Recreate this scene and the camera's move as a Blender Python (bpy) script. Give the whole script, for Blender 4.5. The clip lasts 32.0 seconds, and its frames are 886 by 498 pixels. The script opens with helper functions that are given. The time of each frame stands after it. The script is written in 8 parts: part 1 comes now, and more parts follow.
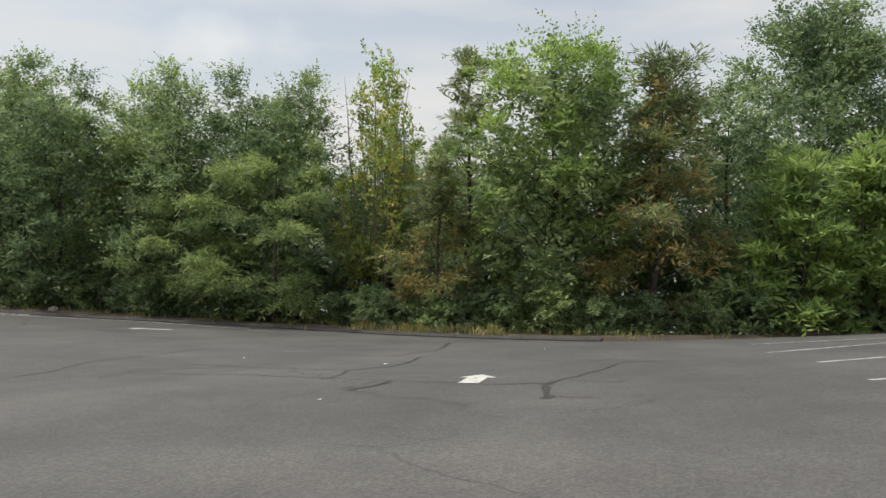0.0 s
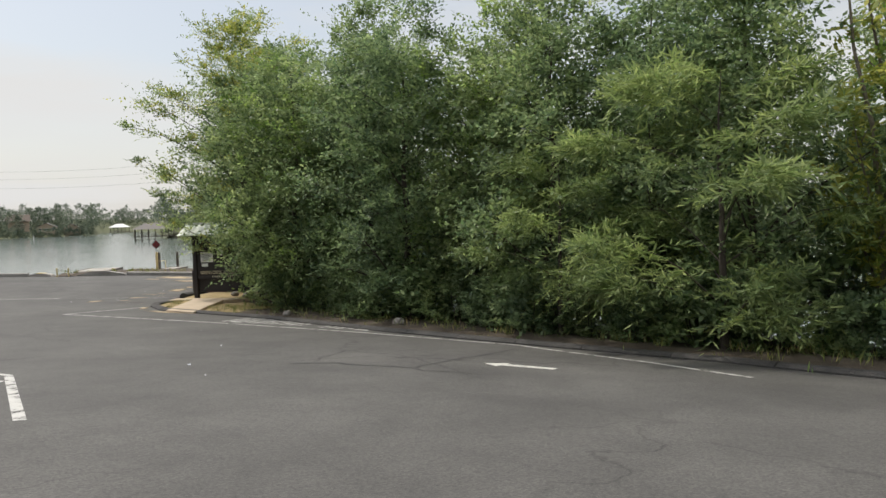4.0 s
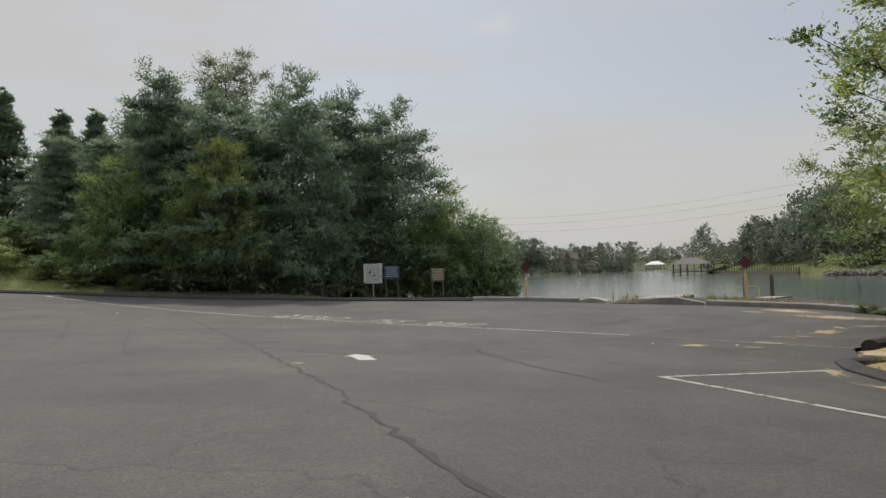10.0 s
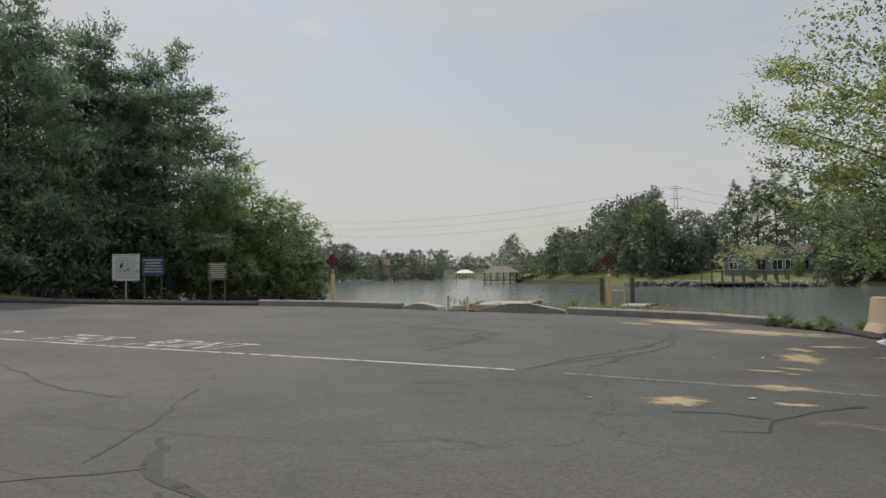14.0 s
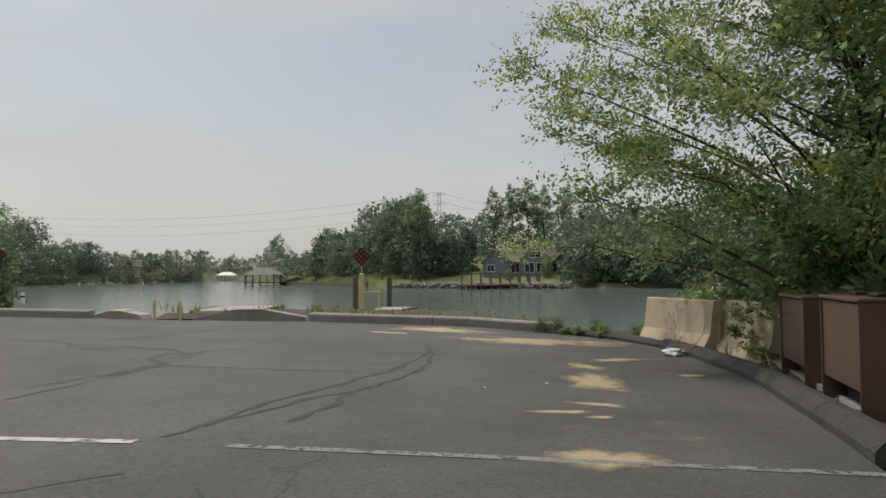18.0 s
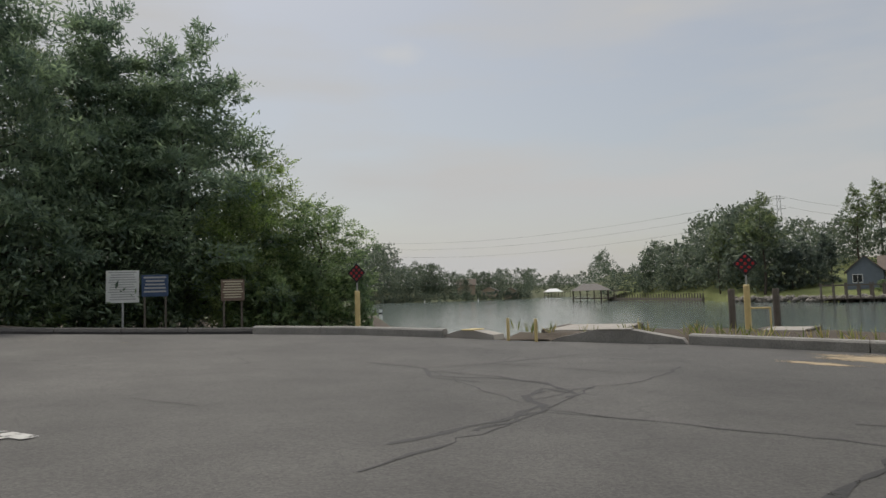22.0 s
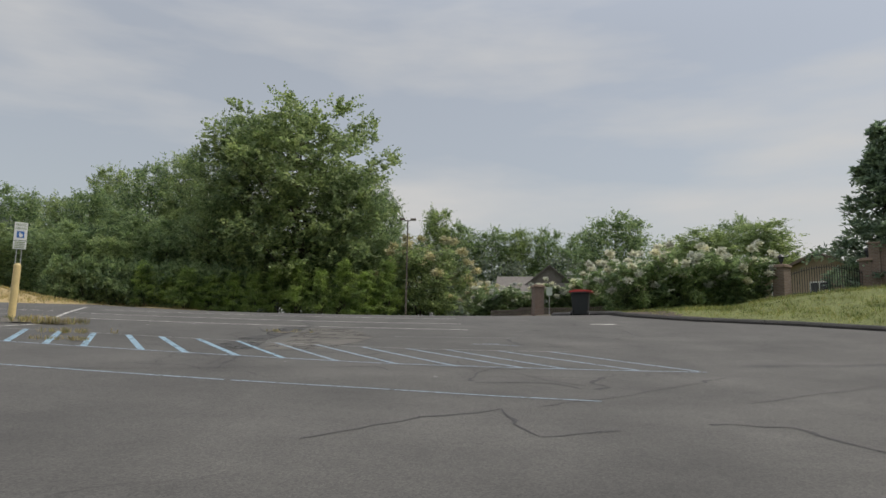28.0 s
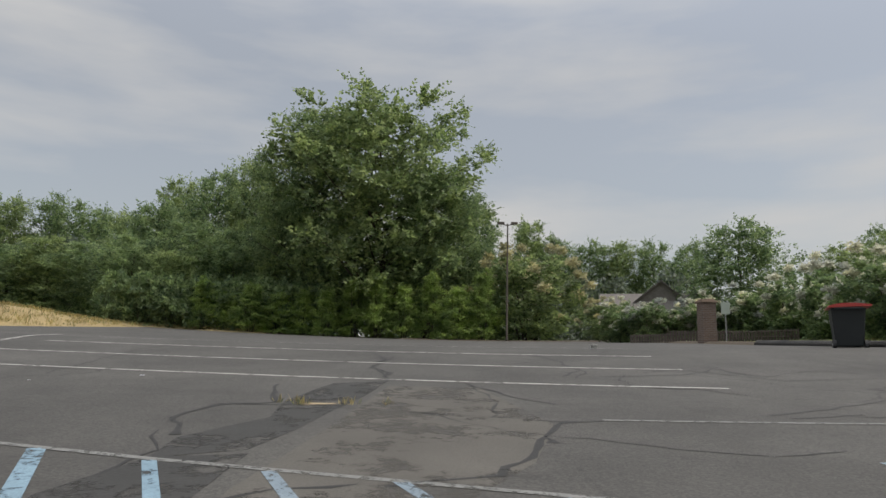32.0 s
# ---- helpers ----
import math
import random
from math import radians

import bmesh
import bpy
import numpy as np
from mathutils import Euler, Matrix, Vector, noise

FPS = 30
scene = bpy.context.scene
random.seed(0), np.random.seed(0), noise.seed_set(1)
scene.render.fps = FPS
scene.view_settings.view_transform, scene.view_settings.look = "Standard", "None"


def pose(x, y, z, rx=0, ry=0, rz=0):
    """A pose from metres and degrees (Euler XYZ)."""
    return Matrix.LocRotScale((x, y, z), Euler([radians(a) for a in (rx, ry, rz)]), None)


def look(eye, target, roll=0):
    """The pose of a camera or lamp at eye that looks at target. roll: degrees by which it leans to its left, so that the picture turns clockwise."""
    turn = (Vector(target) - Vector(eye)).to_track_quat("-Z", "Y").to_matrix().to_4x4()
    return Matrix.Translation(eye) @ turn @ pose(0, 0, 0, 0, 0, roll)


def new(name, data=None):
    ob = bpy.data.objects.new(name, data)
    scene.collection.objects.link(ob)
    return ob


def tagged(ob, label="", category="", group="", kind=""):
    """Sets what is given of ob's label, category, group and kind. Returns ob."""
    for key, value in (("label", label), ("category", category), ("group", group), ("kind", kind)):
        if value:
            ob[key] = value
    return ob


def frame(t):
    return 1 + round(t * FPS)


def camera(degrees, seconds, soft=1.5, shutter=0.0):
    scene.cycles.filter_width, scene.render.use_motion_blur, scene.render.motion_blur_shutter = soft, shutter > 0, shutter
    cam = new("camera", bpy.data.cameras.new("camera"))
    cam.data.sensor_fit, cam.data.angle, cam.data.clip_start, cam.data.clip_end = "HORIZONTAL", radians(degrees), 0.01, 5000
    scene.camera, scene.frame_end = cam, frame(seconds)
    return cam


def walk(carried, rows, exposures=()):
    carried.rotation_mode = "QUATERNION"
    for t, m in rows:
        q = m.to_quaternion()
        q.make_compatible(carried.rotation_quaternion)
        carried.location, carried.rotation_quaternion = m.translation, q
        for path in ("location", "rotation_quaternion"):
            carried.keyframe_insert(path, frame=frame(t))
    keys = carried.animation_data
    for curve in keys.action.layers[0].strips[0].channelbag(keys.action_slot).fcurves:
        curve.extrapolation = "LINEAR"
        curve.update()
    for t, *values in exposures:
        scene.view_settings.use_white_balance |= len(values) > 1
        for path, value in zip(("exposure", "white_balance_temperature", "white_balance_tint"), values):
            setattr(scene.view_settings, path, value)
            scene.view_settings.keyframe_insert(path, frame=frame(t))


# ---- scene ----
cam = camera(63.2, 32.0)
PATH = [
    (0, (6.298, -3.395, 3.048), (6.041, -1.413, 2.965), 2.1),
    (0.5, (5.874, -2.017, 2.866), (5.524, -0.049, 2.778), 1.8),
    (1, (5.382, -0.742, 2.705), (4.931, 1.205, 2.613), 1.3),
    (1.5, (4.849, 0.473, 2.551), (4.285, 2.39, 2.46), 0.8),
    (2, (4.22, 1.664, 2.381), (3.543, 3.544, 2.296), 0.4),
    (2.5, (3.516, 2.77, 2.209), (2.722, 4.604, 2.133), 0.2),
    (3, (2.753, 3.842, 2.243), (1.836, 5.617, 2.149), -0.6),
    (3.5, (1.878, 4.887, 2.22), (0.838, 6.592, 2.114), -1.5),
    (5.5, (-0.868, 8.78, 1.333), (-2.422, 10.039, 1.322), -1.3),
    (6, (-2.211, 9.515, 1.225), (-3.854, 10.657, 1.235), -1.4),
    (6.5, (-3.584, 10.07, 1.163), (-5.3, 11.096, 1.191), -1.6),
    (7, (-5.001, 10.549, 1.122), (-6.779, 11.462, 1.165), -1.8),
    (7.5, (-6.418, 10.955, 1.053), (-8.248, 11.761, 1.106), -1.9),
    (8, (-7.818, 11.278, 0.991), (-9.688, 11.984, 1.052), -2.1),
    (8.5, (-9.294, 11.577, 0.928), (-11.197, 12.189, 0.993), -2.2),
    (9, (-10.82, 11.851, 0.84), (-12.745, 12.39, 0.907), -2.2),
    (9.5, (-12.216, 12.053, 0.83), (-14.154, 12.546, 0.893), -2.2),
    (10, (-13.639, 12.333, 0.76), (-15.58, 12.808, 0.825), -2.1),
    (10.5, (-14.934, 12.634, 0.693), (-16.874, 13.117, 0.757), -2.0),
    (11, (-16.216, 12.978, 0.637), (-18.148, 13.491, 0.698), -1.8),
    (11.5, (-17.364, 13.332, 0.568), (-19.283, 13.892, 0.629), -1.6),
    (12, (-18.445, 13.694, 0.525), (-20.347, 14.31, 0.584), -1.2),
    (12.5, (-19.414, 14.086, 0.489), (-21.292, 14.771, 0.551), -1.2),
    (13, (-20.312, 14.535, 0.464), (-22.161, 15.296, 0.527), -1.3),
    (13.5, (-21.204, 15.056, 0.419), (-23.01, 15.911, 0.483), -1.3),
    (14, (-21.922, 15.556, 0.326), (-23.677, 16.513, 0.396), -0.9),
    (14.5, (-22.518, 16.047, 0.345), (-24.213, 17.107, 0.407), -1.3),
    (15, (-23.073, 16.601, 0.286), (-24.706, 17.754, 0.355), -1.6),
    (15.5, (-23.449, 17.067, 0.29), (-25.024, 18.299, 0.355), -1.3),
    (17.5, (-24.676, 18.542, 0.204), (-26.068, 19.976, 0.271), -0.8),
    (18, (-24.865, 18.742, 0.187), (-26.232, 20.201, 0.255), -0.8),
    (18.5, (-24.965, 18.906, 0.185), (-26.322, 20.373, 0.252), -0.8),
    (19, (-25.079, 18.981, 0.173), (-26.428, 20.456, 0.243), -0.7),
    (19.5, (-25.173, 19.138, 0.164), (-26.534, 20.602, 0.235), -0.8),
    (20, (-25.43, 19.29, 0.164), (-26.82, 20.726, 0.236), -0.9),
    (20.5, (-25.837, 19.498, 0.154), (-27.299, 20.861, 0.235), -1.0),
    (21, (-26.413, 19.627, 0.168), (-27.989, 20.855, 0.262), -1.1),
    (21.5, (-27.126, 19.7, 0.158), (-28.843, 20.719, 0.269), -1.4),
    (22, (-28.008, 19.706, 0.155), (-29.863, 20.442, 0.286), -1.7),
    (22.5, (-28.865, 19.491, 0.138), (-30.82, 19.882, 0.289), -1.7),
    (23, (-29.622, 19.022, 0.208), (-31.615, 19.026, 0.378), -1.9),
    (23.5, (-30.321, 18.301, 0.283), (-32.272, 17.908, 0.475), -1.9),
    (24, (-31.001, 17.248, 0.391), (-32.838, 16.487, 0.601), -1.8),
    (24.5, (-31.619, 16.069, 0.476), (-33.278, 14.975, 0.702), -1.4),
    (25, (-32.111, 14.823, 0.534), (-33.55, 13.454, 0.775), -0.9),
    (25.5, (-32.558, 13.419, 0.602), (-33.761, 11.841, 0.855), -0.3),
    (26, (-32.88, 11.938, 0.686), (-33.849, 10.207, 0.944), 0.2),
    (26.5, (-33.047, 10.469, 0.758), (-33.796, 8.633, 1.017), 0.6),
    (28.5, (-33.36, 4.878, 1.217), (-33.304, 2.898, 1.492), 1.2),
    (29, (-33.093, 3.452, 1.301), (-32.908, 1.48, 1.578), 1.5),
    (29.5, (-32.746, 2.089, 1.384), (-32.489, 0.125, 1.666), 1.8),
    (30, (-32.472, 0.682, 1.471), (-32.195, -1.277, 1.761), 1.8),
    (30.5, (-32.272, -0.794, 1.595), (-32.014, -2.754, 1.896), 1.7),
    (31, (-32.131, -2.329, 1.687), (-31.92, -4.293, 1.999), 1.5),
    (31.5, (-32.029, -3.846, 1.769), (-31.868, -5.814, 2.087), 1.6),
    (32, (-31.99, -5.408, 1.89), (-31.877, -7.379, 2.215), 1.3),
]
walk(cam, [(t, look(eye, target, roll)) for t, eye, target, roll in PATH],
     [(0, 0.42), (3, 0.42), (6, 0.25), (7, 0.08), (9, -0.05), (12, -0.08), (20, -0.05), (22, -0.18), (24, 0.14), (26, 0.04), (29, 0.02), (32, -0.02)])

# ---- sky and sun ----
SUN_TO = Vector((-0.99, -0.02, 1.35)).normalized()
world = bpy.data.worlds.new("sky")
scene.world = world
world.use_nodes = True
wn, wl = world.node_tree.nodes, world.node_tree.links
sky = wn.new("ShaderNodeTexSky")
sky.sky_type, sky.sun_disc = "NISHITA", False
sky.sun_elevation = math.asin(SUN_TO.z)
sky.sun_rotation = math.atan2(SUN_TO.x, SUN_TO.y)
sky.air_density, sky.dust_density, sky.ozone_density = 1.2, 2.2, 1.2
wtc = wn.new("ShaderNodeTexCoord")
wmap = wn.new("ShaderNodeMapping")
wmap.inputs["Scale"].default_value = (1.0, 1.0, 4.4)
wnoise = wn.new("ShaderNodeTexNoise")
wnoise.inputs["Scale"].default_value, wnoise.inputs["Detail"].default_value = 1.9, 7.0
wramp = wn.new("ShaderNodeValToRGB")
wramp.color_ramp.elements[0].position, wramp.color_ramp.elements[0].color = 0.41, (0.5, 0.5, 0.5, 1)
wramp.color_ramp.elements[1].position, wramp.color_ramp.elements[1].color = 0.63, (0.97, 0.97, 0.97, 1)
wmix = wn.new("ShaderNodeMixRGB")
wmix.inputs[2].default_value = (6.0, 5.95, 5.88, 1)
wl.new(wtc.outputs["Generated"], wmap.inputs[0])
wl.new(wmap.outputs[0], wnoise.inputs["Vector"])
wl.new(wnoise.outputs[0], wramp.inputs[0])
wl.new(wramp.outputs[0], wmix.inputs[0])
wl.new(sky.outputs[0], wmix.inputs[1])
# two small heaped clouds
last = wmix.outputs[0]
for way, size in (((-0.405, 0.888, 0.216), 0.1), ((-0.903, 0.291, 0.325), 0.045)):
    geo = wn.new("ShaderNodeVectorMath")
    geo.operation = "SUBTRACT"
    geo.inputs[1].default_value = way
    wl.new(wtc.outputs["Generated"], geo.inputs[0])
    flat = wn.new("ShaderNodeVectorMath")
    flat.operation = "MULTIPLY"
    flat.inputs[1].default_value = (0.8 / size, 0.8 / size, 2.2 / size)
    wl.new(geo.outputs[0], flat.inputs[0])
    far = wn.new("ShaderNodeVectorMath")
    far.operation = "LENGTH"
    wl.new(flat.outputs[0], far.inputs[0])
    puff = wn.new("ShaderNodeTexNoise")
    puff.inputs["Scale"].default_value, puff.inputs["Detail"].default_value = 14.0, 6.0
    wl.new(wtc.outputs["Generated"], puff.inputs["Vector"])
    edge = wn.new("ShaderNodeMath")
    edge.operation = "MULTIPLY_ADD"
    edge.inputs[1].default_value = 1.6
    wl.new(puff.outputs[0], edge.inputs[0])
    wl.new(far.outputs["Value"], edge.inputs[2])
    fade = wn.new("ShaderNodeValToRGB")
    fade.color_ramp.elements[0].position, fade.color_ramp.elements[0].color = 0.5, (0.6, 0.6, 0.6, 1)
    fade.color_ramp.elements[1].position, fade.color_ramp.elements[1].color = 1.0, (0, 0, 0, 1)
    half = wn.new("ShaderNodeMath")
    half.operation = "MULTIPLY"
    half.inputs[1].default_value = 0.6
    wl.new(edge.outputs[0], half.inputs[0])
    wl.new(half.outputs[0], fade.inputs[0])
    over = wn.new("ShaderNodeMixRGB")
    over.inputs[2].default_value = (6.9, 6.85, 6.7, 1)
    wl.new(fade.outputs[0], over.inputs[0])
    wl.new(last, over.inputs[1])
    last = over.outputs[0]
# added fill light: the unseen upper sky is brightened to lift shaded foliage
rise = wn.new("ShaderNodeSeparateXYZ")
wl.new(wtc.outputs["Generated"], rise.inputs[0])
top_fill = wn.new("ShaderNodeMapRange")
top_fill.interpolation_type = "SMOOTHSTEP"
top_fill.inputs["From Min"].default_value, top_fill.inputs["From Max"].default_value = 0.36, 0.95
top_fill.inputs["To Min"].default_value, top_fill.inputs["To Max"].default_value = 1.0, 2.3
wl.new(rise.outputs["Z"], top_fill.inputs["Value"])
high = wn.new("ShaderNodeVectorMath")
high.operation = "SCALE"
wl.new(last, high.inputs[0])
wl.new(top_fill.outputs[0], high.inputs["Scale"])
wl.new(high.outputs[0], wn["Background"].inputs[0])
wn["Background"].inputs[1].default_value = 0.098
sun = new("sun", bpy.data.lights.new("sun", "SUN"))
sun.data.energy, sun.data.angle, sun.data.color = 2.1, radians(1.5), (1.0, 0.94, 0.84)
sun.matrix_world = look(SUN_TO * 60, (0, 0, 0))
scene.view_settings.exposure = 0.0

# ---- materials ----


def mat(name, col, rough=0.8, var=0.25, scale=4.0, fine=60.0, bump=0.15, metal=0.0, dist=0.01, tint=None):
    """A surface with two scales of variation and a fine relief."""
    m = bpy.data.materials.new(name)
    m.use_nodes = True
    n, l = m.node_tree.nodes, m.node_tree.links
    p = n["Principled BSDF"]
    tc = n.new("ShaderNodeNewGeometry")
    a, b = n.new("ShaderNodeTexNoise"), n.new("ShaderNodeTexNoise")
    a.inputs["Scale"].default_value, a.inputs["Detail"].default_value = scale, 4
    b.inputs["Scale"].default_value, b.inputs["Detail"].default_value = fine, 3
    l.new(tc.outputs["Position"], a.inputs["Vector"])
    l.new(tc.outputs["Position"], b.inputs["Vector"])
    mx = n.new("ShaderNodeMixRGB")
    t = tint or tuple(min(1, c * (1 + var * 1.3)) for c in col)
    mx.inputs[1].default_value, mx.inputs[2].default_value = (*[c * (1 - var) for c in col], 1), (*t, 1)
    l.new(a.outputs[0], mx.inputs[0])
    m2 = n.new("ShaderNodeMixRGB")
    m2.blend_type = "MULTIPLY"
    m2.inputs[0].default_value = min(1.0, var * 1.6)
    l.new(mx.outputs[0], m2.inputs[1])
    rp = n.new("ShaderNodeValToRGB")
    rp.color_ramp.elements[0].position, rp.color_ramp.elements[1].position = 0.3, 0.65
    rp.color_ramp.elements[0].color = (0.45, 0.45, 0.45, 1)
    l.new(b.outputs[0], rp.inputs[0])
    l.new(rp.outputs[0], m2.inputs[2])
    l.new(m2.outputs[0], p.inputs["Base Color"])
    p.inputs["Roughness"].default_value, p.inputs["Metallic"].default_value = rough, metal
    if bump:
        bp = n.new("ShaderNodeBump")
        bp.inputs["Strength"].default_value, bp.inputs["Distance"].default_value = bump, dist
        l.new(b.outputs[0], bp.inputs["Height"])
        l.new(bp.outputs[0], p.inputs["Normal"])
    return m


def leaf_mat(name, a, b, c, thru=0.35):
    """Leaves: three shades by leaf and by clump, with light passing through."""
    m = bpy.data.materials.new(name)
    m.use_nodes = True
    n, l = m.node_tree.nodes, m.node_tree.links
    p, out = n["Principled BSDF"], n["Material Output"]
    g = n.new("ShaderNodeNewGeometry")
    r = n.new("ShaderNodeValToRGB")
    r.color_ramp.elements[0].color, r.color_ramp.elements[1].color = (*a, 1), (*b, 1)
    r.color_ramp.elements.new(0.93).color = (*c, 1)
    r.color_ramp.elements[1].position = 0.8
    l.new(g.outputs["Random Per Island"], r.inputs[0])
    ns = n.new("ShaderNodeTexNoise")
    ns.inputs["Scale"].default_value, ns.inputs["Detail"].default_value = 0.8, 3
    l.new(g.outputs["Position"], ns.inputs["Vector"])
    rr = n.new("ShaderNodeValToRGB")
    rr.color_ramp.elements[0].position, rr.color_ramp.elements[1].position = 0.35, 0.68
    rr.color_ramp.elements[0].color = (0.55, 0.6, 0.6, 1)
    rr.color_ramp.elements[1].color = (1.16, 1.14, 0.92, 1)
    l.new(ns.outputs[0], rr.inputs[0])
    mu = n.new("ShaderNodeMixRGB")
    mu.blend_type, mu.inputs[0].default_value = "MULTIPLY", 1.0
    l.new(r.outputs[0], mu.inputs[1])
    l.new(rr.outputs[0], mu.inputs[2])
    l.new(mu.outputs[0], p.inputs["Base Color"])
    p.inputs["Roughness"].default_value = 0.55
    tr, ms = n.new("ShaderNodeBsdfTranslucent"), n.new("ShaderNodeMixShader")
    l.new(mu.outputs[0], tr.inputs[0])
    ms.inputs[0].default_value = thru
    l.new(p.outputs[0], ms.inputs[1])
    l.new(tr.outputs[0], ms.inputs[2])
    l.new(ms.outputs[0], out.inputs[0])
    return m


def asphalt_mat():
    """Old asphalt: grey aggregate, paler and darker areas, and a web of fine cracks."""
    m = mat("asphalt", (0.082, 0.079, 0.075), 0.82, 0.32, 0.35, 90, 0.35, dist=0.006)
    n, l = m.node_tree.nodes, m.node_tree.links
    p = n["Principled BSDF"]
    src = p.inputs["Base Color"].links[0].from_socket
    g = n.new("ShaderNodeNewGeometry")
    wob = n.new("ShaderNodeTexNoise")
    wob.inputs["Scale"].default_value, wob.inputs["Detail"].default_value = 1.1, 5
    l.new(g.outputs["Position"], wob.inputs["Vector"])
    add = n.new("ShaderNodeVectorMath")
    add.operation = "MULTIPLY_ADD"
    add.inputs[1].default_value = (1.6, 1.6, 0)
    l.new(wob.outputs["Color"], add.inputs[0])
    l.new(g.outputs["Position"], add.inputs[2])
    v = n.new("ShaderNodeTexVoronoi")
    v.feature, v.inputs["Scale"].default_value = "DISTANCE_TO_EDGE", 0.23
    l.new(add.outputs[0], v.inputs["Vector"])
    r = n.new("ShaderNodeValToRGB")
    r.color_ramp.elements[0].position, r.color_ramp.elements[0].color = 0.0022, (0.45, 0.45, 0.45, 1)
    r.color_ramp.elements[1].position, r.color_ramp.elements[1].color = 0.0055, (1, 1, 1, 1)
    l.new(v.outputs["Distance"], r.inputs[0])
    mu = n.new("ShaderNodeMixRGB")
    mu.blend_type = "MULTIPLY"
    big = n.new("ShaderNodeTexNoise")
    big.inputs["Scale"].default_value, big.inputs["Detail"].default_value = 0.16, 2
    l.new(g.outputs["Position"], big.inputs["Vector"])
    br = n.new("ShaderNodeValToRGB")
    br.color_ramp.elements[0].position, br.color_ramp.elements[1].position = 0.42, 0.6
    l.new(big.outputs[0], br.inputs[0])
    l.new(br.outputs[0], mu.inputs[0])
    l.new(src, mu.inputs[1])
    l.new(r.outputs[0], mu.inputs[2])
    wide = n.new("ShaderNodeTexNoise")
    wide.inputs["Scale"].default_value, wide.inputs["Detail"].default_value, wide.inputs["Roughness"].default_value = 0.55, 7, 0.68
    l.new(g.outputs["Position"], wide.inputs["Vector"])
    wr = n.new("ShaderNodeValToRGB")
    wr.color_ramp.elements[0].position, wr.color_ramp.elements[0].color = 0.33, (0.66, 0.65, 0.64, 1)
    wr.color_ramp.elements[1].position, wr.color_ramp.elements[1].color = 0.66, (1.16, 1.15, 1.12, 1)
    l.new(wide.outputs[0], wr.inputs[0])
    m3 = n.new("ShaderNodeMixRGB")
    m3.blend_type, m3.inputs[0].default_value = "MULTIPLY", 0.85
    l.new(mu.outputs[0], m3.inputs[1])
    l.new(wr.outputs[0], m3.inputs[2])
    st = n.new("ShaderNodeTexVoronoi")
    st.inputs["Scale"].default_value = 55
    l.new(g.outputs["Position"], st.inputs["Vector"])
    sr = n.new("ShaderNodeValToRGB")
    sr.color_ramp.elements[0].position, sr.color_ramp.elements[0].color = 0.0, (0.6, 0.6, 0.6, 1)
    sr.color_ramp.elements[1].position, sr.color_ramp.elements[1].color = 1.0, (1.45, 1.43, 1.4, 1)
    l.new(st.outputs["Color"], sr.inputs[0])
    m4 = n.new("ShaderNodeMixRGB")
    m4.blend_type, m4.inputs[0].default_value = "MULTIPLY", 0.9
    l.new(m3.outputs[0], m4.inputs[1])
    l.new(sr.outputs[0], m4.inputs[2])
    l.new(m4.outputs[0], p.inputs["Base Color"])
    return m


def worn(m, keep=0.42, scale=9.0):
    """Rubs a paint or a dust layer through to what lies below it."""
    n, l = m.node_tree.nodes, m.node_tree.links
    p, out = n["Principled BSDF"], n["Material Output"]
    g = n.new("ShaderNodeNewGeometry")
    t = n.new("ShaderNodeTexNoise")
    t.inputs["Scale"].default_value, t.inputs["Detail"].default_value, t.inputs["Roughness"].default_value = scale, 6, 0.7
    l.new(g.outputs["Position"], t.inputs["Vector"])
    r = n.new("ShaderNodeValToRGB")
    r.color_ramp.elements[0].position, r.color_ramp.elements[1].position = keep - 0.08, keep + 0.05
    l.new(t.outputs[0], r.inputs[0])
    tr, ms = n.new("ShaderNodeBsdfTransparent"), n.new("ShaderNodeMixShader")
    l.new(r.outputs[0], ms.inputs[0])
    l.new(tr.outputs[0], ms.inputs[1])
    l.new(p.outputs[0], ms.inputs[2])
    l.new(ms.outputs[0], out.inputs[0])
    return m


def drifted(m):
    """Thins a dust layer out towards the rim of its patch, where grains lie in streaks."""
    n, l = m.node_tree.nodes, m.node_tree.links
    p, out = n["Principled BSDF"], n["Material Output"]
    at = n.new("ShaderNodeAttribute")
    at.attribute_name = "cover"
    g = n.new("ShaderNodeNewGeometry")
    t = n.new("ShaderNodeTexNoise")
    t.inputs["Scale"].default_value, t.inputs["Detail"].default_value, t.inputs["Roughness"].default_value = 2.6, 8, 0.72
    l.new(g.outputs["Position"], t.inputs["Vector"])
    ad = n.new("ShaderNodeMath")
    ad.operation = "ADD"
    l.new(at.outputs["Fac"], ad.inputs[0])
    l.new(t.outputs[0], ad.inputs[1])
    r = n.new("ShaderNodeValToRGB")
    r.color_ramp.elements[0].position, r.color_ramp.elements[1].position = 0.66, 1.0
    r.color_ramp.elements[1].color = (0.92, 0.92, 0.92, 1)
    l.new(ad.outputs[0], r.inputs[0])
    tr, ms = n.new("ShaderNodeBsdfTransparent"), n.new("ShaderNodeMixShader")
    l.new(r.outputs[0], ms.inputs[0])
    l.new(tr.outputs[0], ms.inputs[1])
    l.new(p.outputs[0], ms.inputs[2])
    l.new(ms.outputs[0], out.inputs[0])
    return m


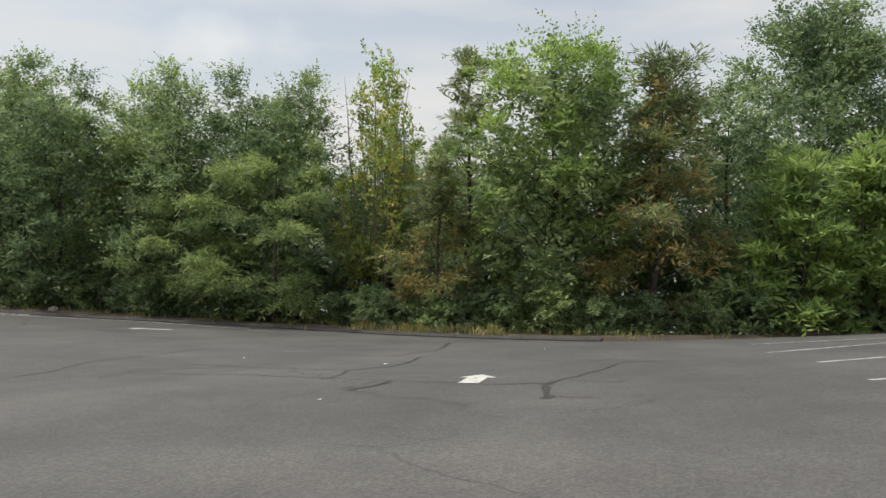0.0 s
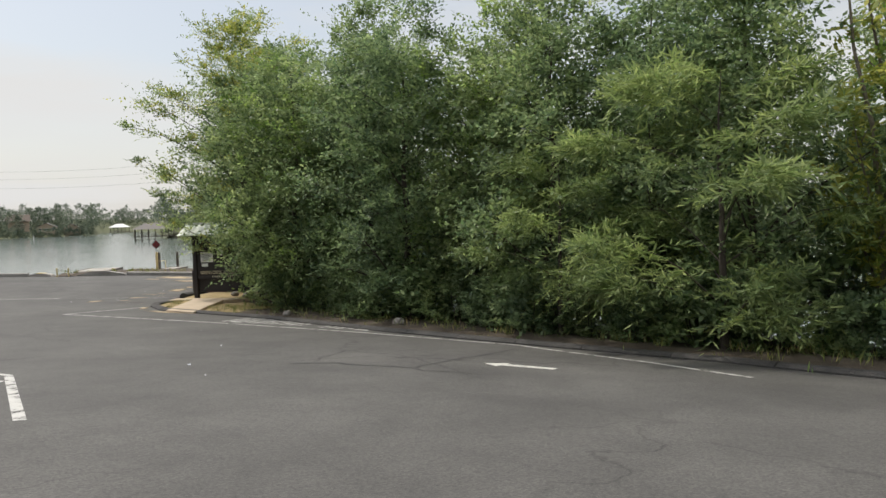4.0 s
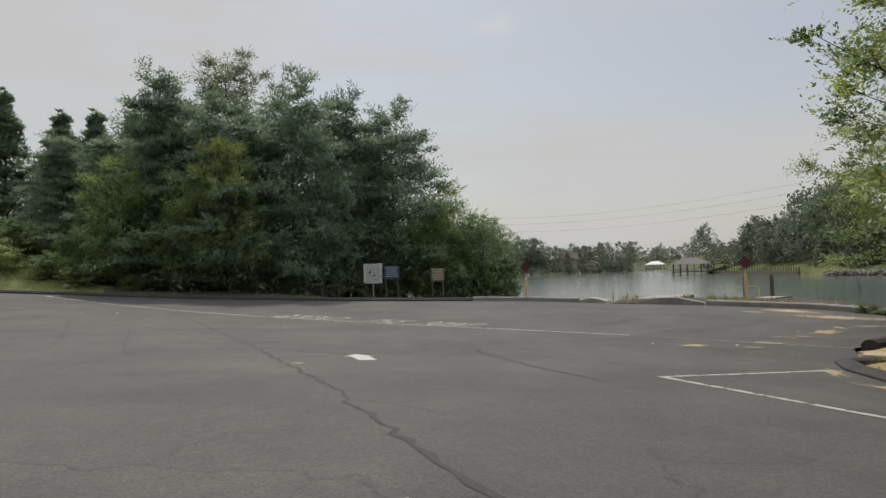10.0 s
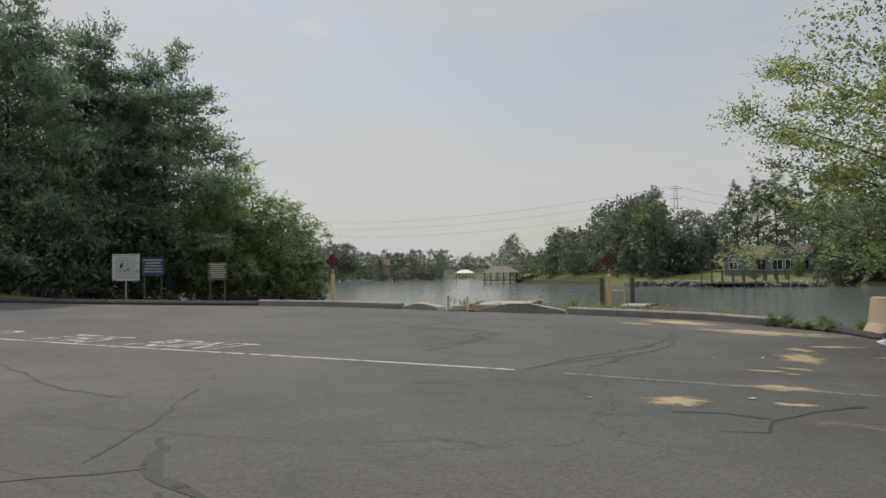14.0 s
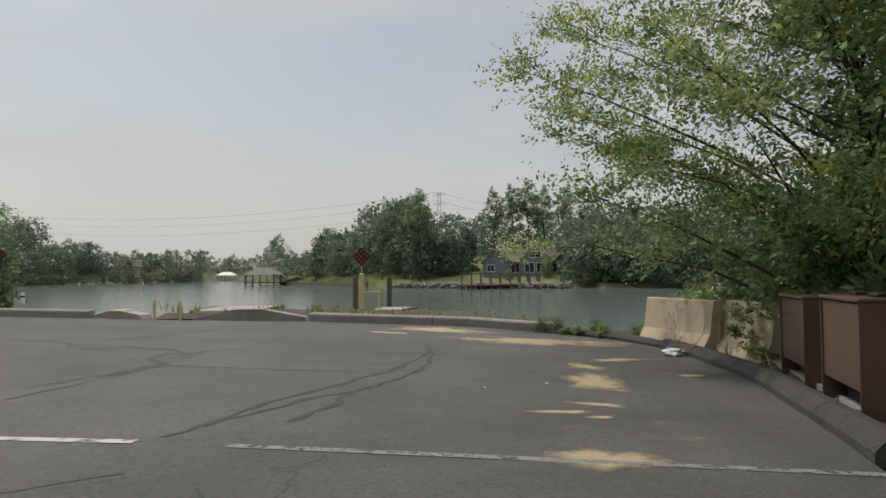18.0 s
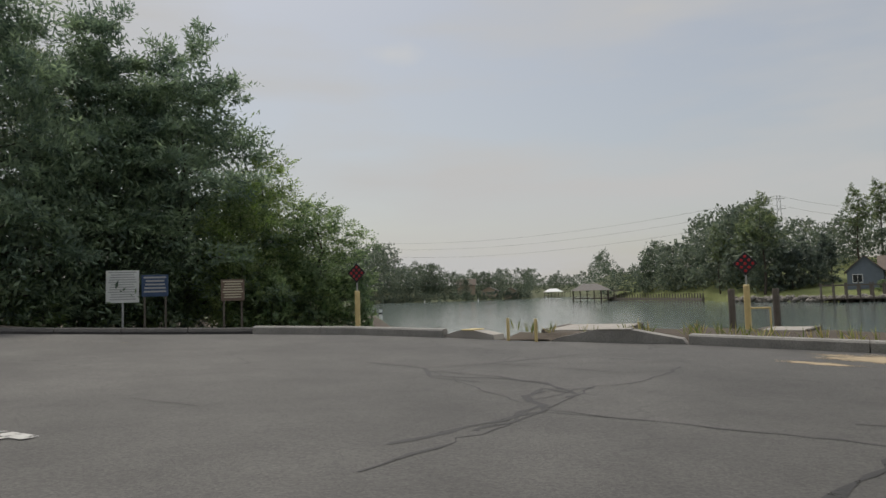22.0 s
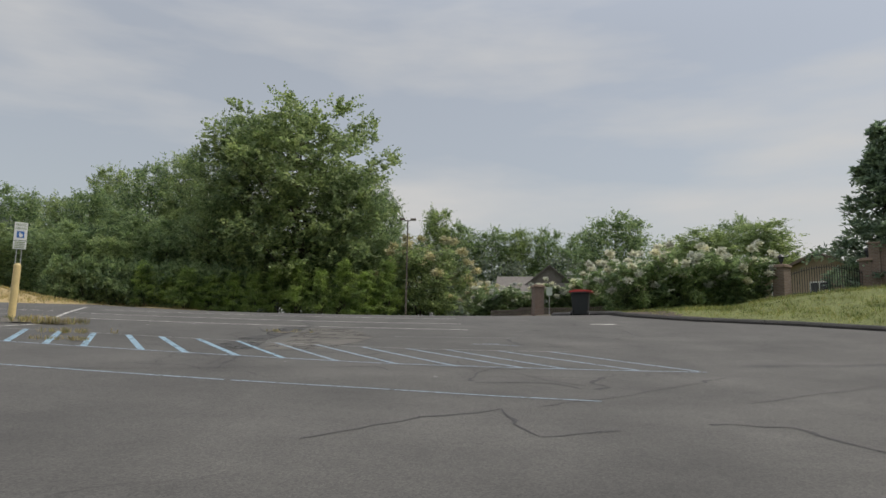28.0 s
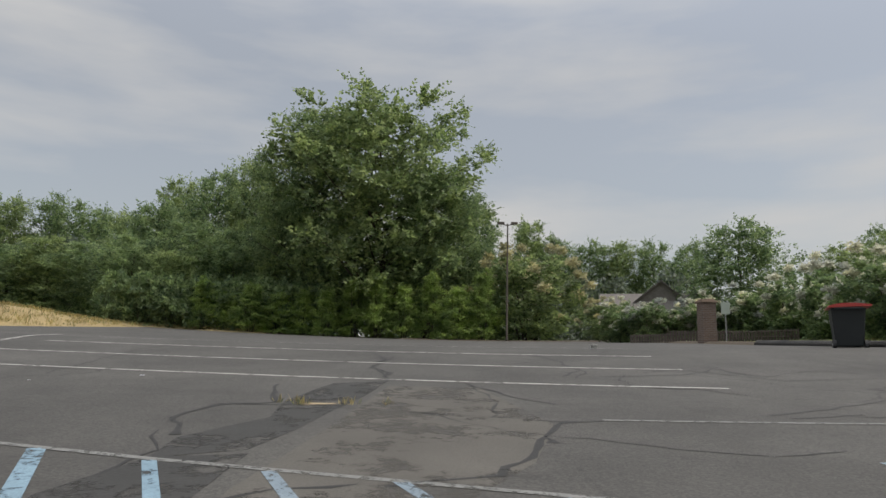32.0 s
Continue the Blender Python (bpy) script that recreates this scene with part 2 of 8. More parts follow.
M = {
    "asphalt": asphalt_mat(),
    "seal_and_shadow": worn(mat("crack_sealant_and_shadow", (0.028, 0.027, 0.026), 0.75, 0.3, 3, 40, 0.3), 0.36, 5.0),
    "patch": worn(mat("dark_patch", (0.045, 0.044, 0.042), 0.85, 0.35, 1.5, 50, 0.5), 0.47, 1.8),
    "pale": worn(mat("dusty_asphalt", (0.108, 0.1, 0.088), 0.9, 0.3, 1.2, 60, 0.4), 0.46, 1.1),
    "white": worn(mat("road_paint_white", (0.46, 0.45, 0.42), 0.7, 0.22, 5, 70, 0.3), 0.44, 5.0),
    "arrowpaint": worn(mat("road_paint_arrow", (0.52, 0.51, 0.46), 0.7, 0.22, 5, 70, 0.3), 0.37, 7.0),
    "faded": worn(mat("road_paint_faded", (0.21, 0.21, 0.2), 0.7, 0.22, 5, 70, 0.3), 0.45, 12.0),
    "fadedblue": worn(mat("road_paint_faded_blue", (0.22, 0.28, 0.33), 0.7, 0.25, 4, 60, 0.3), 0.43, 12.0),
    "blue": worn(mat("road_paint_blue", (0.22, 0.33, 0.41), 0.7, 0.25, 4, 60, 0.3), 0.42, 7.0),
    "sand": drifted(mat("sand", (0.42, 0.33, 0.21), 0.95, 0.2, 2, 80, 0.4)),
    "kerb": mat("kerb_asphalt", (0.055, 0.052, 0.05), 0.9, 0.4, 2.2, 30, 0.8, dist=0.03, tint=(0.085, 0.08, 0.075)),
    "concrete": mat("concrete", (0.36, 0.33, 0.29), 0.9, 0.25, 2, 50, 0.3),
    "concrete_dark": mat("weathered_concrete", (0.27, 0.255, 0.23), 0.9, 0.35, 2, 40, 0.4),
    "path": mat("footpath_concrete", (0.50, 0.40, 0.29), 0.9, 0.2, 2, 60, 0.3),
    "grass": mat("mown_grass", (0.15, 0.21, 0.05), 0.95, 0.55, 1.3, 9, 1.0, dist=0.08, tint=(0.27, 0.29, 0.09)),
    "dry": mat("dry_grass", (0.38, 0.29, 0.14), 0.95, 0.3, 0.8, 25, 0.8, dist=0.05),
    "litter": mat("leaf_litter", (0.085, 0.065, 0.045), 0.95, 0.45, 1.5, 22, 0.9, dist=0.04),
    "shore": mat("far_bank", (0.10, 0.11, 0.05), 0.95, 0.35, 0.05, 3, 0.5),
    "bark": mat("bark", (0.075, 0.06, 0.047), 0.95, 0.4, 2, 30, 0.8, dist=0.02),
    "bark_pale": mat("pale_bark", (0.2, 0.17, 0.13), 0.95, 0.35, 2, 25, 0.6, dist=0.02),
    "brown": mat("dark_brown_wood", (0.022, 0.017, 0.014), 0.7, 0.3, 4, 50, 0.3),
    "bin_brown": mat("brown_painted_steel", (0.12, 0.066, 0.05), 0.38, 0.15, 2, 30, 0.05),
    "pole": mat("brown_pole", (0.15, 0.125, 0.105), 0.7, 0.25, 2, 30, 0.3),
    "pile": mat("weathered_timber", (0.13, 0.11, 0.09), 0.9, 0.35, 3, 40, 0.5),
    "yellow": mat("yellow_paint", (0.64, 0.50, 0.23), 0.55, 0.15, 4, 40, 0.1),
    "steel": mat("galvanised_steel", (0.45, 0.45, 0.44), 0.45, 0.12, 6, 60, 0.05, 0.7),
    "signwhite": mat("sign_white", (0.72, 0.73, 0.7), 0.5, 0.08, 4, 40, 0.02),
    "signblue": mat("sign_blue", (0.03, 0.14, 0.42), 0.45, 0.1, 4, 40, 0.02),
    "signteal": mat("sign_dull_blue", (0.035, 0.07, 0.15), 0.5, 0.15, 4, 40, 0.02),
    "signbrown": mat("sign_brown", (0.16, 0.11, 0.08), 0.6, 0.15, 4, 40, 0.02),
    "black": mat("black", (0.015, 0.015, 0.016), 0.5, 0.15, 4, 40, 0.05),
    "red": mat("red_plastic", (0.5, 0.06, 0.05), 0.45, 0.12, 4, 40, 0.05),
    "reflector": mat("reflector_red", (0.42, 0.02, 0.025), 0.3, 0.1, 4, 40, 0.0),
    "bindark": mat("dark_plastic", (0.02, 0.024, 0.026), 0.5, 0.15, 4, 40, 0.1),
    "brick": mat("brick", (0.20, 0.135, 0.105), 0.9, 0.4, 3.0, 22, 0.5, dist=0.02),
    "brick_b": mat("brick_pale", (0.27, 0.2, 0.155), 0.9, 0.35, 3, 22, 0.5, dist=0.02),
    "mortar": mat("mortar", (0.32, 0.28, 0.24), 0.95, 0.2, 3, 40, 0.3),
    "iron": mat("black_iron", (0.02, 0.02, 0.022), 0.5, 0.2, 4, 40, 0.05),
    "roof": mat("brown_shingles", (0.16, 0.125, 0.10), 0.9, 0.3, 2, 8, 0.4),
    "roofgrey": mat("grey_shingles", (0.18, 0.165, 0.15), 0.9, 0.3, 2, 8, 0.4),
    "siding": mat("blue_grey_siding", (0.14, 0.165, 0.195), 0.75, 0.15, 2, 20, 0.1),
    "trim": mat("white_trim", (0.7, 0.7, 0.68), 0.6, 0.08, 3, 30, 0.05),
    "tan": mat("tan_siding", (0.38, 0.30, 0.22), 0.8, 0.15, 2, 20, 0.1),
    "green_steel": mat("pale_green_steel", (0.24, 0.27, 0.19), 0.5, 0.12, 3, 30, 0.05),
    "beige": mat("beige_plastic", (0.55, 0.5, 0.36), 0.5, 0.1, 3, 30, 0.05),
    "panel": mat("pale_green_roof_sheet", (0.46, 0.52, 0.44), 0.4, 0.12, 3, 30, 0.05),
    "rock": mat("rock", (0.26, 0.235, 0.205), 0.95, 0.35, 3, 20, 0.6, dist=0.03),
    "litterwhite": mat("white_plastic", (0.7, 0.72, 0.75), 0.4, 0.1, 5, 40, 0.1),
    "litterblue": mat("blue_plastic", (0.1, 0.25, 0.6), 0.4, 0.1, 5, 40, 0.1),
    "lf_green": leaf_mat("leaves_green", (0.108, 0.175, 0.092), (0.205, 0.32, 0.148), (0.38, 0.475, 0.245), 0.52),
    "lf_mid": leaf_mat("leaves_mid", (0.13, 0.195, 0.086), (0.262, 0.375, 0.152), (0.45, 0.53, 0.26), 0.52),
    "lf_bright": leaf_mat("leaves_bright", (0.116, 0.214, 0.048), (0.252, 0.407, 0.085), (0.483, 0.620, 0.193), 0.48),
    "lf_bamboo": leaf_mat("leaves_bamboo", (0.2, 0.31, 0.08), (0.34, 0.47, 0.14), (0.47, 0.58, 0.22), 0.58),
    "lf_yellow": leaf_mat("leaves_yellow", (0.207, 0.268, 0.049), (0.439, 0.476, 0.098), (0.610, 0.573, 0.159), 0.5),
    "lf_feather": leaf_mat("leaves_feathery", (0.137, 0.213, 0.077), (0.283, 0.390, 0.141), (0.440, 0.512, 0.217), 0.5),
    "lf_rust": leaf_mat("leaves_rust", (0.18, 0.18, 0.07), (0.39, 0.315, 0.12), (0.54, 0.4, 0.165), 0.48),
    "lf_cedar": leaf_mat("needles_cedar", (0.145, 0.205, 0.165), (0.24, 0.32, 0.245), (0.33, 0.425, 0.29), 0.5),
    "lf_pine": leaf_mat("needles_pine", (0.083, 0.124, 0.073), (0.181, 0.249, 0.145), (0.328, 0.373, 0.205), 0.45),
    "lf_olive": leaf_mat("leaves_olive", (0.102, 0.151, 0.058), (0.223, 0.290, 0.118), (0.405, 0.451, 0.235), 0.48),
    # distance haze is put into these leaf shades: paler, greyer, close in tone
    "lf_far_hazed": leaf_mat("leaves_far_hazed", (0.12, 0.155, 0.12), (0.165, 0.205, 0.16), (0.205, 0.24, 0.19), 0.5),
    "lf_spruce": leaf_mat("needles_blue", (0.067, 0.094, 0.081), (0.134, 0.182, 0.161), (0.201, 0.242, 0.215), 0.3),
    "blossom": leaf_mat("white_blossom", (0.62, 0.6, 0.54), (0.8, 0.79, 0.73), (0.86, 0.85, 0.8), 0.35),
    "blossom_tan": leaf_mat("faded_blossom", (0.42, 0.39, 0.23), (0.57, 0.52, 0.33), (0.65, 0.6, 0.42), 0.35),
    "blade": leaf_mat("grass_blades", (0.1, 0.16, 0.04), (0.2, 0.26, 0.07), (0.34, 0.34, 0.12), 0.4),
    "blade_dry": leaf_mat("dry_blades", (0.28, 0.22, 0.1), (0.45, 0.36, 0.17), (0.55, 0.45, 0.22), 0.25),
}


def brick_mat(name, a, b, mortar, unit=0.23):
    m = mat(name, a, 0.92, 0.3, 1.5, 22, 0.4, dist=0.015)
    n, l = m.node_tree.nodes, m.node_tree.links
    p = n["Principled BSDF"]
    src = p.inputs["Base Color"].links[0].from_socket
    tc = n.new("ShaderNodeTexCoord")
    sp, cb, ad = n.new("ShaderNodeSeparateXYZ"), n.new("ShaderNodeCombineXYZ"), n.new("ShaderNodeMath")
    l.new(tc.outputs["Object"], sp.inputs[0])
    l.new(sp.outputs["X"], ad.inputs[0])
    l.new(sp.outputs["Y"], ad.inputs[1])
    l.new(ad.outputs[0], cb.inputs[0])
    l.new(sp.outputs["Z"], cb.inputs[1])
    t = n.new("ShaderNodeTexBrick")
    t.inputs["Color1"].default_value, t.inputs["Color2"].default_value, t.inputs["Mortar"].default_value = (*a, 1), (*b, 1), (*mortar, 1)
    t.inputs["Scale"].default_value, t.inputs["Mortar Size"].default_value = 1.0, 0.012
    t.inputs["Brick Width"].default_value, t.inputs["Row Height"].default_value = unit, unit * 0.34
    l.new(cb.outputs[0], t.inputs["Vector"])
    mx = n.new("ShaderNodeMixRGB")
    mx.inputs[0].default_value = 0.7
    l.new(src, mx.inputs[1])
    l.new(t.outputs["Color"], mx.inputs[2])
    l.new(mx.outputs[0], p.inputs["Base Color"])
    return m


def glass_mat():
    m = bpy.data.materials.new("window_glass")
    m.use_nodes = True
    p = m.node_tree.nodes["Principled BSDF"]
    p.inputs["Base Color"].default_value = (0.03, 0.035, 0.04, 1)
    p.inputs["Roughness"].default_value = 0.06
    return m


def water_mat():
    m = bpy.data.materials.new("lake_water")
    m.use_nodes = True
    n, l = m.node_tree.nodes, m.node_tree.links
    p = n["Principled BSDF"]
    p.inputs["Base Color"].default_value = (0.14, 0.17, 0.16, 1)
    p.inputs["Roughness"].default_value = 0.1
    p.inputs["IOR"].default_value = 1.33
    g = n.new("ShaderNodeNewGeometry")
    mp = n.new("ShaderNodeMapping")
    mp.inputs["Scale"].default_value = (1.0, 2.6, 1.0)
    mp.inputs["Rotation"].default_value = (0, 0, radians(40))
    a = n.new("ShaderNodeTexNoise")
    a.inputs["Scale"].default_value, a.inputs["Detail"].default_value = 1.1, 5
    l.new(g.outputs["Position"], mp.inputs[0])
    l.new(mp.outputs[0], a.inputs["Vector"])
    b = n.new("ShaderNodeBump")
    b.inputs["Strength"].default_value, b.inputs["Distance"].default_value = 0.36, 0.06
    l.new(a.outputs[0], b.inputs["Height"])
    l.new(b.outputs[0], p.inputs["Normal"])
    return m


M["glass"], M["water"] = glass_mat(), water_mat()
M["brickwork"] = brick_mat("brickwork", (0.125, 0.085, 0.068), (0.22, 0.155, 0.12), (0.27, 0.24, 0.21))

# ---- helpers of this scene ----


def mesh_from(name, verts, faces, mats, index=None, smooth=False):
    """A mesh from arrays of vertices and equal-sided faces."""
    me = bpy.data.meshes.new(name)
    verts, faces = np.asarray(verts, np.float32), np.asarray(faces, np.int32)
    k = faces.shape[1]
    me.vertices.add(len(verts))
    me.vertices.foreach_set("co", verts.ravel())
    me.loops.add(faces.size)
    me.loops.foreach_set("vertex_index", faces.ravel())
    me.polygons.add(len(faces))
    me.polygons.foreach_set("loop_start", np.arange(0, faces.size, k, dtype=np.int32))
    for m in mats:
        me.materials.append(m)
    if index is not None:
        me.polygons.foreach_set("material_index", np.asarray(index, np.int32))
    if smooth:
        me.polygons.foreach_set("use_smooth", np.ones(len(faces), bool))
    me.update(calc_edges=True)
    return me


def part(name, bm, material, parent=None, label="", smooth=False):
    """Links a bmesh as one mesh object, under a thing where one is given."""
    me = bpy.data.meshes.new(name)
    bm.normal_update()
    bm.to_mesh(me)
    bm.free()
    me.materials.append(M[material] if isinstance(material, str) else material)
    if smooth:
        me.polygons.foreach_set("use_smooth", np.ones(len(me.polygons), bool))
    ob = new(name, me)
    if parent:
        ob.parent = parent
    return tagged(ob, label)


def thing(name, m, label, category, group="", kind=""):
    ob = new(name)
    ob.matrix_world = m
    return tagged(ob, label, category, group, kind)


def box(x0, x1, y0, y1, z0, z1, bev=0.0, bm=None):
    own = bmesh.new()
    bmesh.ops.create_cube(own, size=1)
    for v in own.verts:
        v.co = Vector(((x0 + x1) / 2 + v.co.x * (x1 - x0), (y0 + y1) / 2 + v.co.y * (y1 - y0), (z0 + z1) / 2 + v.co.z * (z1 - z0)))
    if bev:
        bmesh.ops.bevel(own, geom=own.edges[:], offset=bev, segments=1, affect="EDGES")
    if bm is None:
        return own
    me = bpy.data.meshes.new("join")
    own.to_mesh(me)
    own.free()
    bm.from_mesh(me)
    bpy.data.meshes.remove(me)
    return bm


def tube(points, radii, sides=10, bm=None, caps=True):
    """A tube along points, with a radius at each."""
    bm = bm or bmesh.new()
    rings = []
    for i, (p, r) in enumerate(zip(points, radii)):
        p = Vector(p)
        d = (Vector(points[min(i + 1, len(points) - 1)]) - Vector(points[max(i - 1, 0)])).normalized()
        u = d.orthogonal().normalized()
        w = d.cross(u)
        rings.append([bm.verts.new(p + (u * math.cos(a) + w * math.sin(a)) * r) for a in [2 * math.pi * k / sides for k in range(sides)]])
    for a, b in zip(rings, rings[1:]):
        for k in range(sides):
            bm.faces.new((a[k], a[(k + 1) % sides], b[(k + 1) % sides], b[k]))
    if caps:
        bm.faces.new(rings[0][::-1])
        bm.faces.new(rings[-1])
    return bm


def prism(profile, length, bm=None):
    """A profile in x and z, drawn out along y."""
    bm = bm or bmesh.new()
    a = [bm.verts.new((x, 0, z)) for x, z in profile]
    b = [bm.verts.new((x, length, z)) for x, z in profile]
    n = len(profile)
    for k in range(n):
        bm.faces.new((a[k], a[(k + 1) % n], b[(k + 1) % n], b[k]))
    bm.faces.new(a[::-1])
    bm.faces.new(b)
    bmesh.ops.recalc_face_normals(bm, faces=bm.faces)
    return bm


def facing(x, y, z, dx, dy):
    """A pose at a place whose own y axis points along dx, dy."""
    return pose(x, y, z, 0, 0, math.degrees(math.atan2(-dx, dy)))


# ---- the lie of the land ----
LOT_POLY = (-0.0053, -2.8787, 1.2529, 0.134, -0.4019, -0.0068, 0.8922, -1.1164, -2.5136, 0.1839, -0.0642,
            0.7651, -1.1673, -0.2447, 0.0125, -0.9067, 0.0738, -0.0741, 1.0031, 0.0743, 0.2599)
POWERS = [(i, j) for i in range(6) for j in range(6 - i)]
# the kerb line round the car park, anticlockwise from the far east
WOOD_SIDE = [
    (17, 19.2), (11.6, 16.5), (8, 15.0), (5, 16), (2.4, 16.9), (0.5, 18.0), (-2.2, 18.75), (-5, 19.05), (-10.6, 19.5),
    (-16, 20.2), (-19.6, 20.1), (-21.2, 20.1), (-22.8, 20.75), (-23.7, 21.4), (-23.9, 22.2),
]
LAKE_SIDE = [
    (-24.6, 22.7), (-25.9, 23.8), (-26.85, 25.6), (-27.8, 27.3), (-28.8, 28.8), (-30.1, 30.3), (-31.2, 31.4), (-32.5, 32.1), (-34.2, 32.4),
    (-36.6, 32.2), (-38.2, 31.2), (-40.2, 30.0), (-42.4, 27.6), (-44.3, 26.1), (-46.1, 24.4), (-47.4, 22),
]
LAWN_SIDE = [
    (-48.7, 18), (-50.4, 12.5), (-51.4, 7), (-51.9, 3), (-51.7, -1), (-51.1, -5), (-50.3, -9), (-48.8, -12.7), (-46.1, -16.6),
    (-43.6, -18.9), (-42.0, -21.0), (-41.5, -23.9), (-41.0, -30), (-41.0, -37.3),
]
FAR_SIDE = [
    (-40.6, -46), (-39.2, -61.6), (-34, -62), (-22.5, -63), (-11, -63.2), (-4, -64.2), (-6.5, -54), (-10, -40), (-12.5, -29),
    (-12.5, -21.5), (0, -18), (12, -10), (19, 0), (19.5, 12),
]
OUTLINE = WOOD_SIDE + LAKE_SIDE + LAWN_SIDE + FAR_SIDE
EDGE = np.array(OUTLINE, float)


def lot_z(x, y):
    """The height of the asphalt."""
    x, rest = np.clip(x, -58, 17), np.clip(-22 - np.asarray(y, float), 0, 44)
    y = np.clip(y, -22, 35)
    u, v = (x + 25) / 40, (y - 5) / 40
    return sum(c * u**i * v**j for c, (i, j) in zip(LOT_POLY, POWERS)) + 0.041 * rest


def edge_distance(x, y):
    """How far a place lies outside the kerb line; negative inside."""
    x, y = np.asarray(x, float), np.asarray(y, float)
    best, inside = np.full(x.shape, 1e9), np.zeros(x.shape, bool)
    for (ax, ay), (bx, by) in zip(EDGE, np.roll(EDGE, -1, 0)):
        ex, ey = bx - ax, by - ay
        s = np.clip(((x - ax) * ex + (y - ay) * ey) / (ex * ex + ey * ey), 0, 1)
        best = np.minimum(best, np.hypot(x - ax - s * ex, y - ay - s * ey))
        cross = (ay > y) != (by > y)
        inside ^= cross & (x < ex * (y - ay) / (ey if abs(ey) > 1e-9 else 1e-9) + ax)
    return np.where(inside, -best, best)


WATER = -2.35
SHORE_YAW = [-180, -100, -60, 0, 20, 28.6, 40, 47, 52, 56.3, 57.5, 61, 61.6, 63, 72, 90, 120, 180]
SHORE_FAR = [60, 60, 75, 85, 98, 110, 118, 135, 175, 212, 470, 480, 352, 360, 335, 330, 330, 60]


def smooth01(v):
    v = np.clip(v, 0, 1)
    return v * v * (3 - 2 * v)


def land_z(x, y):
    """The height of the ground everywhere."""
    x, y = np.asarray(x, float), np.asarray(y, float)
    d = edge_distance(x, y)
    z = lot_z(x, y)
    base = z - 0.07 + 0.17 * smooth01((d - 0.28) / 0.4)
    out = np.maximum(d - 0.28, 0)
    # the lawn that climbs west of the car park
    steep = smooth01((-47 - x) / 4) * (0.08 + 0.92 * smooth01((7 - y) / 7)) * (1 - 0.8 * smooth01((-8 - y) / 11))
    rise = np.where(out < 7, 0.30 * out, 2.1 + 0.11 * (out - 7))
    rise = np.minimum(rise, 5.2)
    hill = base + steep * rise - np.where(x < -47, np.maximum(lot_z(x, y) - lot_z(np.maximum(x, -53), np.maximum(y, -22)), 0), 0) * smooth01(out / 4)
    # the crest of the lawn below the garden wall
    hill = hill + (1.7 * np.exp(-(((x + 66.5) / 7.0) ** 2) - ((y + 16.5) / 8.0) ** 2) + 0.6 * np.exp(-(((x + 60.0) / 4.0) ** 2) - ((y + 25.5) / 4.0) ** 2)) * smooth01(out / 5)
    # beyond the kerb by the grove it falls away towards the lake
    hill = hill - np.where(x < -44, 0.11 * np.minimum(out, 10), 0) * smooth01((y - 10) / 8)
    # the sandy mound at the south-east
    hill = hill + 1.1 * np.exp(-(((x + 1) / 12.0) ** 2) - ((y + 40) / 17.0) ** 2) * smooth01(out / 3.5)
    # south of the far edge the ground falls gently
    hill = hill - smooth01((-66 - y) / 20) * 0.05 * np.minimum(out, 30) - smooth01((-24 - y) / 6) * smooth01((x + 49) / 5) * smooth01((-30 - x) / 6) * 0.03 * np.minimum(out, 9)
    # the bank down to the lake
    north = smooth01((y - 8) / 8)
    lakeward = np.where(x > -47, out - 5.5 + 4.6 * smooth01((-27 - x) / 4) - 2.6 * smooth01((-36 - x) / 3) * (1 - smooth01((-42.5 - x) / 2)) + 1.0 * smooth01((-43 - x) / 2), (y - 25.2 - 0.26 * (-47 - x)))
    lakeward = np.where(y > 10, lakeward, -5)
    drop = np.clip(lakeward, 0, 40) * 0.6 * north
    near = np.maximum(np.where(drop > 0, np.minimum(hill, 0) - drop, hill), -5.0)
    # the far shore
    rx, ry = x + 25, y - 19
    far_r, yaw = np.hypot(rx, ry), np.degrees(np.arctan2(-rx, ry))
    shore = np.interp(yaw, SHORE_YAW, SHORE_FAR)
    over = far_r - shore
    bank = np.where(over > 0, WATER + 0.5 + np.minimum(over * 0.12, 8.0), -5.0)
    mix = smooth01((far_r - 55) / 15)
    lake_side = (near < WATER) & (far_r > 45)
    z = np.where(lake_side, np.maximum(near, bank), near)
    inland = np.clip(z, -6, 6.5)
    return np.where(far_r > 150, np.where(lake_side | (over > 0), np.maximum(bank, -5), inland), z)


def z_at(x, y):
    return float(land_z(np.array([x]), np.array([y]))[0])


def lz(x, y):
    return float(lot_z(np.array([x]), np.array([y]))[0])


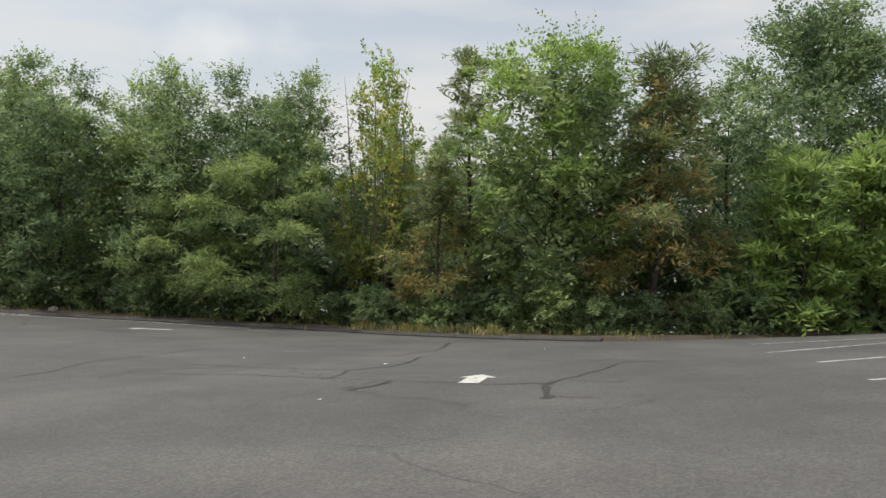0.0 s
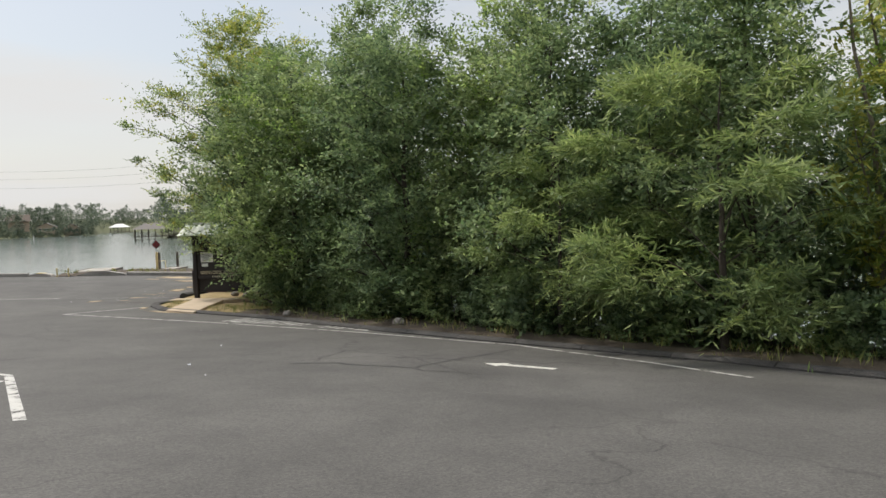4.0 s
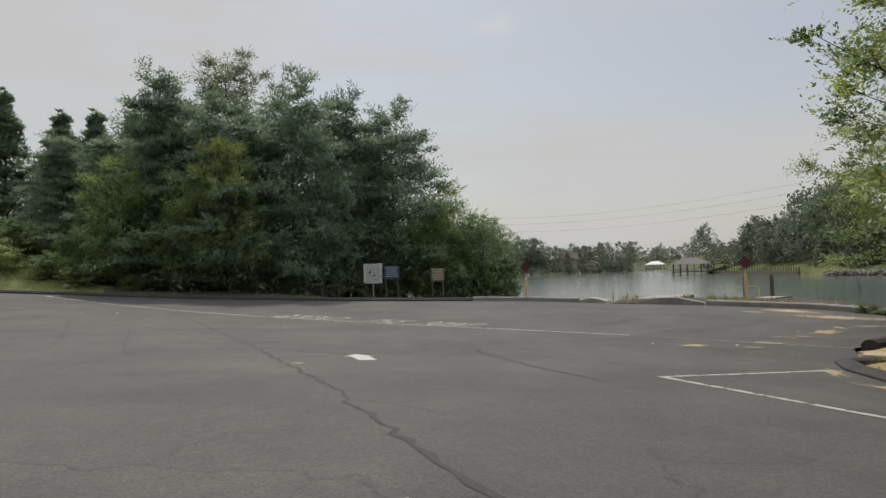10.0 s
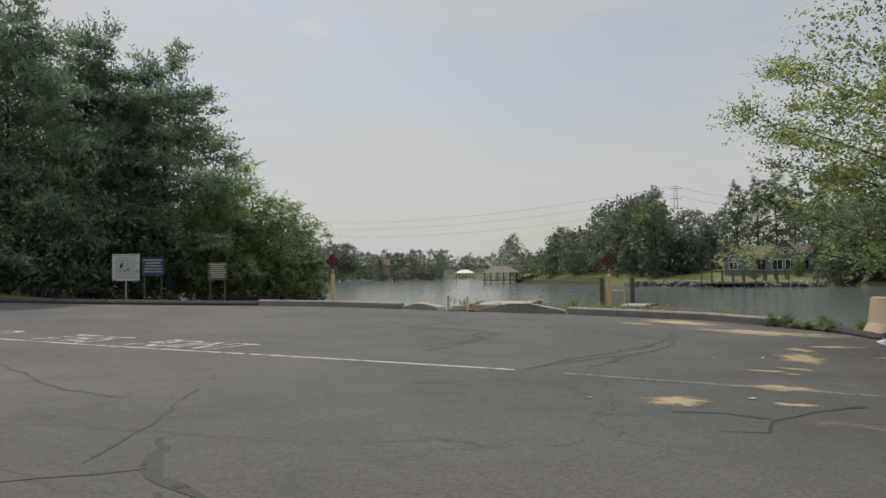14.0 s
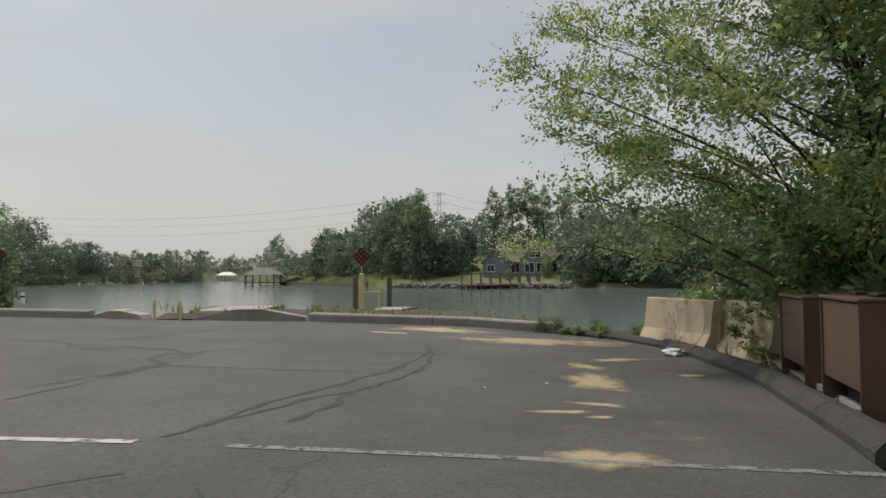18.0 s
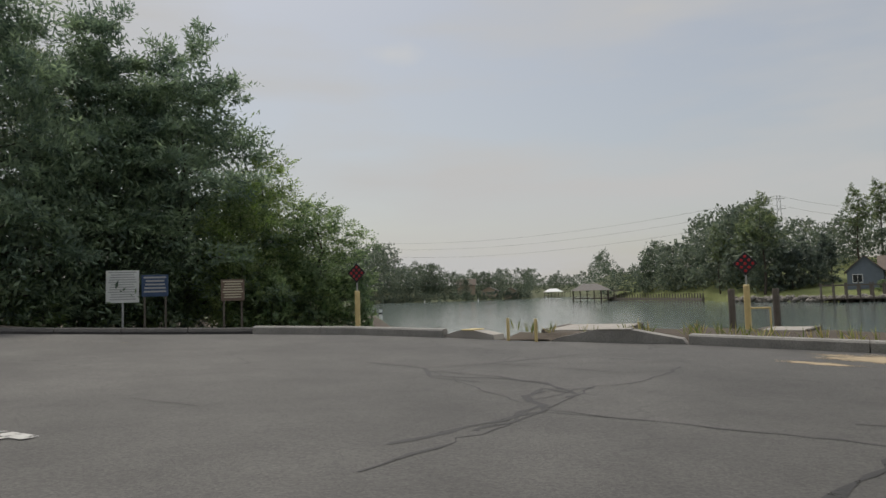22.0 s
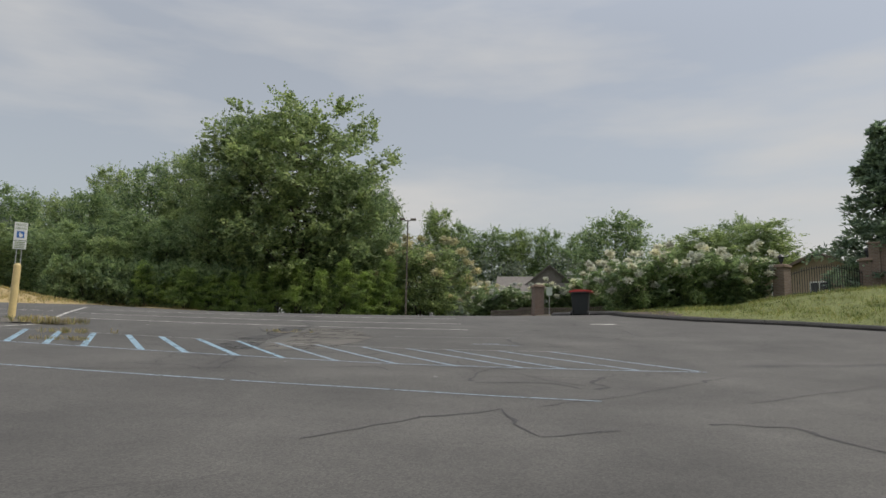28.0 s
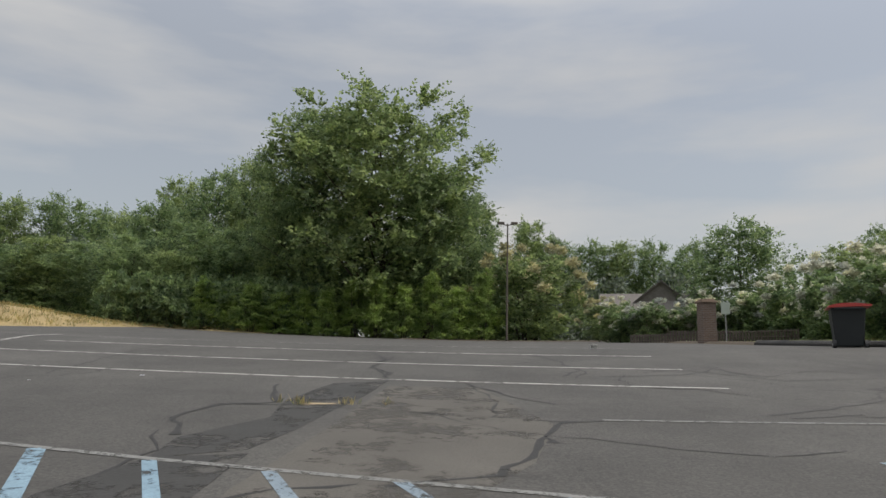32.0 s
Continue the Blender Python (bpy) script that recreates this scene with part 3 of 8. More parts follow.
# ---- ground, lake and asphalt ----
def build_ground():
    cx, cy = -28.0, 5.0
    radii = np.concatenate([np.arange(0.6, 62, 0.8), 62 * 1.05 ** np.arange(0, 86)])
    az = np.radians(np.arange(0, 360, 0.75))
    n, k = len(radii), len(az)
    rr, aa = np.meshgrid(radii, az, indexing="ij")
    x, y = (cx + rr * np.cos(aa)).ravel(), (cy + rr * np.sin(aa)).ravel()
    z = land_z(x, y)
    i, j = np.meshgrid(np.arange(n - 1), np.arange(k), indexing="ij")
    i, j = i.ravel(), j.ravel()
    j2 = (j + 1) % k
    faces = np.stack([i * k + j, (i + 1) * k + j, (i + 1) * k + j2, i * k + j2], 1)
    c = np.stack([x, y, z], 1)[faces].mean(1)
    d = edge_distance(c[:, 0], c[:, 1])
    idx = np.full(len(faces), 1)
    idx[(c[:, 0] < -44) & (c[:, 1] < 4.5)] = 0
    idx[(c[:, 0] < -52) & (c[:, 1] > 0.5) & (d > 2.5)] = 1
    idx[np.hypot(c[:, 0] + 28, c[:, 1] - 10) > 75] = 3
    idx[(c[:, 0] > -14) & (c[:, 0] < 40) & (c[:, 1] < -18) & (c[:, 1] > -68)] = 2
    yaw = np.degrees(np.arctan2(-(c[:, 0] + 25), c[:, 1] - 19))
    idx[(idx == 3) & (yaw > 34) & (yaw < 55) & (c[:, 1] > 60) & (np.hypot(c[:, 0] + 25, c[:, 1] - 19) < 260)] = 0
    idx[(np.abs(c[:, 0] + 22) < 4) & (c[:, 1] > 19) & (d < 3.2) & (d > 0)] = 2
    me = mesh_from("ground", np.stack([x, y, z], 1), faces, [M["grass"], M["litter"], M["dry"], M["shore"]], idx, True)
    tagged(new("ground", me), "rolling ground of grass, leaf litter and lake banks", "ground", kind="structure")


def build_water():
    r = np.concatenate([[0], 6 * 1.12 ** np.arange(0, 56)])
    az = np.radians(np.arange(0, 360, 3))
    rr, aa = np.meshgrid(r, az, indexing="ij")
    v = np.stack([-60 + rr * np.cos(aa), 60 + rr * np.sin(aa), np.full(rr.shape, WATER)], 2).reshape(-1, 3)
    n, k = len(r), len(az)
    i, j = np.meshgrid(np.arange(n - 1), np.arange(k), indexing="ij")
    i, j = i.ravel(), j.ravel()
    f = np.stack([i * k + j, (i + 1) * k + j, (i + 1) * k + (j + 1) % k, i * k + (j + 1) % k], 1)
    tagged(new("water", mesh_from("water", v, f, [M["water"]], None, True)), "calm grey-green lake water with small ripples", "lake", kind="structure")


def clip(poly, axis, value, keep_less):
    out = []
    for p, q in zip(poly, poly[1:] + poly[:1]):
        a, b = (p[axis] <= value) == keep_less or p[axis] == value, (q[axis] <= value) == keep_less or q[axis] == value
        if a:
            out.append(p)
        if a != b:
            t = (value - p[axis]) / (q[axis] - p[axis])
            out.append((p[0] + t * (q[0] - p[0]), p[1] + t * (q[1] - p[1])))
    return out


def draped(name, outline, lift, material, parent=None, step=1.5):
    """A flat shape on the asphalt, cut into cells that follow its height."""
    xs, ys = [p[0] for p in outline], [p[1] for p in outline]
    bm = bmesh.new()
    gx = math.floor(min(xs) / step)
    while gx * step < max(xs):
        strip = clip(clip(list(outline), 0, gx * step, False), 0, (gx + 1) * step, True)
        gy = math.floor(min(ys) / step)
        while strip and gy * step < max(ys):
            cell = clip(clip(strip, 1, gy * step, False), 1, (gy + 1) * step, True)
            pts = []
            for p in cell:
                if not pts or math.hypot(p[0] - pts[-1][0], p[1] - pts[-1][1]) > 1e-4:
                    pts.append(p)
            if len(pts) > 2 and math.hypot(pts[0][0] - pts[-1][0], pts[0][1] - pts[-1][1]) < 1e-4:
                pts.pop()
            if len(pts) > 2:
                try:
                    f = bm.faces.new([bm.verts.new((x, y, lz(x, y) + lift)) for x, y in pts])
                    f.normal_update()
                    if f.normal.z < 0:
                        f.normal_flip()
                except ValueError:
                    pass
            gy += 1
        gx += 1
    bmesh.ops.remove_doubles(bm, verts=bm.verts, dist=0.002)
    return part(name, bm, material, parent)


build_ground()
build_water()
lot = tagged(draped("parking_lot", OUTLINE, 0.0, "asphalt"), "cracked grey asphalt car park with painted markings", "car park", kind="structure")


def strip_outline(points, width):
    """The outline of a painted band of even width along points."""
    left, right = [], []
    for i, p in enumerate(points):
        a, b = points[max(i - 1, 0)], points[min(i + 1, len(points) - 1)]
        d = Vector((b[0] - a[0], b[1] - a[1])).normalized()
        w = width[i] if isinstance(width, (list, tuple)) else width
        left.append((p[0] - d.y * w / 2, p[1] + d.x * w / 2))
        right.append((p[0] + d.y * w / 2, p[1] - d.x * w / 2))
    return left, right


def ribbon(name, points, width, material, lift, parent, step=0.8):
    """A band along points that follows the asphalt."""
    dense = [points[0]]
    for a, b in zip(points, points[1:]):
        k = max(1, int(math.hypot(b[0] - a[0], b[1] - a[1]) / step))
        dense += [(a[0] + (b[0] - a[0]) * s / k, a[1] + (b[1] - a[1]) * s / k) for s in range(1, k + 1)]
    w = width(dense) if callable(width) else width
    left, right = strip_outline(dense, w)
    bm = bmesh.new()
    vl = [bm.verts.new((x, y, lz(x, y) + lift)) for x, y in left]
    vr = [bm.verts.new((x, y, lz(x, y) + lift)) for x, y in right]
    for k in range(len(dense) - 1):
        bm.faces.new((vl[k], vr[k], vr[k + 1], vl[k + 1]))
    return part(name, bm, material, parent)


def line(points, width=0.1, material="white", name="painted_line"):
    return ribbon(name, points, width, material, 0.006, lot)


# ---- trees and plants ----
def leaves(rng, centres, radii, per, size, slim=0.45, out=0.6, lift=0.0, flat=0.8):
    """Diamond leaves scattered through sprays that run outwards: vertices and faces."""
    centres, radii = np.asarray(centres, float), np.asarray(radii, float)
    n = len(centres) * per
    c, r = np.repeat(centres, per, 0), np.repeat(radii, per)
    d = rng.normal(size=(n, 3))
    d /= np.linalg.norm(d, axis=1)[:, None]
    reach = (r * rng.uniform(0.05, 1.0, n) ** 1.05)[:, None]
    pos = c + d * reach * np.array([1, 1, flat])
    a = out * d + rng.normal(size=(n, 3)) * 0.55 + np.array([0, 0, lift])
    a /= np.linalg.norm(a, axis=1)[:, None]
    b = np.cross(a, rng.normal(size=(n, 3)) + np.array([0, 0, 1.3]))
    b /= np.linalg.norm(b, axis=1)[:, None] + 1e-9
    s = (size * rng.uniform(0.65, 1.3, n))[:, None]
    w = s * slim
    v = np.stack([pos, pos + a * s * 0.45 + b * w * 0.5, pos + a * s, pos + a * s * 0.45 - b * w * 0.5], 1).reshape(-1, 3)
    return v, np.arange(n * 4).reshape(n, 4)


def sprigs(rng, centres, radii, per, size, slim, flat, run, fall=0.15, lift=0.0, row=10):
    """Leaves set in rows along fanned twigs, layer over layer: vertices and faces."""
    m = max(2, round(per / row))
    n = len(centres) * m
    c, r, w = np.repeat(centres, m, 0), np.repeat(radii, m), np.repeat(run, m, 0)
    spread = np.array([0.7, 0.7, 0.7 * flat])
    d = w * 0.8 + rng.normal(size=(n, 3)) * spread + np.array([0, 0, 0.12 * lift])
    d /= np.linalg.norm(d, axis=1)[:, None]
    start = c - w * r[:, None] * 0.5 + rng.normal(size=(n, 3)) * r[:, None] * np.array([0.3, 0.3, 0.3 * flat])
    long = r * rng.uniform(0.6, 1.45, n)
    nrm = rng.normal(size=(n, 3)) * 0.5 + np.array([0, 0, 1.0])
    nrm -= d * (nrm * d).sum(1, keepdims=True)
    nrm /= np.linalg.norm(nrm, axis=1)[:, None] + 1e-9
    side = np.cross(d, nrm)
    t = (np.arange(row)[None, :] + rng.uniform(0.1, 0.9, (n, row))) / row
    pos = start[:, None] + d[:, None] * (long[:, None] * t)[..., None]
    pos[..., 2] -= fall * long[:, None] * t**2
    sign = np.where(np.arange(row) % 2 == 0, 1.0, -1.0) * np.where(np.arange(row) == row - 1, 0.1, 1.0)
    turn = 0.5 if slim < 0.26 else 0.75
    a = d[:, None] * (1 - turn * 0.6) + side[:, None] * (sign * turn)[None, :, None] + rng.normal(size=(n, row, 3)) * 0.28 + np.array([0, 0, 0.25 * lift])
    a /= np.linalg.norm(a, axis=2)[..., None]
    b = np.cross(nrm[:, None] + rng.normal(size=(n, row, 3)) * 0.45, a)
    b /= np.linalg.norm(b, axis=2)[..., None] + 1e-9
    s = (size * rng.uniform(0.65, 1.3, (n, row)) * (0.7 + 0.45 * np.sin(math.pi * (0.15 + 0.8 * t))))[..., None]
    wd = s * slim * 0.5
    v = np.stack([pos, pos + a * s * 0.45 + b * wd, pos + a * s, pos + a * s * 0.45 - b * wd], 2).reshape(-1, 3)
    return v, np.arange(n * row * 4).reshape(-1, 4)


def sticks(segments, sides=4):
    """Tapered limbs: (start, end, radius at start, radius at end)."""
    v, f = [], []
    for p, q, r0, r1 in segments:
        p, q = np.asarray(p, float), np.asarray(q, float)
        d = q - p
        d /= np.linalg.norm(d) + 1e-9
        u = np.cross(d, (0.31, 0.85, 0.42))
        u /= np.linalg.norm(u) + 1e-9
        w = np.cross(d, u)
        o = len(v)
        for c, r in ((p, r0), (q, r1)):
            for k in range(sides):
                a = 2 * math.pi * k / sides
                v.append(c + (u * math.cos(a) + w * math.sin(a)) * r)
        f += [(o + k, o + (k + 1) % sides, o + sides + (k + 1) % sides, o + sides + k) for k in range(sides)]
    return np.array(v), np.array(f)


PROFILES = {
    "broad": lambda u: 0.55 + 0.45 * np.sin(np.pi * np.clip(u * 0.85 + 0.12, 0, 1)) - 0.45 * np.clip(u - 0.72, 0, 1) * 2,
    "cone": lambda u: np.clip(1.0 - u, 0.02, 1) ** 0.9,
    "column": lambda u: np.clip(1.15 - u**2.2 * 1.05, 0.12, 1),
    "round": lambda u: np.sqrt(np.clip(1 - (2 * u - 0.85) ** 2 / 1.4, 0.05, 1)),
    "dome": lambda u: 0.86 + 0.25 * u - 0.86 * u**3,
    "flare": lambda u: 0.45 + 0.55 * u,
    "orb": lambda u: 0.42 + 0.62 * np.sin(np.pi * np.clip(u * 0.78 + 0.06, 0, 1)) - 0.9 * np.clip(u - 0.78, 0, 1),
    "umbrella": lambda u: np.where(u < 0.35, 0.35 + u, 1.0 - 0.5 * np.clip(u - 0.6, 0, 1)),
}


def plant(seed, h, r, base=0.15, shape="broad", clumps=90, per=60, size=0.16, clump=0.55, leaf="lf_green", bark="bark",
          slim=0.5, lift=0.0, flat=0.75, trunk=0.016, lean=(0, 0), inner=0.55, stems=1, second=None, second_share=0.12, droop=0.12, rise=0.25, sprays=6, core=0.9, tips=0, taper=0.0):
    """A plant's trunk and crown meshes: boughs leave the trunk, and sprays of leaves run along each bough."""
    rng = np.random.default_rng(seed)
    nb = max(8, clumps // sprays)
    u = ((np.arange(nb) + rng.random(nb)) / nb) ** 0.88
    ang = np.arange(nb) * 2.39996 + rng.normal(0, 0.35, nb)
    lobes = 1 + 0.2 * np.sin(ang * 2 + seed) + 0.12 * np.sin(ang * 5 + seed * 2.3 + u * 6)
    rad = r * PROFILES[shape](u) * lobes * rng.uniform(inner, 1.0, nb)
    rad = np.minimum(rad, r * 1.02)
    z = np.clip(h * (base + (0.98 - base) * u) + rng.normal(0, 0.02 * h, nb), 0.05 * h, h)
    ends = np.stack([rad * np.cos(ang) + lean[0] * u, rad * np.sin(ang) + lean[1] * u, z], 1)
    t0, seg, lines = trunk * h, [], []
    feet = [(0.0, 0.0)] if stems == 1 else [(0.12 * r * math.cos(k * 2.4), 0.12 * r * math.sin(k * 2.4)) for k in range(stems)]
    for fx, fy in feet:
        grow = 3 if stems > 1 else 0
        pts = [np.array([fx * (1 + grow * s) + lean[0] * s * 0.8 + rng.normal(0, 0.01 * h) * (s > 0), fy * (1 + grow * s) + lean[1] * s * 0.8 + rng.normal(0, 0.01 * h) * (s > 0), s * h * 0.92]) for s in np.linspace(0, 1, 7)]
        lines.append(pts)
        th = t0 if stems == 1 else t0 * 0.6
        seg += [(pts[k], pts[k + 1], th * (1 - k / 6.3), th * (1 - (k + 1) / 6.3)) for k in range(6)]
    cs, runs, rs = [], [], []
    for i in range(nb):
        p = ends[i]
        pts = lines[rng.integers(len(lines))]
        s = float(np.clip(p[2] / (0.92 * h) - rise * (0.3 + 0.7 * rad[i] / r) * rng.uniform(0.6, 1.2), 0.05, 0.96))
        k = min(int(s * 6), 5)
        root = pts[k] + (pts[k + 1] - pts[k]) * (s * 6 - k)
        ctrl = root * 0.5 + p * 0.5 + np.array([0, 0, 0.12 * np.linalg.norm(p - root)]) + rng.normal(0, 0.05 * r, 3)
        bow = [root * (1 - f) ** 2 + 2 * ctrl * f * (1 - f) + p * f * f for f in (0, 0.35, 0.7, 1.0)]
        rb = t0 * 0.30 * (1.08 - s)
        seg += [(bow[j], bow[j + 1], rb * (1 - 0.3 * j), rb * (0.72 - 0.3 * j)) for j in range(3)]
        way = p - root
        way /= np.linalg.norm(way) + 1e-9
        side = np.array([-way[1], way[0], 0.0])
        side /= np.linalg.norm(side) + 1e-9
        for j in range(sprays):
            f = 1.0 if j == 0 else rng.uniform(0.3, 1.0)
            at = root * (1 - f) ** 2 + 2 * ctrl * f * (1 - f) + p * f * f
            sg = 0.0 if j == 0 else rng.choice((-1, 1)) * rng.uniform(0.5, 1.5)
            dirn = way * 0.8 + side * sg * 0.8 + np.array([0, 0, rng.uniform(-0.15, 0.3)])
            dirn /= np.linalg.norm(dirn)
            c = at + dirn * clump * (0.2 if j == 0 else rng.uniform(0.5, 1.3))
            rr = clump * (rng.uniform(0.45, 0.75) if j == 0 else rng.uniform(0.55, 1.25))
            rr *= 1 - taper * u[i]
            c[2] -= droop * rr
            cs.append(c)
            runs.append(dirn)
            rs.append(rr)
            if j % 2:
                seg.append((at, c, rb * 0.22 + 0.003, 0.004))
    sv, sf = sticks(seg, 4)
    cs, runs, rs = np.array(cs), np.array(runs), np.array(rs)
    cs[:, 2] = np.maximum(cs[:, 2], 0.06 * h)
    v, f = sprigs(rng, cs, rs * 1.12, per, size, slim, flat, runs, droop, lift)
    mats = [M[leaf]]
    idx = np.zeros(len(f), int)
    if second:
        mats.append(M[second])
        high = np.repeat(cs[:, 2] / h + rng.normal(0, 0.12, len(cs)), len(f) // len(cs))
        idx[np.repeat(rng.random(len(f) // 10), 10) < second_share * 2.2 * np.clip(high - 0.1, 0, 1)] = 1
    if tips:
        at = ends[u > 0.3] * np.array([1.2, 1.2, 1.05]) + np.array([0, 0, clump * 1.0])
        v3, f3 = leaves(rng, at, np.full(len(at), clump * 0.55), tips, 0.14, 0.75, 0.6, 0.3, 0.9)
        f = np.concatenate([f, f3 + len(v)])
        v, idx = np.concatenate([v, v3]), np.concatenate([idx, np.ones(len(f3), int)])
    # larger, older leaves deep in the crown
    m = int(nb * sprays * core)
    if m:
        uc, ac = rng.random(m) * 0.93, rng.uniform(0, 2 * np.pi, m)
        rc = r * PROFILES[shape](uc) * 0.8 * np.sqrt(rng.random(m))
        cc = np.stack([rc * np.cos(ac) + lean[0] * uc, rc * np.sin(ac) + lean[1] * uc, h * (base + (0.93 - base) * uc)], 1)
        way = cc * np.array([1, 1, 0]) + rng.normal(size=(m, 3)) * 0.3 * r
        way /= np.linalg.norm(way, axis=1)[:, None]
        v2, f2 = sprigs(rng, cc, np.full(m, clump * 1.15), max(20, per // 3), min(size * 1.3, 0.2) if size < 0.22 else size * 1.05, max(slim, 0.3), 0.6, way, 0.1, lift)
        f = np.concatenate([f, f2 + len(v)])
        v, idx = np.concatenate([v, v2]), np.concatenate([idx, np.zeros(len(f2), int)])
    return mesh_from("trunk", sv, sf, [M[bark]]), mesh_from("crown", v, f, mats, idx)


KINDS, TALL = {}, {}


def kind_of(key, **kw):
    KINDS[key] = plant(**kw)
    TALL[key] = kw["h"]


def tree(key, x, y, label, category="tree", name="tree", s=1.0, sz=None, turn=0.0, z=None, group="", sink=0.1):
    """Stands one plant of a kind at a place; trees of a kind share their meshes."""
    ob = new(name)
    ob.matrix_world = pose(x, y, (z_at(x, y) if z is None else z) - sink, 0, 0, turn) @ Matrix.Diagonal((s, s, sz or s, 1))
    for nm, me in zip(("trunk", "crown"), KINDS[key]):
        new(nm, me).parent = ob
    return tagged(ob, label, category, group)


def tree_to(key, x, y, top, label, s=1.0, turn=0.0, **kw):
    """A tree whose crown reaches up to a given height."""
    return tree(key, x, y, label, s=s, sz=(top - z_at(x, y)) / TALL[key], turn=turn, **kw)


kind_of("oak_a", seed=3, h=9.5, r=3.1, base=0.10, clumps=180, per=110, size=0.125, clump=0.75, leaf="lf_green", core=1.3)
kind_of("oak_b", seed=8, h=9.0, r=3.0, base=0.08, clumps=180, per=110, size=0.125, clump=0.75, leaf="lf_mid", shape="round", core=1.3, second="lf_bright", second_share=0.25)
kind_of("oak_c", seed=12, h=9.5, r=3.0, base=0.12, clumps=170, per=110, size=0.12, clump=0.75, leaf="lf_green", shape="column", core=1.3, second="lf_mid", second_share=0.4)
kind_of("bright", seed=21, h=8.5, r=2.9, base=0.06, clumps=200, per=110, size=0.135, clump=0.68, leaf="lf_mid", shape="round", second="lf_bright", second_share=0.55, core=1.2)
kind_of("poplar", seed=5, h=9.5, r=2.3, base=0.22, clumps=150, per=60, size=0.135, clump=0.5, leaf="lf_yellow", shape="column", lift=0.8, stems=5, bark="bark_pale", flat=1.2, rise=0.6, second="lf_bright", second_share=0.3, core=0.15)
kind_of("feather", seed=31, h=5.6, r=2.7, base=0.2, clumps=84, per=190, size=0.2, clump=0.6, leaf="lf_feather", shape="round", slim=0.15, lift=-0.7, flat=0.4, inner=0.75, droop=0.4, core=0.0)
kind_of("rusty", seed=33, h=6.5, r=2.2, base=0.12, clumps=96, per=150, size=0.17, clump=0.5, leaf="lf_rust", shape="cone", slim=0.2, lift=-0.4, flat=0.4, second="lf_olive", second_share=0.7, droop=0.3, core=0.25)
kind_of("sparse_conifer", seed=35, h=9.0, r=2.9, base=0.2, clumps=120, per=75, size=0.2, clump=0.42, leaf="lf_olive", shape="cone", slim=0.18, lift=-0.2, flat=0.35, inner=0.45, core=0.2, droop=0.3)
kind_of("cedar_a", seed=41, h=11, r=4.9, base=0.04, clumps=240, per=100, size=0.26, clump=1.2, leaf="lf_cedar", shape="cone", slim=0.27, lift=0.0, flat=0.13, inner=0.55, droop=0.1, rise=0.08, taper=0.45, core=1.9)
kind_of("cedar_b", seed=42, h=10, r=4.9, base=0.03, clumps=250, per=100, size=0.26, clump=1.25, leaf="lf_cedar", shape="column", slim=0.27, lift=0.0, flat=0.13, inner=0.55, droop=0.1, rise=0.08, taper=0.45, core=1.9)
kind_of("pine", seed=44, h=15, r=3.2, base=0.3, clumps=190, per=84, size=0.26, clump=0.75, leaf="lf_pine", shape="round", slim=0.16, lift=0.3, flat=0.4, inner=0.4)
kind_of("leyland", seed=46, h=9.5, r=2.8, base=0.02, clumps=290, per=40, size=0.29, clump=0.5, leaf="lf_cedar", shape="cone", slim=0.34, lift=0.4, flat=0.8, inner=0.7, rise=0.3, core=1.1, taper=0.88)
kind_of("spread", seed=51, h=12.0, r=6.2, base=0.14, clumps=520, per=210, size=0.085, clump=0.72, leaf="lf_mid", shape="dome", second="lf_yellow", second_share=0.36, flat=0.3, inner=0.6, trunk=0.0105, stems=1, rise=0.32, core=0.8)
kind_of("elm", seed=52, h=11.5, r=4.6, base=0.2, clumps=330, per=100, size=0.115, clump=0.7, leaf="lf_mid", shape="dome", second="lf_yellow", second_share=0.3, flat=0.35, inner=0.5, rise=0.3, core=0.6, trunk=0.013)
kind_of("dark_broad", seed=53, h=9.5, r=3.6, base=0.05, clumps=210, per=78, size=0.14, clump=0.7, leaf="lf_green", shape="round", core=1.5)
kind_of("sycamore", seed=55, h=13.5, r=5.2, base=0.12, clumps=420, per=150, size=0.12, clump=0.95, leaf="lf_green", shape="dome", trunk=0.018, slim=0.75, core=0.7, inner=0.55)
kind_of("great_sycamore", seed=58, h=13.5, r=5.0, base=0.1, clumps=560, per=80, size=0.16, clump=0.72, leaf="lf_mid", shape="orb", trunk=0.017, slim=0.8, core=0.6, inner=0.7, sprays=7, rise=0.3, flat=0.95)
kind_of("bamboo", seed=57, h=4.2, r=1.6, base=0.05, clumps=130, per=70, size=0.22, clump=0.5, leaf="lf_bamboo", shape="cone", slim=0.22, lift=0.1, stems=5, flat=0.45, core=0.35, droop=0.35, inner=0.65)
kind_of("shrub", seed=61, h=2.6, r=1.5, base=0.04, clumps=72, per=42, size=0.14, clump=0.38, leaf="lf_mid", shape="round", stems=4, core=0.6)
kind_of("shrub_dark", seed=62, h=2.0, r=1.5, base=0.02, clumps=60, per=36, size=0.16, clump=0.4, leaf="lf_green", shape="round", stems=4, core=0.6)
kind_of("vine_bush", seed=63, h=3.6, r=2.2, base=0.03, clumps=110, per=85, size=0.14, clump=0.42, second="lf_yellow", second_share=0.08, leaf="lf_mid", shape="round", stems=3, inner=0.35)
kind_of("myrtle_tan", seed=65, h=5.0, r=2.4, base=0.06, clumps=130, per=85, size=0.16, clump=0.55, leaf="lf_mid", shape="round", second="blossom_tan", second_share=0.08, stems=5, tips=150, sprays=4, core=1.2)
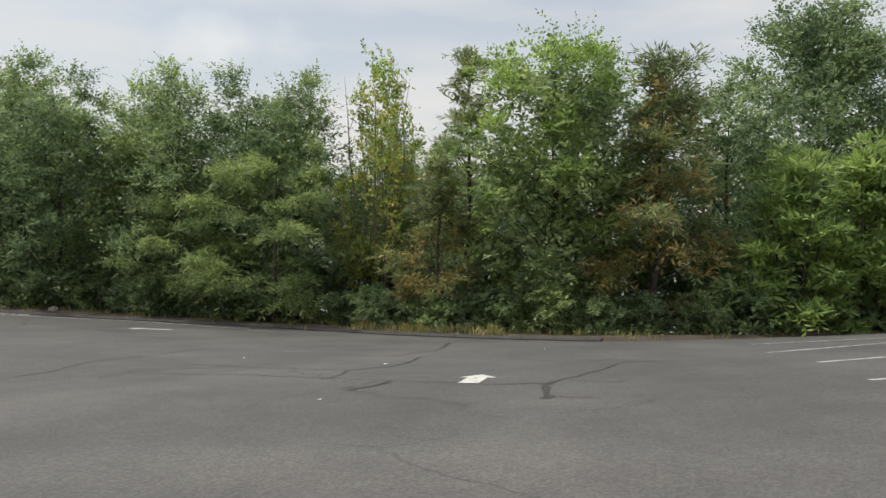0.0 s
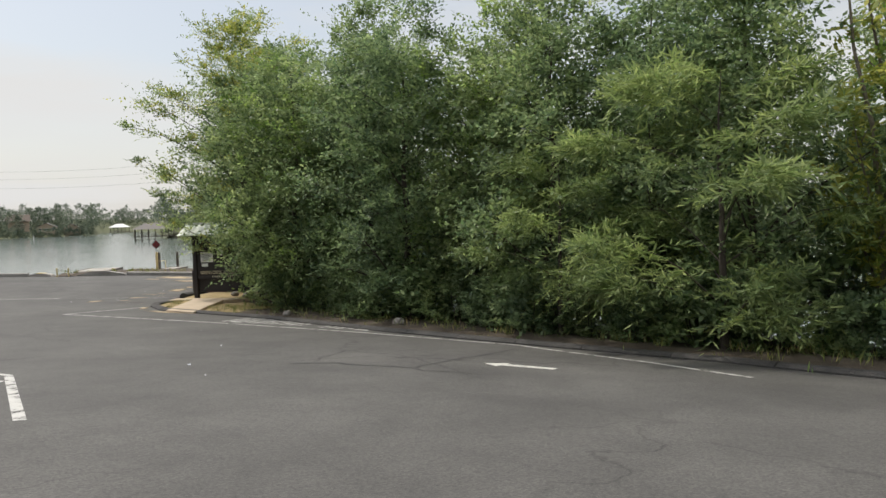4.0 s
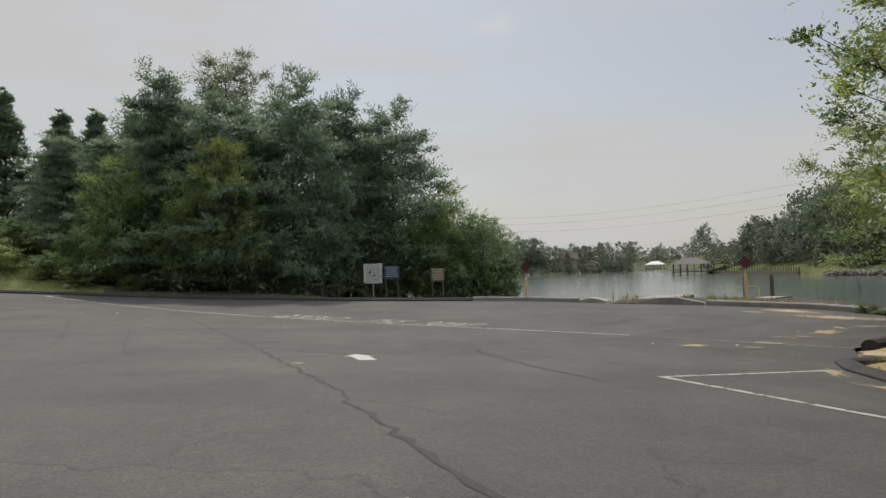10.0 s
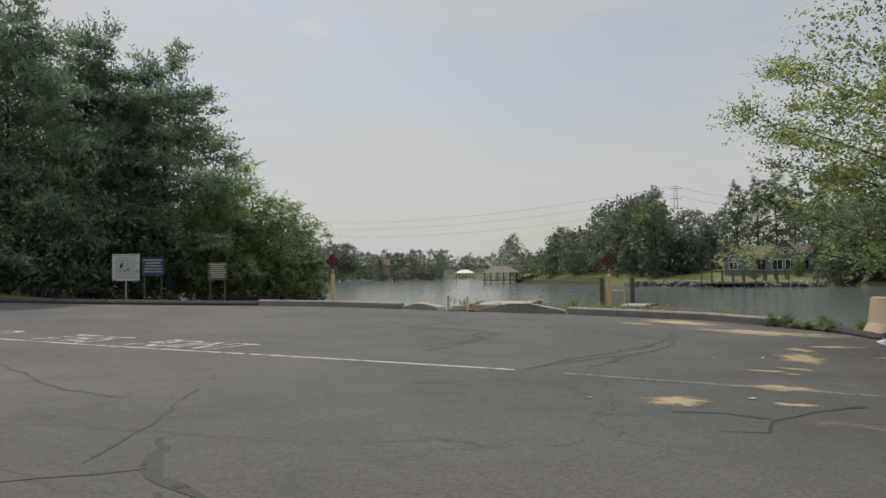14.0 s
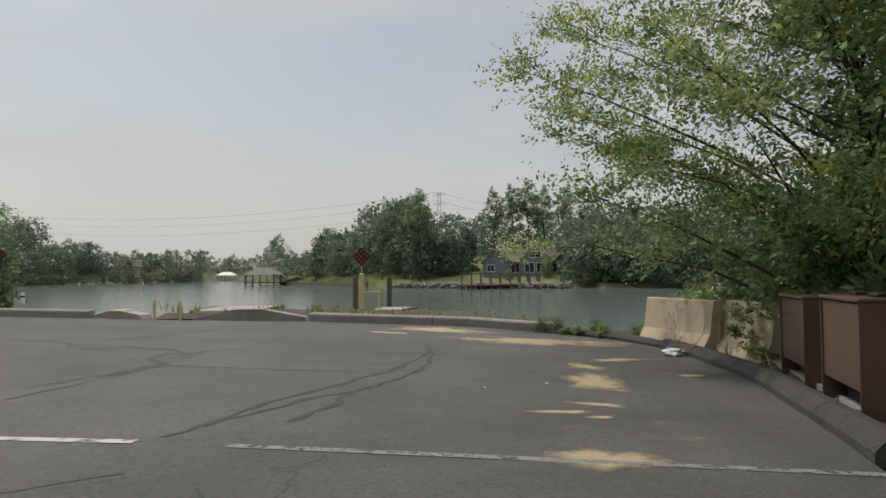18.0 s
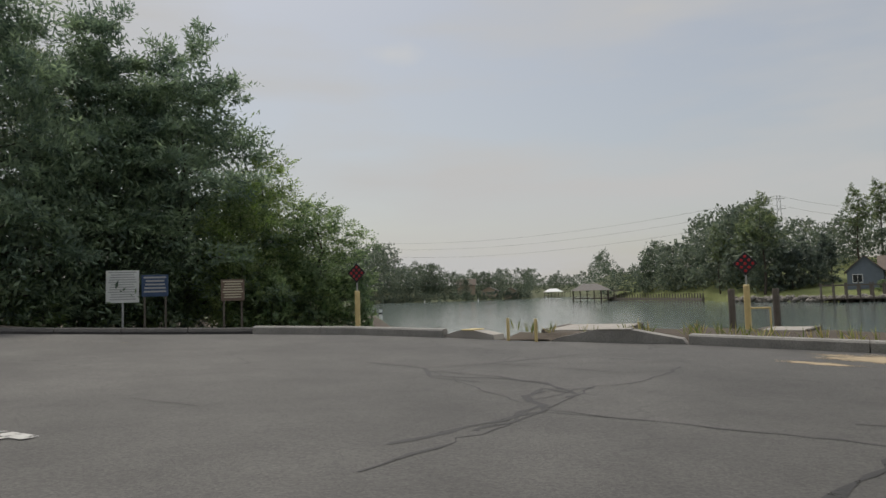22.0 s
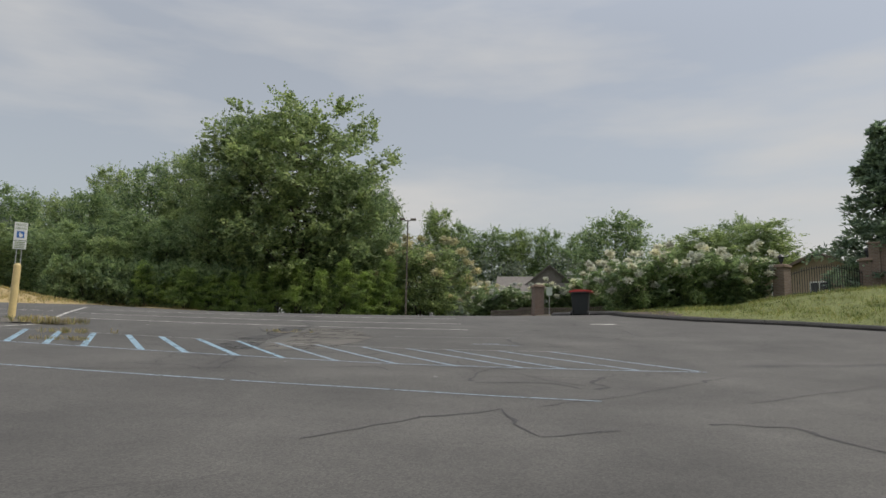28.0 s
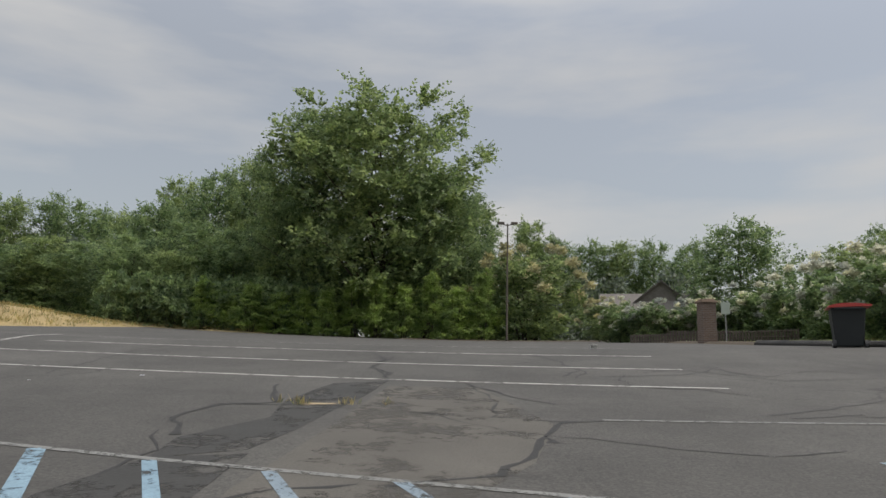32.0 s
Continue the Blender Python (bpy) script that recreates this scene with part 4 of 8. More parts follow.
kind_of("myrtle_white", seed=67, h=3.6, r=1.7, base=0.04, clumps=96, per=70, size=0.16, clump=0.4, leaf="lf_green", shape="flare", second="blossom", second_share=0.03, stems=6, lift=0.8, flat=1.0, tips=120, sprays=4, rise=0.5)
kind_of("wide_oak", seed=71, h=9.5, r=3.2, base=0.06, clumps=250, per=70, size=0.175, clump=0.8, leaf="lf_green", core=1.6, shape="round")
kind_of("tall_oak", seed=74, h=9.5, r=3.0, base=0.08, clumps=250, per=70, size=0.17, clump=0.8, leaf="lf_mid", shape="dome", core=1.6)
kind_of("spruce", seed=75, h=9.5, r=2.6, base=0.03, clumps=90, per=16, size=0.55, clump=0.75, leaf="lf_spruce", shape="cone", slim=0.3, lift=0.4, core=0.5)
kind_of("far_pine", seed=73, h=16, r=3.2, base=0.5, clumps=60, per=40, size=0.5, clump=0.9, leaf="lf_pine", shape="round", slim=0.25, inner=0.3)

# the wood along the lake, north of the car park
NORTH = [("oak_a", -20.2, 24.2, 1.0, 20), ("oak_b", -17.4, 23.0, 0.98, 130), ("oak_c", -14.8, 24.0, 1.05, 220), ("oak_a", -12.2, 22.6, 0.95, 300),
         ("oak_b", -9.6, 23.6, 1.0, 15), ("oak_c", -7.3, 22.4, 0.97, 80), ("oak_a", -4.8, 23.2, 0.97, 160), ("oak_c", -2.6, 22.6, 0.95, 250),
         ("poplar", 0.4, 22.4, 1.04, 0), ("oak_b", 2.2, 24.4, 0.85, 45), ("sparse_conifer", 3.9, 20.6, 1.07, 100), ("bright", 6.7, 19.6, 1.12, 20),
         ("oak_a", 8.6, 22.0, 1.0, 190), ("rusty", 9.9, 18.9, 1.35, 70), ("dark_broad", 12.4, 21.5, 0.9, 33), ("sycamore", 16.8, 25.5, 0.95, 120),
         ("bamboo", 14.0, 19.4, 1.35, 0), ("bamboo", 16.5, 20.2, 1.4, 90), ("bamboo", 18.9, 21.0, 1.35, 200), ("oak_b", 19.5, 24.0, 0.9, 10),
         ("feather", -2.6, 20.4, 1.08, 200), ("feather", -6.4, 21.0, 0.85, 30), ("rusty", 3.3, 18.7, 0.88, 10), ("oak_c", -17.0, 26.5, 1.05, 60),
         ("oak_b", -11.0, 26.6, 1.05, 170), ("oak_a", -5.5, 26.8, 1.05, 280), ("oak_c", 0.0, 26.2, 1.0, 0), ("dark_broad", 5.6, 25.6, 1.0, 140)]
WORDS = {"oak": "dense green broadleaf tree in the lakeside wood", "bright": "bright green maple at the edge of the asphalt",
         "poplar": "slender yellow-green poplar with upright branches", "feather": "feathery pale green tree with drooping boughs",
         "rusty": "small conifer with rust-brown fading foliage", "sparse": "thin straggly conifer with see-through crown",
         "dark": "dark green broadleaf tree with a dense crown", "sycamore": "tall sycamore with large pale leaves", "bamboo": "light green bamboo clump at the lot edge"}
for key, x, y, s, turn in NORTH:
    tree(key, x, y, WORDS[key.split("_")[0]], "bamboo" if key == "bamboo" else "tree", "bamboo" if key == "bamboo" else "tree", s, None, turn, group="lakeside trees")
rng = np.random.default_rng(77)
for k in range(26):
    x = -18.5 + k * 1.4
    y = float(np.interp(x, [-18.5, -5, 1, 5, 8, 12, 18], [22.2, 20.9, 19.6, 17.6, 16.8, 18.2, 20.5])) + rng.uniform(0, 0.9)
    tree("shrub_dark" if k % 3 else "shrub", x, y, "low green shrub under the lakeside trees", "shrub", "shrub", rng.uniform(0.5, 0.95), None, rng.uniform(0, 360), group="undergrowth")

for k in range(17):
    tree("shrub_dark", -17.0 + 2.0 * k, 24.4 - 0.12 * k + 0.7 * math.sin(k * 2.2) - (1.6 if 9 < k < 14 else 0), "dark undergrowth deep in the lakeside wood", "shrub", "shrub", 1.15, 1.35, k * 83, group="undergrowth")

# the spreading tree by the barriers
tree("spread", -27.9, 31.35, "spreading elm with thin drooping yellow-green branches", s=0.96, sz=1.0, turn=150)
tree("elm", -22.4, 24.9, "bright green elm leaning over the notice board", s=1.0, turn=75)
tree("dark_broad", -25.4, 31.2, "dark green broadleaf tree behind the steel bins", s=0.9, turn=100)
for x, y, s in [(-28.3, 31.3, 0.95), (-26.9, 30.3, 1.1), (-25.9, 28.6, 1.15), (-29.6, 32.6, 0.8), (-24.9, 27.4, 1.1), (-27.6, 29.9, 0.55)]:
    tree("shrub_dark", x, y, "dark green shrub crowding the bins and barriers", "shrub", "shrub", s, s * 1.25, x * 50, group="bank shrubs")
tree("dark_broad", -27.0, 34.4, "dark green broadleaf tree on the bank behind the barriers", s=1.05, turn=10)
tree("dark_broad", -24.0, 28.9, "dark green broadleaf tree behind the steel bins", s=0.95, turn=160)
tree("dark_broad", -22.2, 28.4, "dark green broadleaf tree behind the notice board", s=0.9, turn=210)
tree("oak_b", -24.5, 34.0, WORDS["oak"], s=0.9, turn=20)

# the dark conifers west of the car park
WEST = [("dark_broad", -60.2, 26.5, 0.85, 0.62, 10), ("elm", -53.2, 10.4, 0.6, 0.72, 40), ("oak_b", -61.6, 24.2, 1.0, 0.86, 60), ("cedar_b", -62.0, 20.8, 1.0, 1.28, 120), ("cedar_a", -61.2, 17.4, 1.0, 1.2, 200),
        ("cedar_b", -57.6, 14.0, 0.95, 1.26, 80), ("pine", -62.0, 10.2, 1.05, 1.04, 0), ("cedar_b", -56.0, 10.2, 1.0, 1.04, 300), ("cedar_a", -57.4, 6.6, 1.0, 1.07, 40),
        ("oak_b", -54.4, 8.4, 0.72, 0.75, 150), ("oak_b", -55.2, 4.6, 0.8, 0.78, 190), ("cedar_a", -59.2, 3.6, 0.95, 0.68, 230), ("pine", -63.5, 15.5, 0.9, 0.86, 15), ("cedar_b", -63, 7.0, 1.0, 1.12, 95),
        ("cedar_a", -64.5, 19.5, 1.0, 0.98, 185), ("cedar_a", -60.4, 0.6, 0.75, 0.58, 5), ("oak_b", -59.6, 23.0, 0.75, 0.7, 33), ("cedar_a", -60.0, 11.8, 1.0, 0.92, 60), ("cedar_a", -59.6, 7.8, 1.0, 0.95, 10)]
for key, x, y, s, sz, turn in WEST:
    tree(key, x, y, {"cedar": "dark dense cedar in the shaded grove", "pine": "tall dark pine rising over the grove", "elm": "yellow-green elm leaning out of the cedars", "oak": "paler broadleaf tree among the cedars", "dark": "dense round broadleaf tree at the grove's lakeward end"}[key.split("_")[0]], s=s, sz=sz, turn=turn, group="western grove")
for k in range(8):
    tree("shrub_dark", -58.6 - 0.4 * k, 4.0 + k * 2.7, "dark undergrowth below the cedars", "shrub", "shrub", 1.2, 1.5, k * 57, group="undergrowth")
for x, y in ((-59.6, 27.6), (-59.2, 25.6), (-60.6, 24.6), (-58.6, 24.0)):
    tree("shrub_dark", x, y, "dense dark shrub at the grove's lakeward end", "shrub", "shrub", 1.05, 1.3, x * 90 + y * 40, group="undergrowth")
tree_to("vine_bush", -57.6, -5.0, 6.1, "vine-covered bright green bush on the lawn", 1.1, 20, category="bush", name="bush")
for k, (x, y, s) in enumerate([(-56.2, 2.0, 0.9), (-55.0, 2.6, 0.7), (-56.0, -2.6, 0.8), (-57.4, -1.0, 1.1), (-54.8, -0.6, 0.7), (-58.2, -3.0, 1.0), (-55.6, -4.2, 0.5), (-54.6, 4.4, 0.7), (-53.4, 5.6, 0.45)]):
    tree("shrub", x, y, "sprawling bright green bramble on the lawn's edge", "shrub", "shrub", s, s * 0.75, k * 70, group="brambles")
tree("shrub", -54.2, 1.4, "low bramble at the lawn's edge", "shrub", "shrub", 0.75, 0.5, 0)
tree("shrub", -53.6, 3.0, "low bramble at the lawn's edge", "shrub", "shrub", 0.7, 0.45, 90)
for k in range(6):
    tree("shrub_dark", -56.4 + 0.5 * math.sin(k * 2.1) - 0.3 * max(0, k - 3), 5.0 + k * 2.15, "dark undergrowth below the cedars", "shrub", "shrub", 0.85, 0.7, k * 77, group="undergrowth")

# the garden conifers behind the brick wall
for x, y, high, s in [(-58.8, -29.6, 13.6, 1.25), (-61.0, -28.6, 12.0, 1.25), (-63.0, -27.0, 12.6, 1.3), (-65.6, -25.9, 14.6, 1.35), (-67.6, -25.2, 16.0, 1.3), (-70.0, -25.4, 14.6, 1.1),
                      (-71.9, -14.6, 17.6, 1.6), (-70.6, -16.9, 14.6, 1.3), (-74.0, -11.0, 16.8, 1.4), (-73.6, -13.4, 14.8, 1.2), (-75.0, -7.0, 16.0, 1.2), (-75.2, -3.0, 14.4, 1.3), (-75.6, -0.6, 14.6, 1.3), (-76.2, 2.0, 14.6, 1.3), (-76.8, 4.6, 14.8, 1.3)]:
    tree_to("leyland", x, y, high, "dark green garden cypress behind the brick wall", s, x * 37, group="garden cypresses")

# south of the car park
SOUTH = [("great_sycamore", -22.4, -69.5, 27.2, 1.98, 15), ("sycamore", -16.6, -71.0, 25.6, 1.4, 130), ("sycamore", -26.8, -70.4, 20.6, 1.2, 250), ("wide_oak", 7.2, -88.1, 20.7, 1.7, 60), ("tall_oak", 8.1, -96.4, 25.7, 1.6, 100), ("wide_oak", -2.1, -83.2, 23.4, 1.7, 140),
         ("tall_oak", -7.2, -80.7, 23.8, 1.7, 10), ("wide_oak", -3.0, -76.0, 16.2, 1.5, 200), ("wide_oak", -7.6, -74.5, 14.6, 1.5, 280), ("wide_oak", -11.7, -77.8, 20.0, 1.6, 20), ("tall_oak", -13.5, -71.5, 15.5, 1.5, 220),
         ("wide_oak", -30.1, -82.5, 20.4, 1.5, 90), ("wide_oak", -31.6, -73.5, 13.6, 1.1, 150), ("tall_oak", -26.5, -72.0, 15.0, 1.2, 170),
         ("wide_oak", 41.6, -98.0, 23.0, 1.9, 30), ("tall_oak", 37.0, -103.5, 24.8, 1.9, 75), ("wide_oak", 30.5, -106.0, 25.2, 1.9, 10), ("wide_oak", 24.0, -104.0, 23.4, 1.9, 160), ("tall_oak", 15.5, -99.0, 21.8, 1.8, 250),
         ("wide_oak", 48.8, -91.0, 21.4, 1.9, 310), ("wide_oak", 30.0, -74.1, 13.5, 1.5, 12), ("tall_oak", 25.3, -72.2, 13.0, 1.5, 55), ("wide_oak", 20.7, -74.2, 13.6, 1.5, 99), ("wide_oak", 16.4, -76.1, 13.5, 1.5, 143),
         ("tall_oak", 12.0, -75.4, 14.2, 1.5, 187), ("wide_oak", 7.0, -75.4, 13.6, 1.4, 231), ("wide_oak", 2.0, -73.3, 13.9, 1.4, 275), ("tall_oak", -3.3, -70.8, 12.1, 1.2, 319)]
for key, x, y, high, s, turn in SOUTH:
    tree_to(key, x, y, high, "big-leaved sycamore towering over the hedge" if "sycamore" in key else "green broadleaf tree beyond the car park", s, turn, group="southern trees")
for k in range(12):
    x = -32.0 + k * 2.15
    tree("bamboo", x, -64.0 - 0.12 * k + 0.5 * math.sin(k * 2.3), "light green bamboo hedge along the asphalt", "bamboo", "bamboo", 1.0 + 0.15 * math.sin(k * 1.7), (1.2 if k < 6 else 0.9) + 0.16 * math.cos(k * 2.9), k * 61, group="bamboo hedge")
for k in range(8):
    tree("shrub_dark", -18.0 + k * 2.6, -66.2 - 0.1 * k, "dark shrub behind the bamboo hedge", "shrub", "shrub", 1.7, 2.2, k * 47, group="hedge shrubs")
tree_to("myrtle_tan", -35.8, -67.5, 11.7, "tall crape myrtle covered in faded tan blossom", 2.1, 0, category="shrub", name="crape_myrtle")
tree_to("myrtle_tan", -40.6, -55.0, 6.6, "low crape myrtle with rusty seed heads", 0.8, 70, category="shrub", name="crape_myrtle")


def far_wood(name, spots, label):
    """A far wood: many small crowns and stems in one mesh, distance haze in the leaf colour."""
    tv, tf, cv, cf = [], [], [], []
    for x, y, h, r, seed in spots:
        g = np.random.default_rng(seed)
        n = int(26 + 2.2 * h)
        u, a = g.uniform(0, 1, n), g.uniform(0, 6.283, n)
        prof = np.sin(np.pi * np.clip(u * 0.8 + 0.18, 0, 1)) ** 0.7
        rad = r * prof * g.uniform(0.3, 1.0, n)
        z0 = max(z_at(x, y), WATER) - 0.2
        c = np.stack([x + rad * np.cos(a), y + rad * np.sin(a), z0 + h * (0.06 + 0.88 * u)], 1)
        v, f = leaves(g, c, r * 0.32 * (0.7 + 0.6 * g.random(n)), 13, 0.1 * r + 0.27, 0.62, 0.6, 0, 0.7)
        cf.append(f + sum(len(q) for q in cv))
        cv.append(v)
    me = mesh_from(name, np.concatenate(cv), np.concatenate(cf), [M["lf_far_hazed"]])
    return tagged(new(name, me), label, "wood", kind="stuff")


def polar(yaw, dist):
    return -25 - math.sin(radians(yaw)) * dist, 19 + math.cos(radians(yaw)) * dist


def wood_band(seed, y0, y1, step, near, deep, h0, h1):
    g = np.random.default_rng(seed)
    spots = []
    a = y0
    while a < y1:
        shore = float(np.interp(a, SHORE_YAW, SHORE_FAR))
        d = shore + near + g.uniform(0, deep)
        h = g.uniform(h0, h1)
        spots.append((*polar(a, d), h, h * g.uniform(0.3, 0.42), int(g.integers(1e6))))
        a += step * g.uniform(0.6, 1.4)
    return spots


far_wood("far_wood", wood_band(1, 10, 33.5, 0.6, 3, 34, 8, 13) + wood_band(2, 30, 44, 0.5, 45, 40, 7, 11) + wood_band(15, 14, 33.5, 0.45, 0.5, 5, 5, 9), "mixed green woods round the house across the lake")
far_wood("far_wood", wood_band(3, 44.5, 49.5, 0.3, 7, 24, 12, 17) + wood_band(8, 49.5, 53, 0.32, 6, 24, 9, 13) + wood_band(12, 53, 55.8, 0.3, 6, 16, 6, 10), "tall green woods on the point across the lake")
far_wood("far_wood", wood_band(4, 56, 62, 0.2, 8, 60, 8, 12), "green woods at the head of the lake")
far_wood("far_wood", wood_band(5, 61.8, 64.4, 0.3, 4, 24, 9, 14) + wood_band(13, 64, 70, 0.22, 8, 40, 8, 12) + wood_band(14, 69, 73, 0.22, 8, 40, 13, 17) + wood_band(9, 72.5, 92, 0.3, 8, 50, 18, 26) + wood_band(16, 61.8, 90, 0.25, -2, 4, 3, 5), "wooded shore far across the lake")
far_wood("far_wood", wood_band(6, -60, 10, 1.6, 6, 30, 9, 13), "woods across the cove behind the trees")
for yaw, dist, sc in [(45.1, 136, 1.05), (46.2, 142, 0.85), (39.0, 165, 0.95), (37.6, 170, 1.0), (36.4, 172, 1.05), (35.2, 168, 0.95), (33.4, 170, 0.95), (48.0, 150, 0.8)]:
    x, y = polar(yaw, dist)
    tree("far_pine", x, y, "tall thin pine above the far shore", s=sc, turn=yaw * 40, group="far pines")
g = random.Random(5)
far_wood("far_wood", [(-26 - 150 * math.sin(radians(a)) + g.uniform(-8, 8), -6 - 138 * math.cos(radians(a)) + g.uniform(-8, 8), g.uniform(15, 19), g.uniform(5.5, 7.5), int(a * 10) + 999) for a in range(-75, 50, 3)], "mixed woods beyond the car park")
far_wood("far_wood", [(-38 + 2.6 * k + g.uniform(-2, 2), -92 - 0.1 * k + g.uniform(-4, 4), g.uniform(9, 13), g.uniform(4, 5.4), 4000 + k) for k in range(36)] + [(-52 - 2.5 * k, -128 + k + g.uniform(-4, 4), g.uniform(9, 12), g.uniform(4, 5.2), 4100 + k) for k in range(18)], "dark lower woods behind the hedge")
for key, x, y, high, s, turn in [("tall_oak", -55.0, -43.5, 10.0, 1.1, 70), ("tall_oak", -59.3, -43.0, 10.6, 1.15, 140), ("tall_oak", -60.0, -62.0, 12.0, 1.1, 45), ("wide_oak", -68.6, -110.5, 23.4, 2.7, 10),
                                 ("tall_oak", -41.0, -146.3, 30.9, 2.0, 200), ("wide_oak", -46.6, -146.0, 27.5, 1.9, 250), ("wide_oak", -52.4, -145.4, 26.4, 1.9, 20), ("tall_oak", -58.4, -144.6, 26.6, 1.9, 120), ("wide_oak", -64.4, -143.7, 26.2, 1.9, 300),
                                 ("wide_oak", -70.2, -140.4, 25.8, 1.8, 90), ("wide_oak", -84.0, -100.2, 21.5, 1.7, 33), ("tall_oak", -79.6, -104.1, 17.0, 1.4, 77)]:
    tree_to(key, x, y, high, "rounded garden tree behind the crape myrtles", s, turn, group="garden trees")
for x, y, high, s in [(-39.7, -46.6, 5.6, 0.85), (-41.2, -46.2, 5.8, 0.85), (-43.0, -46.6, 5.7, 0.9), (-44.4, -45.4, 6.0, 0.9), (-45.6, -45.0, 5.8, 0.9), (-46.4, -43.4, 6.4, 1.0), (-46.9, -40.8, 6.5, 1.0), (-47.2, -37.6, 6.5, 1.0), (-46.6, -33.4, 6.1, 1.0), (-44.8, -29.1, 5.7, 1.05), (-46.5, -29.3, 6.0, 1.05), (-48.1, -29.3, 6.1, 1.05), (-49.8, -29.2, 6.4, 1.05), (-51.3, -29.6, 6.2, 0.95)]:
    tree_to("myrtle_white", x, y, high, "crape myrtle with white flower heads", s, x * 50, category="shrub", name="crape_myrtle", group="white crape myrtles")


# ---- markings on the asphalt ----
line([(-22.5, 17.45), (-15.5, 18.5), (-11, 18.95), (-6.5, 19.0), (-3.2, 17.9), (-1.3, 16.95)])
line([(-22.45, 17.5), (-22.85, 20.6)])
line([(-51.0, 2.2), (-45.3, 7.47), (-40.6, 11.5), (-38.56, 13.3), (-37.86, 14.0), (-34.94, 16.48), (-32.0, 19.15), (-29.9, 20.95)], 0.12)
line([(-29.35, 21.35), (-25.9, 23.85)], 0.11, "faded")
line([(-6.4, 9.15), (-10.1, 10.6), (-14.0, 9.95)], 0.12)
line([(-9.6, 10.3), (-7.9, 8.6)], 0.12)
line([(-10.3, 10.3), (-10.6, 8.2)], 0.12)
line([(-11.6, 10.1), (-12.9, 8.2)], 0.12)
line([(10.3, 9.5), (14.5, 12.6)])
line([(10.26, 7.2), (14.0, 9.2)])
line([(10.9, 12.6), (15, 14.4)])
line([(9.9, 4.8), (13.4, 6.1)])
for y in (-15.8, -18.1, -20.4, -22.6):
    line([(-22.6, y - 0.1), (-29.0, y), (-35.4, y + 0.05)], 0.09)
line([(-22.9, -13.15), (-19.0, -13.3), (-15.4, -13.2)], 0.09)
for y in (-16.5, -18.9):
    line([(-21.6, y), (-18.5, y + 0.5), (-15.4, y + 1.1)], 0.09)
line([(-23.4, -15.0), (-22.4, -18.2), (-20.9, -23.9)], 0.12)
line([(-22.5, -9.4), (-23.3, -11.2), (-23.95, -13.1)], 0.12)
line([(-24.9, -8.75), (-28.4, -8.0), (-30.3, -7.6), (-33.3, -7.0), (-38.9, -6.6)], 0.08, "fadedblue")
line([(-23.2, -11.6), (-26.1, -11.3), (-29.6, -10.6), (-33.5, -9.95), (-37.2, -9.9)], 0.08, "faded")
line([(-26.2, -5.45), (-28.15, -4.98), (-30.85, -4.34)], 0.08, "fadedblue")
line([(-30.95, -4.32), (-32.88, -3.92), (-33.43, -3.78), (-34.64, -3.47), (-36.0, -3.19)], 0.07, "fadedblue")
HATCH = [(-24.44, -11.6, -25.55, -8.6), (-25.33, -11.35, -26.4, -8.4), (-26.15, -11.25, -27.2, -8.25), (-27.0, -11.1, -28.4, -8.0), (-27.8, -10.95, -29.3, -7.8),
         (-28.7, -10.75, -30.3, -7.6), (-29.65, -10.55, -31.2, -7.4), (-30.55, -10.4, -32.2, -7.2), (-31.45, -10.3, -33.3, -7.0), (-32.5, -10.05, -34.4, -6.85),
         (-33.5, -9.95, -35.6, -6.8), (-34.4, -9.87, -36.4, -6.75), (-35.56, -9.86, -37.7, -6.75), (-36.7, -9.9, -38.8, -6.7)]
for k, (ax, ay, bx, by) in enumerate(HATCH):
    line([(ax, ay), (bx, by)], 0.13 if k < 6 else 0.1, "blue" if k < 7 else "fadedblue")
line([(-33.22, -12.97), (-34.91, -13.1), (-36.52, -13.24)], 0.07, "faded")
line([(-35.1, -11.35), (-35.78, -11.46)], 0.09, "fadedblue")
line([(-35.5, -11.5), (-36.22, -11.1)], 0.07, "fadedblue")


def arrow(x, y, dx, dy, length, head, shaft):
    """A painted arrow whose tip lies at x, y."""
    d = Vector((dx, dy)).normalized()
    s = Vector((-d.y, d.x))
    tip, nk = Vector((x, y)), Vector((x, y)) - d * head * 0.75
    end = tip - d * length
    out = [tip, nk + s * head * 0.5, nk + s * shaft * 0.5, end + s * shaft * 0.5, end - s * shaft * 0.5, nk - s * shaft * 0.5, nk - s * head * 0.5]
    return draped("painted_arrow", [tuple(p) for p in out], 0.006, "arrowpaint", lot, 2.0)


arrow(5.67, 5.95, 0.1, 1, 1.0, 0.5, 0.25)
arrow(-5.3, 15.95, -1, -0.05, 1.3, 0.5, 0.2)
arrow(-26.05, 13.75, -0.98, -0.08, 1.05, 0.52, 0.3)
arrow(-40.75, -18.0, -1, 0.15, 0.9, 0.4, 0.16)


